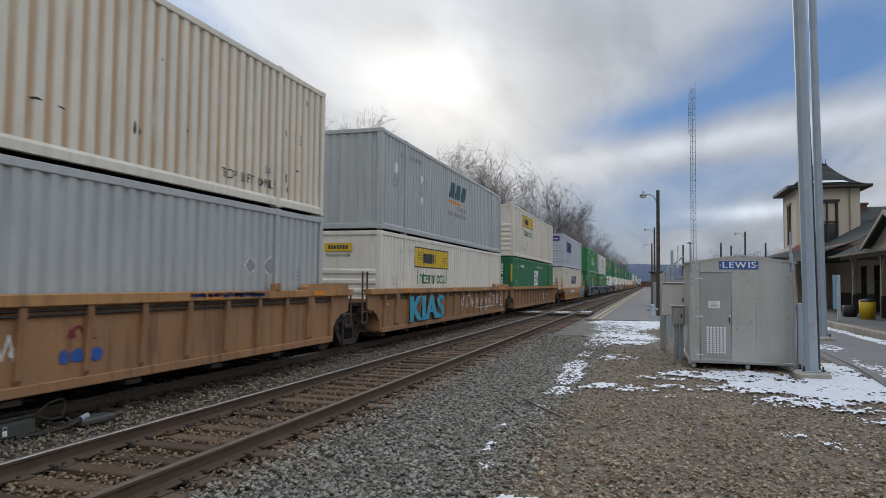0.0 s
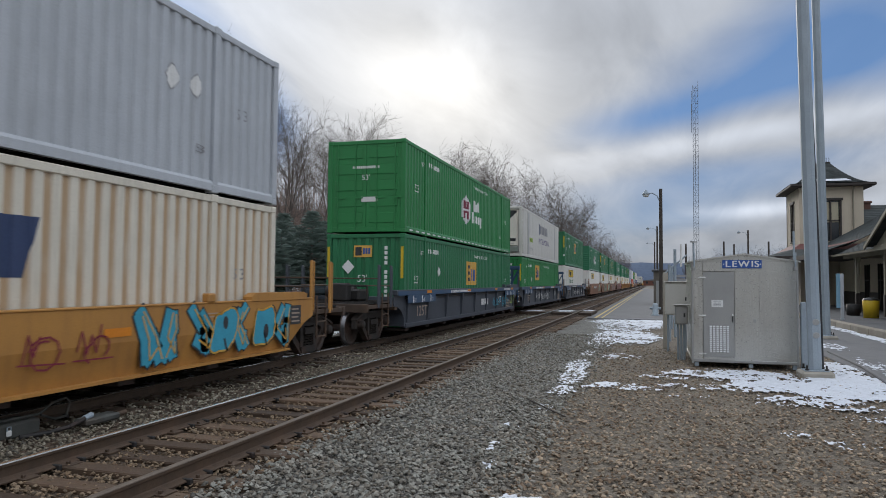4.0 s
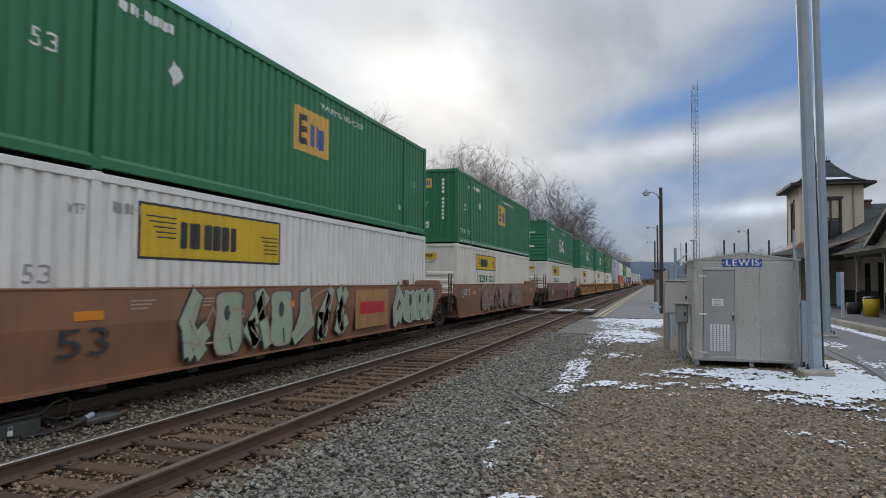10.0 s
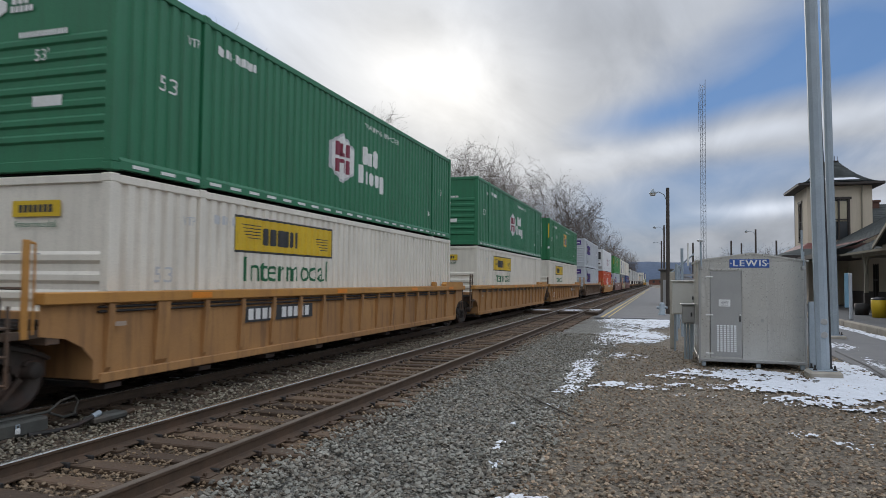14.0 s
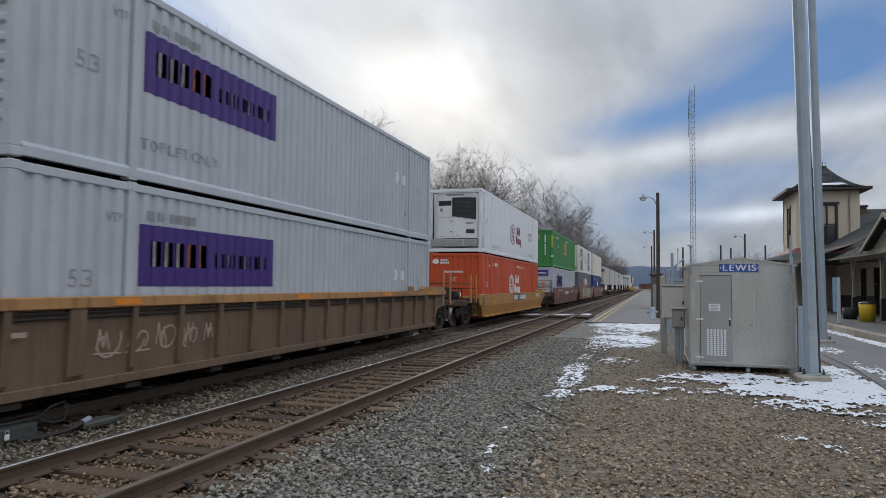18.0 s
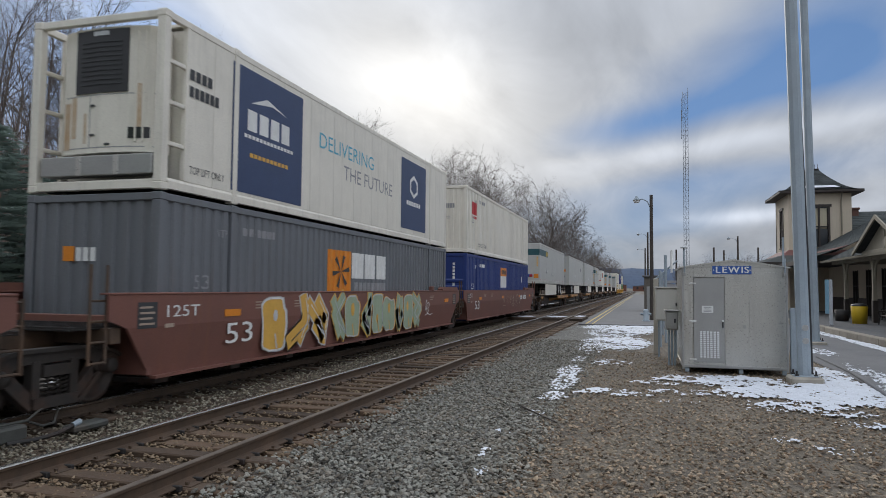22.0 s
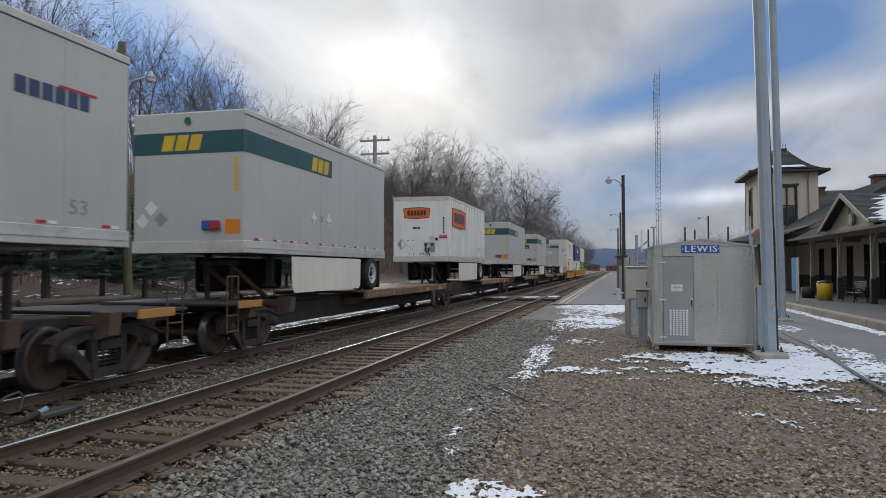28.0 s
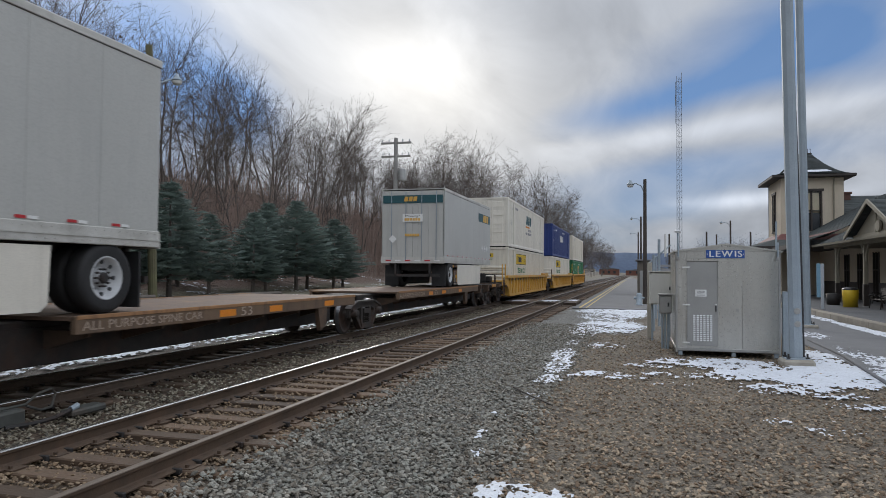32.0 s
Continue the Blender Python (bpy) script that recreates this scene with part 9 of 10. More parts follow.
# cabin by the platform, further off
c = thing("track_cabin", pose(0.05, 61, GROUND), "small grey-brown flat-roofed cabin on the platform", "cabin")
part("wall", Geo().box(0, 1.55, 0, 3, 0.04, 2.9, 0.02), "cabin", c)
part("roof", Geo().box(-0.15, 1.75, -0.2, 3.2, 2.9, 3.04, 0.03), "asphalt", c)
part("door", Geo().box(0.2, 0.9, -0.05, 0.0, 0.05, 2.1, 0.01), "alu_dark", c)
part("window", Geo().box(1.05, 1.45, -0.04, 0.0, 1.2, 2.0, 0.01), "black", c)
# pipes and a valve standing in the snow by the lamp post
v = thing("standpipe", pose(0.12, 41.9, GROUND), "short grey standpipe in the snow", "standpipe")
part("barrel", Geo().lathe([(0.0, 0.75), (0.10, 0.74), (0.16, 0.62), (0.16, 0.12), (0.22, 0.10), (0.22, 0.0)], "z", (0, 0, 0), 14), "galv", v, smooth=True)
part("outlet", Geo().tube((-0.3, 0, 0.45), (0.3, 0, 0.45), 0.07, n=10), "galv", v)


# ---- the lattice mast behind the station ----
def lattice_tower(x, y, height, w):
    t = thing("lattice_tower", pose(x, y, GROUND), "tall slender steel lattice radio mast", "radio mast")
    legs = [(w * math.cos(a), w * math.sin(a)) for a in (math.pi / 2, math.pi * 7 / 6, math.pi * 11 / 6)]
    for lx, ly in legs:
        part("leg", Geo().tube((lx, ly, 0), (lx, ly, height), 0.065, 0.052, 6), "tower_steel", t)
    n = int(height / 1.5)
    g = Geo()
    for i in range(n):
        z0, z1 = i * height / n, (i + 1) * height / n
        for a, b in ((0, 1), (1, 2), (2, 0)):
            g.tube((*legs[a], z0), (*legs[b], z1), 0.026, n=3, caps=False)
            g.tube((*legs[a], z0), (*legs[b], z0), 0.022, n=3, caps=False)
    tagged(part("lacing", g, "tower_steel", t), kind="stuff")
    for k, (a, z0, z1) in enumerate(((-1.0, height - 13, height - 5), (-0.9, height - 8, height - 1.5), (0.7, height - 6, height + 1.2))):
        g = Geo().tube((a, 0, z0), (a, 0, z1), 0.06, n=6)
        g.tube((a, 0, z0 + 1), (0, 0, z0 + 1), 0.05, n=5)
        g.tube((a, 0, z1 - 2), (0, 0, z1 - 2), 0.05, n=5)
        part("antenna", g, "tower_steel", t)
    return t


MAT["tower_steel"] = surf("distant_grey_steel", (0.20, 0.22, 0.25), (0.16, 0.18, 0.2), 0.6, 0.2, 1, 20, 0.0)
lattice_tower(11.3, 200, 56.0, 0.75)

# ---- distance: long wooded ridge, low buildings ----
# distance haze put into the ridge's base colour
MAT["ridge"] = surf("haze_blue_wooded_ridge", (0.075, 0.105, 0.165), (0.055, 0.08, 0.125), 0.95, 0, 0.01, 0.08, 0.0)


def ridge(name, y, x0, x1, base, top, seed, material, label):
    n = 120
    vs, fs = [], []
    for i in range(n + 1):
        x = x0 + (x1 - x0) * i / n
        h = top * (0.80 + 0.22 * noise.noise(Vector((x * 0.0016, seed, 0))) + 0.05 * noise.noise(Vector((x * 0.02, seed, 2))))
        vs += [(x, y, base), (x, y + 150, h), (x, y + 800, base)]
        if i:
            a, b = 3 * (i - 1), 3 * i
            fs += [(a, b, b + 1, a + 1), (a + 1, b + 1, b + 2, a + 2)]
    return tagged(part(name, Geo().add(vs, fs), material, smooth=True), label, "hill", kind="structure")


ridge("backdrop", 2450, -2200, 2600, -3, 92, 4.0, "ridge", "long wooded ridge on the horizon, haze painted blue-grey")
MAT["red_brick"] = surf("distant_red_brick", (0.20, 0.085, 0.06), (0.15, 0.07, 0.05), 0.9, 0, 0.3, 5, 0.0)
for x, y, w, h, mat in ((-26, 520, 14, 6, "red_brick"), (-8, 560, 18, 5, "red_brick"), (14, 600, 12, 7, "cream"), (32, 540, 16, 6, "concrete"), (-48, 640, 12, 7, "concrete")):
    hse = thing("warehouse", pose(x, y, GROUND), "low distant building beyond the end of the track", "building", "distant buildings")
    part("wall", Geo().box(0, w, 0, 12, 0, h * 0.75), mat, hse)
    part("roof", Geo().prism([(-0.5, h * 0.75), (w + 0.5, h * 0.75), (w / 2, h)], "y", -0.4, 12.4), "asphalt", hse)
    for k in range(3):
        part("window", Geo().box(w * (0.15 + 0.28 * k), w * (0.15 + 0.28 * k) + 1.6, -0.06, 0.0, 1.5, 3.2), "black", hse)
sg = thing("track_signal", pose(-11.5, 118, GROUND), "railway signal mast with two round heads behind the far track", "railway signal")
part("mast", Geo().tube((0, 0, 0), (0, 0, 5.2), 0.09, n=8), "galv", sg)
for z in (3.4, 4.7):
    part("head", Geo().lathe([(0.0, -0.06), (0.42, -0.06), (0.45, 0.0), (0.0, 0.02)], "y", (0, -0.1, z), 18), "black", sg)


# ---- the station: a long low wing with a bracketed canopy, and a square tower ----
MAT["stucco"] = surf("cream_stucco", (0.62, 0.54, 0.42), (0.54, 0.47, 0.37), 0.9, 0, 0.5, 25, 0.25, (0.36, 0.31, 0.25), 0.35, True)
MAT["dark_trim"] = surf("dark_brown_trim", (0.045, 0.035, 0.03), (0.03, 0.025, 0.022), 0.6, 0, 2, 30, 0.1)
MAT["shingle"] = surf("grey_slate", (0.072, 0.080, 0.079), (0.047, 0.053, 0.053), 0.95, 0, 1.2, 12, 0.4, (0.10, 0.10, 0.105), 0.4, vary=0.12, spec=0.12)
MAT["red_roof"] = surf("dull_red_tin_roof", (0.16, 0.055, 0.05), (0.12, 0.045, 0.04), 0.6, 0, 1, 20, 0.1, (0.2, 0.12, 0.1), 0.4)
MAT["tan_trim"] = surf("tan_painted_timber", (0.29, 0.26, 0.195), (0.22, 0.20, 0.155), 0.75, 0, 1, 25, 0.1, (0.2, 0.17, 0.13), 0.4)
MAT["pane"] = surf("dim_window_glass", (0.05, 0.055, 0.06), (0.035, 0.04, 0.045), 0.08, 0, 1, 10, 0.0)
MAT["shade_cloth"] = surf("pale_window_blind", (0.55, 0.50, 0.36), (0.5, 0.45, 0.33), 0.9, 0, 3, 20, 0.0)
PZ = 0.06
st = thing("station_house", pose(0, 0, PZ), "long cream stucco station with dark trim and a slate roof", "station building")
# long wing: wall on the track side at x 14.2, from y 22 to 62
WALL_X = 14.2
openings = [(y, y + 1.15) for y in (24, 27.5, 31, 34.2, 38.3, 42.2, 44.6, 47.8, 51, 54)]
prev = 20.0
for y0, y1 in openings + [(62, 62)]:
    part("wall_panel", Geo().box(WALL_X, WALL_X + 0.3, prev, y0, 1.15, 3.75), "stucco", st)
    part("dado", Geo().box(WALL_X - 0.04, WALL_X + 0.3, prev, y0, 0.0, 1.15), "dark_trim", st)
    if y1 > y0:
        part("wall_panel", Geo().box(WALL_X, WALL_X + 0.3, y0, y1, 3.0, 3.75), "stucco", st)
        w = part("window", Geo().box(WALL_X + 0.12, WALL_X + 0.16, y0, y1, 0.0, 3.0), "pane", st, "tall dark window")
        for k in (y0, (y0 + y1) / 2 - 0.03, y1 - 0.09):
            part("frame", Geo().box(WALL_X - 0.05, WALL_X + 0.14, k, k + 0.09, 0.0, 3.05), "dark_trim", w)
        part("frame", Geo().box(WALL_X - 0.05, WALL_X + 0.14, y0, y1, 1.9, 2.0), "dark_trim", w)
    prev = y1
part("end_wall", Geo().box(WALL_X + 0.3, 22.5, 20.0, 20.3, 0, 3.75), "stucco", st)
part("back_wall", Geo().box(22.5, 22.8, 20, 62, 0, 3.75), "stucco", st)
# roof: low slope over the canopy, then the main slope to the ridge, in courses of slates
EAVE_X, EAVE_Z, RIDGE_X, RIDGE_Z = 11.0, 3.45, 18.4, 7.3


def roof_courses(x0, z0, x1, z1, y0, y1, n, mat):
    for i in range(n):
        a, b = i / n, (i + 1) / n
        xa, xb, za, zb = x0 + (x1 - x0) * a, x0 + (x1 - x0) * b, z0 + (z1 - z0) * a, z0 + (z1 - z0) * b
        part("slate_course", Geo().prism([(xa, za + 0.0), (xb, zb - 0.02), (xb, zb + 0.018), (xa, za + 0.036)], "y", y0, y1), mat, st)


roof_courses(EAVE_X, EAVE_Z, RIDGE_X, RIDGE_Z, 18.5, 49.5, 40, "shingle")
roof_courses(26.0, EAVE_Z, RIDGE_X, RIDGE_Z, 18.5, 49.5, 8, "shingle")
roof_courses(11.8, 4.1, RIDGE_X, 7.85, 49.5, 61.5, 34, "shingle")
for i in range(16):
    a, b = i / 16, (i + 1) / 16
    za, zb, ya, yb = 5.7 + 3.0 * a, 5.7 + 3.0 * b, 64.0 + 6.0 * a, 64.0 + 6.0 * b
    part("slate_course", Geo().prism([(ya, za), (yb, zb - 0.02), (yb, zb + 0.02), (ya, za + 0.04)], "x", 15.8, 26.0), "shingle", st)
part("far_slope", Geo().prism([(70.0, 8.66), (70.0, 8.70), (77.0, 5.7), (77.0, 5.66)], "x", 15.8, 26.0), "shingle", st)
part("far_wall", Geo().box(15.9, 25.9, 64.3, 76.7, 0, 5.68), "stucco", st)
roof_courses(9.9, 3.55, 11.79, 4.25, 49.6, 61.4, 8, "shingle")
roof_courses(11.79, 4.25, 12.6, 4.55, 49.6, 61.4, 4, "red_roof")
part("soffit", Geo().box(9.95, WALL_X, 49.6, 61.4, 3.46, 3.50), "dark_trim", st, "dark boarded underside of the canopy")
part("fascia", Geo().box(9.84, 9.90, 49.6, 61.4, 3.34, 3.62), "dark_trim", st)
part("soffit", Geo().box(EAVE_X + 0.05, WALL_X + 0.3, 18.6, 49.4, EAVE_Z - 0.02, EAVE_Z + 0.02), "tan_trim", st)
part("gutter", Geo().prism([(EAVE_X - 0.10, EAVE_Z - 0.06), (EAVE_X + 0.02, EAVE_Z - 0.06), (EAVE_X + 0.02, EAVE_Z + 0.07), (EAVE_X - 0.13, EAVE_Z + 0.06)], "y", 18.4, 49.6), "tan_trim", st, "pale gutter along the canopy")
part("hip_end", Geo().add([(EAVE_X, 49.5, EAVE_Z), (WALL_X + 1.5, 49.5, EAVE_Z + 2.0), (WALL_X + 1.5, 49.6, EAVE_Z - 0.02), (EAVE_X, 49.6, EAVE_Z - 0.02)], [(0, 1, 2, 3)]), "tan_trim", st)


def cross_gable(yc, half, base, apex):
    """A gable over the canopy that faces the track: two slopes, barge boards, a panelled face with a bracket."""
    back = 16.2
    for s in (-1, 1):
        for i in range(22):
            a, b = i / 22, (i + 1) / 22
            y0, y1 = yc + s * half * (1 - a), yc + s * half * (1 - b)
            z0, z1 = base + (apex - base) * a, base + (apex - base) * b
            part("slate_course", Geo().prism([(y0, z0 + 0.01), (y1, z1), (y1, z1 + 0.04), (y0, z0 + 0.052)], "x", EAVE_X - 0.35, back), "shingle", st)
        part("barge_board", Geo().prism([(yc + s * half, base - 0.12), (yc, apex - 0.14), (yc, apex + 0.06), (yc + s * half, base + 0.06)], "x", EAVE_X - 0.42, EAVE_X - 0.34), "tan_trim", st, "pale barge board")
    part("gable_face", Geo().prism([(yc - half + 0.3, base - 0.05), (yc + half - 0.3, base - 0.05), (yc, apex - 0.16)], "x", EAVE_X + 0.02, EAVE_X + 0.08), "tan_trim", st)
    part("gable_tie", Geo().box(EAVE_X - 0.05, EAVE_X + 0.1, yc - half + 0.4, yc + half - 0.4, base - 0.12, base + 0.08, 0.02), "tan_trim", st)
    part("king_post", Geo().box(EAVE_X - 0.05, EAVE_X + 0.1, yc - 0.09, yc + 0.09, base, apex - 0.2, 0.02), "tan_trim", st)
    part("rosette", Geo().lathe([(0.0, -0.12), (0.28, -0.1), (0.3, 0.0), (0.0, 0.0)], "x", (EAVE_X - 0.03, yc - 0.6, base + 0.35), 14), "tan_trim", st)


cross_gable(37.5, 3.85, 3.60, 5.22)
g = Geo()
for k in range(16):
    ya, yb = 33.75 + k * 0.21, 33.96 + k * 0.21
    za, zb = [3.60 + 1.62 * (y - 33.65) / 3.85 for y in (ya, yb)]
    xa, xb = [EAVE_X + (z - EAVE_Z) / 0.52 for z in (za, zb)]
    ln = 0.35 + 0.09 * k + 0.3 * (k % 3 == 1) + 0.15 * (k % 2)
    g.add([(xa - ln, ya, za + 0.075), (xb - ln + 0.1, yb, zb + 0.075), (xb + 0.12, yb, zb + 0.075), (xa + 0.12, ya, za + 0.075)], [(0, 1, 2, 3)])
part("roof_snow", g, "snow", st, "patch of snow on the gable roof")
for y in (21.5, 26.3, 31.2, 36.1, 41.1, 46.4):
    p = part("post", Geo().box(11.45, 11.65, y - 0.1, y + 0.1, 0.0, 3.4, 0.015), "tan_trim", st, "pale canopy post with a dark foot")
    part("post_foot", Geo().box(11.42, 11.68, y - 0.13, y + 0.13, 0.0, 1.15, 0.02), "dark_trim", p)
    for s in (-1, 1):
        g = Geo()
        pts = [(11.55, y + s * (0.1 + 1.15 * (1 - math.cos(a))), 2.3 + 1.1 * math.sin(a)) for a in (0, 0.3, 0.6, 0.9, 1.2, 1.57)]
        part("bracket", g.path(pts, 0.06, 6), "tan_trim", p, "curved timber bracket")
    part("beam", Geo().box(11.4, WALL_X, y - 0.08, y + 0.08, 3.2, 3.42, 0.01), "tan_trim", p)
part("plate_beam", Geo().box(11.42, 11.68, 19, 49, 3.25, 3.44, 0.01), "tan_trim", st)
MAT["old_brick"] = surf("dull_brown_brick", (0.13, 0.065, 0.05), (0.09, 0.05, 0.04), 0.9, 0, 1.5, 18, 0.2)
for x, y, z, mat in ((17.9, 69.5, 9.0, "old_brick"), (18.5, 56.4, 8.4, "old_brick")):
    ch = part("chimney", Geo().box(x - 0.42, x + 0.42, y - 0.42, y + 0.42, 6.2, z - 0.2, 0.03), mat, st, "dull brown brick chimney")
    part("chimney_cap", Geo().box(x - 0.52, x + 0.52, y - 0.52, y + 0.52, z - 0.2, z, 0.04), mat, ch)
part("red_board", Geo().box(WALL_X - 0.08, WALL_X - 0.04, 33.6, 35.6, 1.6, 2.2, 0.01), "red_roof", st, "red painted board on the wall")

# the tower
tw = thing("station_tower", pose(0, 0, PZ), "square cream stucco tower with a flared slate roof", "tower")
X0, X1, Y0, Y1 = 11.35, 15.95, 62.0, 67.6
TZ = 9.6


def tower_wall(axis, a0, a1, at, win):
    """A wall with a window opening: four pieces round the hole."""
    w0, w1, z0, z1 = win
    def piece(p0, p1, q0, q1):
        if axis == "x":
            part("wall_panel", Geo().box(p0, p1, at, at + 0.3, q0, q1), "stucco", tw)
        else:
            part("wall_panel", Geo().box(at, at + 0.3, p0, p1, q0, q1), "stucco", tw)
    piece(a0, w0, 3.4, TZ)
    piece(w1, a1, 3.4, TZ)
    piece(w0, w1, 3.4, z0)
    piece(w0, w1, z1, TZ)
    def bx(p0, p1, d0, d1, q0, q1):
        return Geo().box(p0, p1, at + d0, at + d1, q0, q1) if axis == "x" else Geo().box(at + d0, at + d1, p0, p1, q0, q1)
    w = part("window", bx(w0, w1, 0.14, 0.18, z0, z1), "pane", tw, "two-part window with pale blinds")
    part("blind", bx(w0 + 0.06, w1 - 0.06, 0.10, 0.13, z0 + (z1 - z0) * 0.45, z1 - 0.1), "shade_cloth", w)
    for p0, p1 in ((w0 - 0.14, w0), (w1, w1 + 0.14), ((w0 + w1) / 2 - 0.06, (w0 + w1) / 2 + 0.06)):
        part("frame", bx(p0, p1, -0.06, 0.10, z0, z1), "dark_trim", w)
    part("lintel", bx(w0 - 0.25, w1 + 0.25, -0.09, 0.05, z1, z1 + 0.2), "dark_trim", w)
    part("sill", bx(w0 - 0.2, w1 + 0.2, -0.1, 0.05, z0 - 0.1, z0), "dark_trim", w)
    part("frame", bx(w0, w1, -0.03, 0.10, (z0 + z1) / 2 - 0.04, (z0 + z1) / 2 + 0.04), "dark_trim", w)


tower_wall("x", X0, X1, Y0, (12.95, 14.25, 5.2, 8.35))
tower_wall("y", Y0 + 0.3, Y1, X0, (64.2, 65.4, 5.2, 8.35))
part("wall_panel", Geo().box(X0, X1, Y1 - 0.3, Y1, 3.4, TZ), "stucco", tw)
part("wall_panel", Geo().box(X1 - 0.3, X1, Y0 + 0.3, Y1 - 0.3, 3.4, TZ), "stucco", tw)
part("lower_wall", Geo().box(X0 + 0.02, X1 - 0.02, Y0 + 0.02, Y1 - 0.02, 0, 3.4), "stucco", tw)
part("downspout", Geo().path([(15.2, Y0 - 0.35, TZ - 0.1), (15.2, Y0 - 0.08, TZ - 0.8), (15.2, Y0 - 0.08, 4.4)], 0.06, 8), "tan_trim", tw)
# flared roof: rings of slates from the eaves to a small platform
CX, CY = (X0 + X1) / 2, (Y0 + Y1) / 2
prof = []
for i in range(27):
    a = i / 26
    prof.append(((1 - a) ** 1.0 * 0.86 + 0.14, TZ + 0.05 + 2.12 * (a ** 1.7)))
HX, HY = (X1 - X0) / 2 + 0.75, (Y1 - Y0) / 2 + 0.75
for (r0, z0), (r1, z1) in zip(prof, prof[1:]):
    vs = []
    for r, z in ((r0, z0 + 0.02), (r1, z1)):
        for sx, sy in ((-1, -1), (1, -1), (1, 1), (-1, 1)):
            vs.append((CX + sx * HX * r, CY + sy * HY * r, z))
    part("slate_ring", Geo().add(vs, [(i, (i + 1) % 4, 4 + (i + 1) % 4, 4 + i) for i in range(4)] + [(0, 3, 2, 1)]), "shingle", tw)
part("cornice", Geo().box(CX - HX, CX + HX, CY - HY, CY + HY, TZ - 0.16, TZ + 0.07, 0.04), "dark_trim", tw, "dark overhanging cornice")
part("roof_cap", Geo().box(CX - 0.5, CX + 0.5, CY - 0.6, CY + 0.6, TZ + 2.13, TZ + 2.23, 0.03), "dark_trim", tw)
g = Geo()
for k in range(5):
    x = CX - 0.4 + k * 0.2
    g.tube((x, CY - 0.5, TZ + 2.22), (x, CY - 0.5, TZ + 2.52 + 0.12 * (k == 2)), 0.02, n=5)
    g.lathe([(0.0, 0.05), (0.04, 0.0), (0.0, -0.05)], "z", (x, CY - 0.5, TZ + 2.55 + 0.12 * (k == 2)), 6)
part("cresting", g, "iron", tw, "iron roof cresting")
g = Geo().add([(CX - HX * 0.7, CY - HY * 0.78, TZ + 0.34), (CX + HX * 0.5, CY - HY * 0.78, TZ + 0.34), (CX + HX * 0.4, CY - HY * 0.66, TZ + 0.56), (CX - HX * 0.6, CY - HY * 0.66, TZ + 0.56)], [(0, 1, 2, 3)])
part("roof_snow", g, "snow", tw, "strip of snow on the slates")
# skirt roof round the tower foot
for lo, hi, mat, label in (((2.55, 3.75), (0.75, 4.40), "shingle", "grey slate skirt roof round the tower"), ((0.75, 4.40), (0.0, 4.90), "red_roof", "dull red tin flashing at the tower foot")):
    sk = []
    for ex, ez in (lo, hi):
        for sx, sy in ((-1, -1), (1, -1), (1, 1), (-1, 1)):
            sk.append((CX + sx * ((X1 - X0) / 2 + ex), CY + sy * ((Y1 - Y0) / 2 + ex * 1.6), ez))
    part("skirt_roof", Geo().add(sk, [(i, (i + 1) % 4, 4 + (i + 1) % 4, 4 + i) for i in range(4)] + [(0, 3, 2, 1)]), mat, tw, label)
part("fascia", Geo().box(CX - 4.8, CX + 4.8, CY - 6.95, CY - 6.88, 3.50, 3.78), "dark_trim", tw)
part("fascia", Geo().box(CX - 4.8, CX - 4.73, CY - 6.88, CY + 6.9, 3.50, 3.78), "dark_trim", tw)
for y in (56.5, 60.5, 64.5, 69):
    part("post", Geo().box(9.3, 9.48, y - 0.09, y + 0.09, 0, 3.55, 0.015), "dark_trim", tw)

# furniture on the platform
b = thing("litter_bin", pose(10.4, 39.5, PZ), "yellow litter bin with a black liner", "litter bin")
part("body", Geo().lathe([(0.0, 0.0), (0.33, 0.0), (0.38, 0.86), (0.36, 0.88), (0.33, 0.86)], "z", (0, 0, 0), 20), "m_yellow", b, smooth=True)
part("liner", Geo().lathe([(0.36, 0.84), (0.39, 0.90), (0.30, 0.97), (0.12, 1.02), (0.0, 1.0)], "z", (0, 0, 0), 20), "black", b, "black bin liner", smooth=True)
b = thing("litter_bin", pose(10.3, 42.3, PZ), "low dark litter bin", "litter bin")
part("body", Geo().lathe([(0.0, 0.0), (0.32, 0.0), (0.36, 0.6), (0.0, 0.62)], "z", (0, 0, 0), 16), "iron", b, smooth=True)


def bench(x, y, turn, label):
    s = thing("bench", pose(x, y, PZ, 0, 0, turn), label, "bench", "benches on the platform")
    for k in range(5):
        part("seat_slat", Geo().box(-0.9, 0.9, 0.06 + k * 0.09, 0.13 + k * 0.09, 0.43, 0.46, 0.006), "dark_trim", s)
        part("back_slat", Geo().box(-0.9, 0.9, 0.55, 0.58, 0.52 + k * 0.1, 0.60 + k * 0.1, 0.006), "dark_trim", s)
    for xx in (-0.82, 0.82):
        part("side_frame", Geo().path([(xx, 0.02, 0.0), (xx, 0.08, 0.42), (xx, 0.0, 0.62), (xx, 0.25, 0.68), (xx, 0.5, 0.5), (xx, 0.62, 1.02)], 0.032, 6), "iron", s, "black cast iron side frame")
        part("side_frame", Geo().path([(xx, 0.5, 0.5), (xx, 0.62, 0.0)], 0.032, 6), "iron", s)
    return s


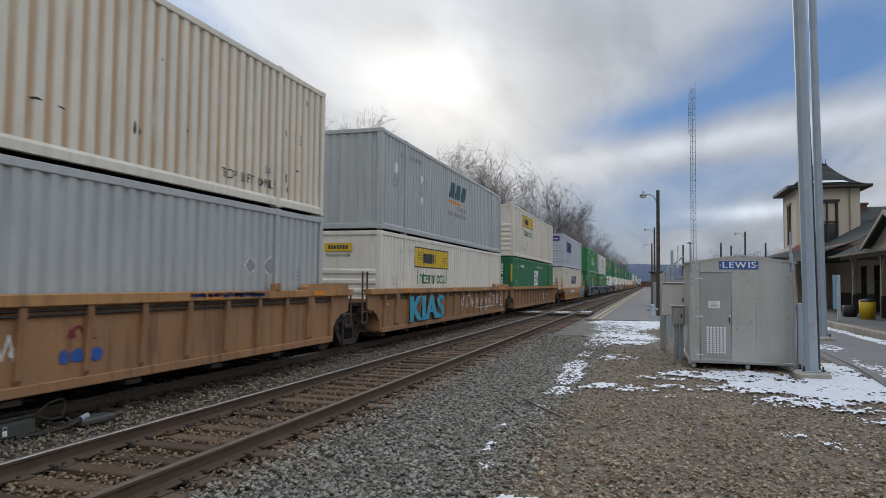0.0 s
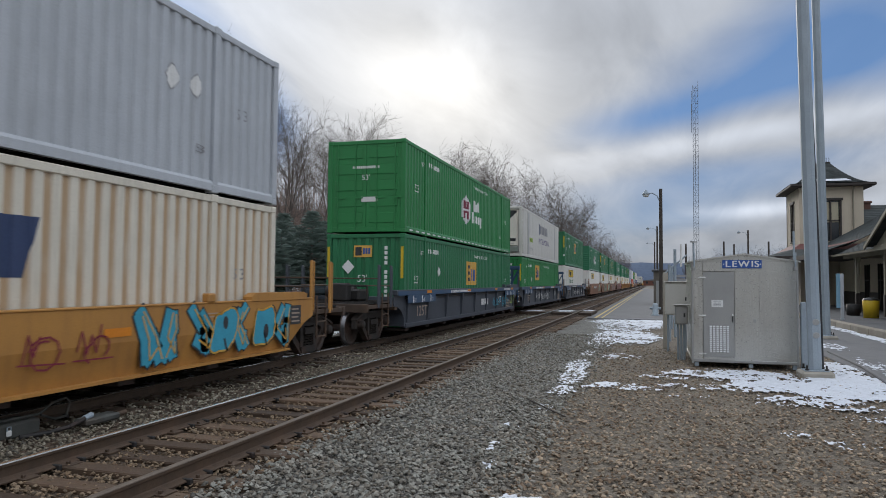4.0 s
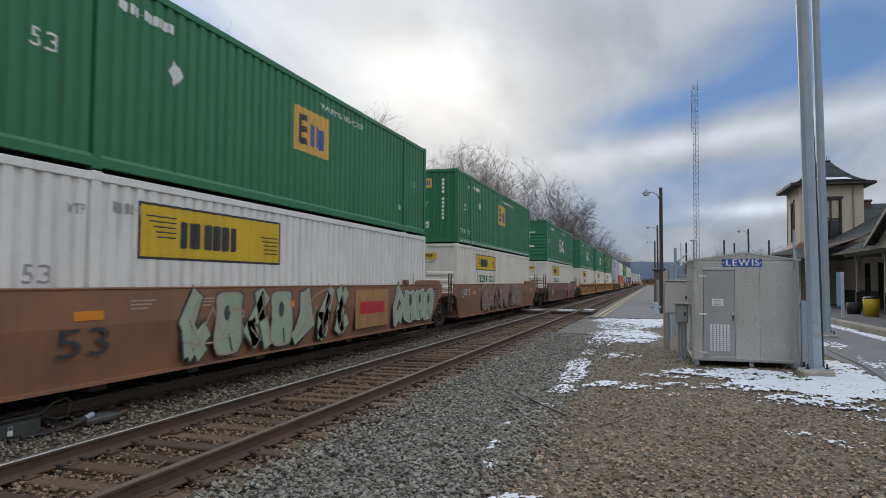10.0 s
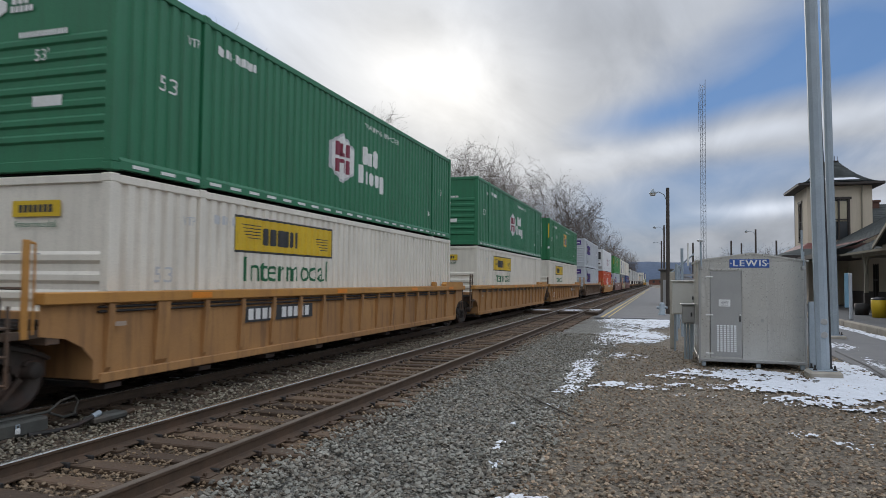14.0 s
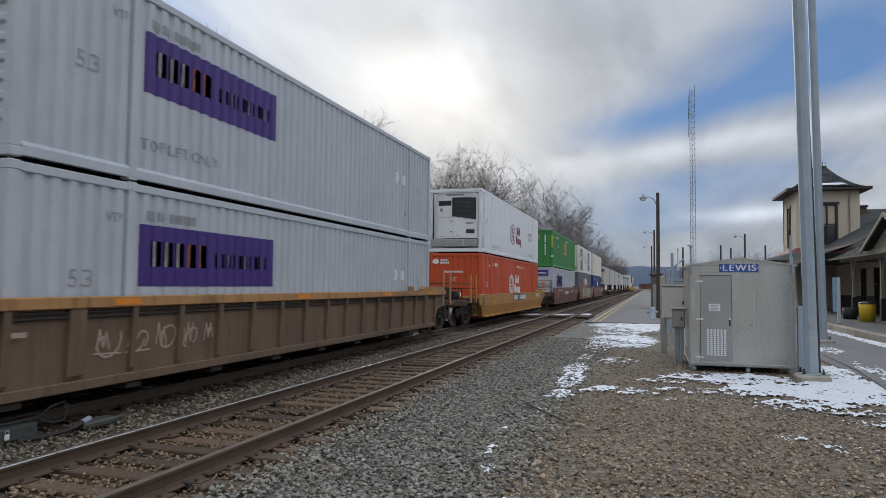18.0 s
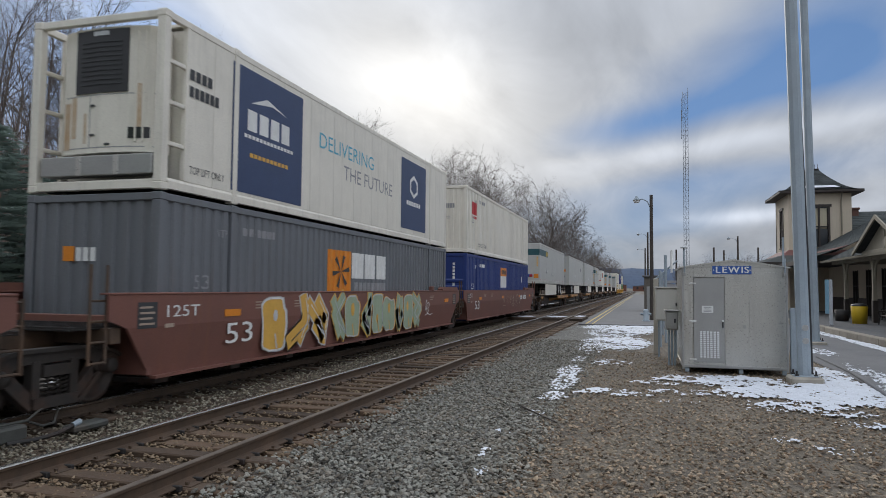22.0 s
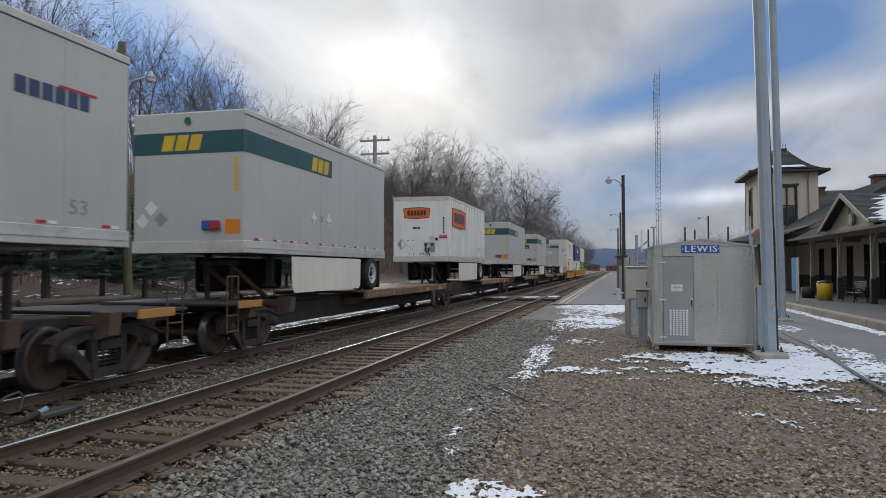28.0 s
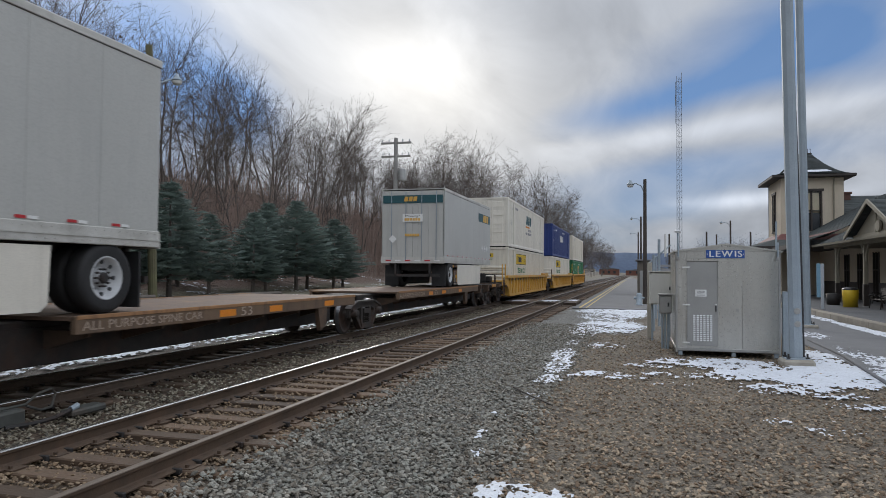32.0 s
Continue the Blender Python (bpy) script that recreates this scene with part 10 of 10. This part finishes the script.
bench(11.0, 37.9, -90, "dark slatted bench with black iron ends")
bench(12.9, 33.5, -90, "dark slatted bench against the station wall")
bench(12.9, 44.0, -90, "dark slatted bench near the bins")
ra = thing("railing", pose(12.6, 30, PZ), "pipe railing along the station wall", "railing")
for k in range(5):
    part("upright", Geo().tube((0, k * 1.6, 0), (0, k * 1.6, 1.1), 0.03, n=8), "galv", ra)
for z in (0.35, 0.72, 1.08):
    part("rail", Geo().tube((0, 0, z), (0, 6.4, z), 0.025, n=8), "galv", ra)

# gear between the tracks
MAT["gear"] = surf("grey_green_casting", (0.085, 0.088, 0.078), (0.055, 0.055, 0.05), 0.7, 0.1, 4, 50, 0.2, (0.14, 0.09, 0.06), 0.5)
sm = thing("switch_lock", pose(-7.1, 6.45, GROUND), "dark cast box with a padlock, a loop handle and a hose", "track equipment")
part("box", Geo().box(-0.46, -0.06, -0.55, 0.38, 0.0, 0.19, 0.03), "gear", sm)
part("padlock", Geo().box(-0.055, -0.03, -0.12, -0.05, 0.05, 0.12, 0.01), "m_white", sm)
part("shackle", Geo().path([(-0.042, -0.11, 0.11), (-0.042, -0.11, 0.16), (-0.042, -0.06, 0.16), (-0.042, -0.06, 0.11)], 0.008, 5), "galv", sm)
part("loop_handle", Geo().path([(-0.2, -0.5, 0.21), (-0.22, 0.5, 0.20), (-0.25, 0.72, 0.30), (-0.30, 0.98, 0.32), (-0.33, 1.08, 0.24), (-0.31, 1.0, 0.08), (-0.27, 0.78, 0.08), (-0.22, 0.52, 0.18)], 0.017, 7), "gear", sm)
part("hose", Geo().path([(0.02, 0.0, 0.03), (0.12, 0.3, 0.03), (0.20, 0.55, 0.06), (0.22, 0.78, 0.12)], 0.028, 8), "iron", sm)
part("hose_end", Geo().tube((0.22, 0.76, 0.12), (0.22, 0.88, 0.15), 0.038, n=10), "galv", sm)
ro = thing("junction_box", pose(-6.92, 7.52, GROUND), "low flat grey-green junction box on the ballast", "track equipment")
part("lid", Geo().box(-0.13, 0.10, -0.32, 0.26, 0.02, 0.11, 0.025), "gear", ro)
part("gland", Geo().tube((0.0, 0.26, 0.06), (0.03, 0.42, 0.08), 0.035, n=10), "rail", ro)
stk = thing("fallen_stick", pose(0, 0, GROUND), "thin dark stick lying on the gravel", "stick")
part("twig", Geo().path([(-1.95, 11.2, 0.03), (-1.72, 10.75, 0.035), (-1.5, 10.4, 0.03), (-1.17, 9.85, 0.03)], 0.012, 5), "old_pole", stk)
lf = thing("red_litter", pose(3.55, 10.3, GROUND), "small crumpled red scrap on the gravel", "litter")
part("scrap", Geo().lathe([(0.0, 0.06), (0.07, 0.05), (0.1, 0.0), (0.0, 0.0)], "z", (0, 0, 0), 7), "red_roof", lf)
dh = thing("drainage_strip", pose(0, 0, GROUND), "dark rubber hose across the snow at the edge of the drive", "hose")
part("strip", Geo().path([(4.7, 22, 0.02), (4.55, 18, 0.03), (4.2, 14.5, 0.03), (4.02, 12.5, 0.03), (3.9, 10.2, 0.03)], 0.034, 8), "asphalt", dh)


# ---- the wooded bank ----
MAT["bark"] = surf("grey_brown_bark", (0.150, 0.126, 0.108), (0.090, 0.076, 0.066), 0.9, 0, 2, 25, 0.4, (0.16, 0.14, 0.115), 0.4, vary=0.3)
MAT["twig"] = surf("brown_twigs", (0.100, 0.079, 0.067), (0.066, 0.053, 0.045), 0.9, 0, 2, 25, 0.0, vary=0.3)
MAT["brush"] = surf("red_brown_brush", (0.27, 0.19, 0.155), (0.18, 0.128, 0.106), 0.95, 0, 1.2, 25, 0.0, (0.10, 0.085, 0.06), 0.6)
MAT["needle"] = surf("blue_green_needles", (0.205, 0.262, 0.232), (0.135, 0.182, 0.155), 0.8, 0, 3, 30, 0.0, (0.15, 0.20, 0.20), 0.5, vary=0.2)
def let_through(m, share):
    """Thin leaves pass some of the light that falls on their other side."""
    nt = m.node_tree
    b = nt.nodes["Principled BSDF"]
    out = [n for n in nt.nodes if n.type == "OUTPUT_MATERIAL"][0]
    tr = nt.nodes.new("ShaderNodeBsdfTranslucent")
    nt.links.new(b.inputs["Base Color"].links[0].from_socket, tr.inputs["Color"])
    mx = nt.nodes.new("ShaderNodeMixShader")
    mx.inputs[0].default_value = share
    nt.links.new(b.outputs[0], mx.inputs[1])
    nt.links.new(tr.outputs[0], mx.inputs[2])
    nt.links.new(mx.outputs[0], out.inputs["Surface"])


let_through(MAT["needle"], 0.35)
MAT["dry_leaf"] = surf("dry_brown_leaves", (0.10, 0.075, 0.05), (0.07, 0.055, 0.04), 0.9, 0, 2, 20, 0.0)
MAT["log"] = surf("fallen_grey_log", (0.15, 0.13, 0.11), (0.10, 0.085, 0.075), 0.9, 0, 2, 25, 0.3)


def bare_tree(seed, height, spread, forks, leaves=False, fine=0.006, tips=True):
    """Meshes of a bare tree: a tapering trunk, limbs that fork again and again, and fine twigs. Forest trees run up tall; open-grown ones fork low into a dome."""
    r = random.Random(seed)
    trunk, limbs, twigs, leaf = Geo(), Geo(), Geo(), Geo()
    dome = spread > 0.5

    def turn_off(d, lo, hi):
        u = d.orthogonal().normalized()
        w = d.cross(u)
        ang, off = r.uniform(0, 6.283), math.radians(r.uniform(lo, hi))
        return (d * math.cos(off) + (u * math.cos(ang) + w * math.sin(ang)) * math.sin(off)).normalized()

    def outside(q):
        return dome and (q.x ** 2 + q.y ** 2) / (0.34 * height) ** 2 + ((q.z - 0.56 * height) / (0.44 * height)) ** 2 > reach

    reach = 1.0

    def tip(p, d, length, rad):
        """One last thin shoot."""
        if outside(p):
            return
        u = d.orthogonal().normalized() * rad
        w = d.cross(u)
        twigs.add([p + u, p - u * 0.5 + w * 0.8, p - u * 0.5 - w * 0.8, p + d * length], [(0, 1, 3), (1, 2, 3), (2, 0, 3)])

    def grow(p, d, length, rad, depth):
        segs = (5, 5, 4, 1)[depth] if dome else (6, 4, 3, 1)[depth]
        for i in range(segs):
            bend = (0.10, 0.22, 0.27, 0.30)[depth] if dome else (0.07, 0.17, 0.22, 0.26)[depth]
            d = (d + Vector((r.gauss(0, bend), r.gauss(0, bend), r.gauss(0, bend * 0.7) + (0 if depth not in (1, 2) else 0.02 if dome else 0.06)))).normalized()
            q = p + d * (length / segs)
            if depth and outside(q) and p.z > 0.3 * height:
                q = p + d * min(0.35, length / segs)
                if outside(q):
                    return
            r1 = rad * (0.84 if depth < 2 else 0.74)
            g = trunk if depth == 0 else limbs if depth <= 2 else twigs
            g.tube(p, q, rad, r1, 7 if depth == 0 else 4 if depth == 1 else 3, False)
            if depth == 0:
                kids = forks if i >= (1 if dome else 2) else 0
            else:
                kids = (0, 2 if i else 1, 2 if dome and i != 1 else 1, 1)[depth]
            for k in range(kids):
                at = p + (q - p) * r.uniform(0.3, 1.0)
                if depth == 0:
                    nd = turn_off(d, 25, 62) if dome else turn_off(d, 30, 60)
                    ln = length * (r.uniform(0.72, 1.0) if dome else r.uniform(0.26, 0.46))
                else:
                    nd, ln = turn_off(d, 22, 62 if dome else 52), length * r.uniform(0.36, 0.60) * (0.75 if depth == 2 else 1.0)
                if depth == 3:
                    if tips:
                        tip(at, nd, ln, fine * 0.8)
                else:
                    grow(at, nd, ln, max(fine, r1 * (0.56 if depth == 0 else 0.60)), depth + 1)
            p, rad = q, r1
        if depth == 0:
            for k in range(3):
                grow(p, turn_off(d, 8, 32), length * r.uniform(0.36, 0.46) * (1.9 if dome else 1.0), rad * 0.75, 1)
        elif depth < 3:
            grow(p, turn_off(d, 5, 25), length * 0.42, rad * 0.9, depth + 1)
        else:
            tip(p, turn_off(d, 12, 38), length * 0.6, fine * 0.8)
        if leaves and depth >= 3 and r.random() < 0.5:
            for k in range(2):
                c = p + Vector((r.gauss(0, 0.2), r.gauss(0, 0.2), r.gauss(0, 0.2)))
                a, b = Vector((r.gauss(0, 1), r.gauss(0, 1), r.gauss(0, 1))) * 0.06, Vector((r.gauss(0, 1), r.gauss(0, 1), r.gauss(0, 1))) * 0.06
                leaf.add([c, c + a, c + a + b, c + b], [(0, 1, 2, 3)])

    grow(Vector((0, 0, -0.3)), Vector((r.gauss(0, 0.04), r.gauss(0, 0.04), 1)).normalized(), height * (0.46 if dome else 0.66), height * 0.0085 + 0.02, 0)
    out = []
    for g, n in ((trunk, "trunk"), (limbs, "crown"), (twigs, "outer_crown"), (leaf, "foliage")):
        out.append(g.mesh(n) if g.f else None)
    return out


FOREST = [bare_tree(100 + k, 15.0, 0.25, 3, fine=0.009) for k in range(6)]
WIDE = [bare_tree(200 + k, 17.0, 0.72, 4, fine=0.010) for k in range(5)]
FAR = [bare_tree(150 + k, 15.0, 0.3, 3, fine=0.012, tips=False) for k in range(3)]
LEAFY = bare_tree(301, 15.0, 0.4, 3, True)
tree_n = [0]


def plant(kind, x, y, k=1.0, label="", turn=None, rnd=random.Random(77)):
    t = thing("tree", Matrix.LocRotScale((x, y, land(x, y)), Euler((0, 0, rnd.uniform(0, 6.28) if turn is None else turn)), (k, k, k)), label, "tree", "bare trees on the bank")
    part("trunk", kind[0], "bark", t)
    part("crown", kind[1], "bark", t)
    if kind[2]:
        part("outer_crown", kind[2], "twig", t)
    if kind[3]:
        part("foliage", kind[3], "dry_leaf", t)
    tree_n[0] += 1


rt = random.Random(11)
L_FOREST, L_WIDE = "bare slender winter tree on the brown bank", "bare spreading winter tree beside the track"
# slender trees in rough rows up the bank
for row, (d, k0) in enumerate(((26, 0.72), (32, 0.87), (39, 1.04), (47, 1.14), (57, 1.22))):
    y = 4 + 2.3 * row
    while y < 215:
        x = -d + rt.uniform(-2.6, 2.6)
        plant(FOREST[rt.randrange(6)] if y < 70 and row < 3 else FAR[rt.randrange(3)], x, y, k0 * rt.uniform(0.78, 1.1) * (1.0 if y < 120 else 0.9), L_FOREST)
        y += rt.uniform(2.9, 6.2) * (1.7 if y < 24 else 1.0 if y < 90 else 1.6)
plant(LEAFY, -29.0, 30.2, 1.0, "tall bare tree with a few dry leaves at its top", 0.4)
# spreading trees nearer the track, further on
for x, y, top in ((-19, 68, 15.2), (-21.5, 75, 17.2), (-18.2, 79, 17.6), (-21.5, 87, 19), (-18.5, 94, 17), (-14.0, 101, 18.3), (-15.2, 111, 18.6), (-14, 122, 16.6), (-16, 134, 17), (-14.5, 150, 16.5), (-15.5, 168, 16.5), (-14.5, 190, 16.5),
                  (-16, 215, 17), (-15, 245, 17), (-16, 280, 17), (-15, 320, 17), (-17, 370, 18), (-17, 430, 18), (-26, 104, 20), (-25, 122, 20), (-24, 144, 19)):
    plant(WIDE[rt.randrange(5)], x, y, (top - land(x, y)) / 15.8, L_WIDE)
for x, y, k in ((26, 210, 0.8), (34, 225, 0.9), (20, 240, 0.85), (42, 236, 0.9), (29, 262, 0.95), (15, 275, 0.8)):
    plant(WIDE[rt.randrange(5)], x, y, k, "distant bare tree behind the station")


# undergrowth: thin upright stems and a low tangle, past counting
def undergrowth():
    r = random.Random(5)
    g = Geo()
    for i in range(10500):
        y = 3 + 165 * r.random() ** 1.5
        d = 23.5 + 31 * r.random() ** 1.1
        x = -d
        z = land(x, y) - 0.1
        tall = r.random() < 0.24
        h = r.uniform(2.6, 7.0) if tall else r.uniform(0.6, 2.6)
        lean = 0.07 if tall else 0.26
        lx, ly = r.gauss(0, lean) * h, r.gauss(0, lean) * h
        p0, p1, p2 = (x, y, z), (x + lx * 0.4, y + ly * 0.4, z + h * 0.55), (x + lx, y + ly, z + h)
        k = 1.6 if tall else 1.0
        g.tube(p0, p1, 0.024 * k, 0.017 * k, 3, False)
        g.tube(p1, p2, 0.017 * k, 0.006 * k, 3, False)
        for k in range(5 if tall else 3):
            t = r.uniform(0.3, 0.95)
            b = (x + lx * t, y + ly * t, z + h * t)
            g.tube(b, (b[0] + r.gauss(0, 0.35), b[1] + r.gauss(0, 0.35), b[2] + r.uniform(0.2, 0.9)), 0.011, 0.004, 3, False)
    tagged(part("undergrowth", g, "brush"), "red-brown winter brush under the trees", "brush", kind="stuff")


undergrowth()


def spruce_mesh(seed, h):
    """A full cone on a bare foot: boughs wound up the trunk at uneven heights, each a fan of short needled sprays."""
    r = random.Random(seed)
    tr, nd = Geo(), Geo()
    tr.tube((0, 0, -0.2), (0, 0, h * 0.97), 0.12, 0.015, 8)
    for k in range(14):
        z, a = r.uniform(0.3, 1.3), r.uniform(0, 6.28)
        tr.tube((0, 0, z), (math.cos(a) * 0.9, math.sin(a) * 0.9, z + r.uniform(-0.1, 0.2)), 0.02, 0.008, 4)
    boughs = 250
    for i in range(boughs):
        a = ((i + r.random()) / boughs) ** 1.2
        zl = 1.15 + (h - 1.25) * a
        rad = (0.44 * h) * (1 - a) ** 0.82 * min(1.0, 0.45 + 2.2 * a) + 0.12
        ang = i * 2.39996 + r.uniform(-0.4, 0.4)
        ln = rad * r.uniform(0.6, 1.12) * (1.0 + 0.10 * math.sin(ang * 3 + seed))
        dx, dy = math.cos(ang), math.sin(ang)
        rise = r.uniform(-0.24, 0.16) - 0.10 * (1 - a)
        steps = max(3, int(ln / 0.17))
        for s in range(steps):
            t = 0.30 + 0.70 * (s + 0.6) / steps
            cx, cy = dx * ln * t, dy * ln * t
            cz = zl + rise * ln * t + 0.24 * ln * max(0.0, t - 0.6)
            w = 0.07 + 0.22 * (1 - abs(t - 0.6))
            for side in (-1, 1):
                for q in (0, 1):
                    k = w * r.uniform(0.7, 1.5)
                    ax = r.uniform(0.05, 0.22)
                    tip = Vector((cx - dy * side * k + dx * ax, cy + dx * side * k + dy * ax, cz + r.uniform(-0.08, 0.14)))
                    root = Vector((cx + dx * r.uniform(-0.08, 0.08), cy + dy * r.uniform(-0.08, 0.08), cz))
                    wide = Vector((dx * 0.035, dy * 0.035, r.uniform(0.02, 0.05)))
                    nd.add([root - wide, tip, root + wide], [(0, 1, 2)])
    nd.tube((0, 0, h * 0.93), (0, 0, h + 0.15), 0.05, 0.01, 5)
    return tr.mesh("trunk"), nd.mesh("crown")


SPRUCE = [spruce_mesh(400 + k, 6.0) for k in range(3)]
for i, (x, y, h) in enumerate(((-19.0, 20.0, 6.4), (-19.2, 16.6, 6.1), (-18.6, 13.2, 5.2), (-19.4, 23.2, 4.6), (-19.0, 25.2, 4.9), (-19.5, 28.8, 3.8), (-19.0, 31.9, 4.2), (-19.6, 34.2, 4.4), (-19.0, 36.6, 5.2), (-19.4, 38.8, 4.8), (-19.0, 41.8, 4.6), (-20.0, 45.5, 4.4), (-20, 9.5, 5.6), (-22.5, 30.5, 4.6), (-22.8, 40, 5.2))):
    k = h / 6.0
    t = thing("spruce", Matrix.LocRotScale((x, y, land(x, y)), Euler((0, 0, i * 2.1)), (k * 1.25, k * 1.25, k)), "dense blue-green spruce on the bank behind the tracks", "spruce tree", "spruces behind the tracks")
    a, b = SPRUCE[i % 3]
    part("trunk", a, "bark", t)
    part("crown", b, "needle", t)

lp = lamp_post(-17.5, 22.1, 9.75, 1.1, "mossy leaning wooden pole with a lamp behind the tracks", 0.17, -0.25, True)
lp.matrix_basis = pose(-17.5, 22.3, land(-17.5, 22.3) - 0.1, -1.5, 0, 62)
MAT["pale_pole"] = surf("silvered_pole_wood", (0.34, 0.33, 0.31), (0.26, 0.25, 0.235), 0.9, 0, 2, 30, 0.3)
up = thing("utility_pole", pose(-14.6, 41.2, land(-14.6, 41.2)), "weathered wooden power pole with two cross arms", "power pole")
part("shaft", Geo().tube((0, 0, -0.3), (0, 0, 9.9), 0.17, 0.12, 12), "pale_pole", up)
for z, w in ((9.6, 1.0), (8.75, 0.95)):
    a = part("cross_arm", Geo().box(-w, w, -0.06, 0.06, z - 0.06, z + 0.06, 0.01), "pale_pole", up)
    for x in (-w + 0.1, -w * 0.45, w * 0.45, w - 0.1):
        part("insulator", Geo().lathe([(0.0, 0.18), (0.04, 0.16), (0.05, 0.06), (0.03, 0.05), (0.03, 0.0)], "z", (x, 0, z + 0.06), 8), "fxgrey", a)
part("transformer", Geo().lathe([(0.0, 0.8), (0.2, 0.78), (0.24, 0.7), (0.24, 0.05), (0.0, 0.0)], "z", (0.42, 0.0, 7.2), 14), "alu_dark", up)
bt = thing("covered_trough", pose(-13.6, 36.6, land(-13.6, 36.6)), "long dark green tarpaulin-covered trough beside the track", "trough")
part("hull", Geo().prism([(-2.6, 0.25), (-2.2, 0.0), (3.0, 0.0), (3.2, 0.35), (3.1, 0.95), (-2.7, 0.85)], "x", -0.5, 0.5), surf("dark_green_tarpaulin", (0.025, 0.045, 0.03), (0.018, 0.03, 0.022), 0.6, 0, 2, 30, 0.2), bt)
for i, (x, y, ln, turn) in enumerate(((-16.2, 27, 4.0, 80), (-15.6, 33, 3.2, 100), (-16.8, 19, 3.6, 70), (-15.0, 45, 4.2, 95))):
    lg = thing("fallen_log", pose(x, y, land(x, y) + 0.14, 0, 0, turn), "grey fallen log lying among the leaves", "log", "logs behind the tracks")
    part("stem", Geo().tube((-ln / 2, 0, 0), (ln / 2, 0, 0.06), 0.15, 0.10, 9), "log", lg)
snow("snow_patch", [(-20.5 + 6.0 * math.sin(i * 2.4), 12 + i * 0.8, 1.2, 1.0, 0.62) for i in range(64)], 21.0, "scraps of snow on the leaves behind the tracks", 0.07, 0.3, thick=0.03, follow=True)


# low cables along the poles
wires = thing("power_lines", pose(0, 0, 0), "thin dark power lines between the poles", "cable")
for dx, z in ((-0.9, 9.85), (0.9, 9.85), (0.8, 9.0)):
    pts = []
    for i in range(13):
        a = i / 12
        pts.append((-14.6 + dx - 1.5 * a, 41.2 + 70 * a, z - 1.6 * (1 - (2 * a - 1) ** 2)))
    part("wire", Geo().path(pts, 0.006, 4), "m_black", wires)


# seconds, and metres that the train has rolled: about 16.2 metres a second all along
ROLLED = [(0, 0.00), (1, 16.29), (2, 32.52), (3, 48.10), (3.5, 56.39), (5.5, 88.76), (6, 96.70), (7, 113.36), (8, 129.33), (9, 145.73), (10, 162.15), (11, 178.39), (12, 194.84), (13, 211.00), (14, 227.16), (17, 275.73), (18, 291.64), (19, 307.42), (20, 323.73), (21, 340.28), (22, 356.44), (23, 372.47), (24, 388.51), (25, 404.53), (25.5, 412.36), (27.5, 444.88), (28, 453.26), (29, 469.39), (30, 485.54), (31, 501.91), (31.5, 510.12), (32, 518.04)]


def motions():
    """The whole train rolls by along its track."""
    for ob, s in MOVING:
        x, z = ob.location.x, ob.location.z
        walk(ob, [(t, pose(x, s - d, z)) for t, d in ROLLED])


motions()
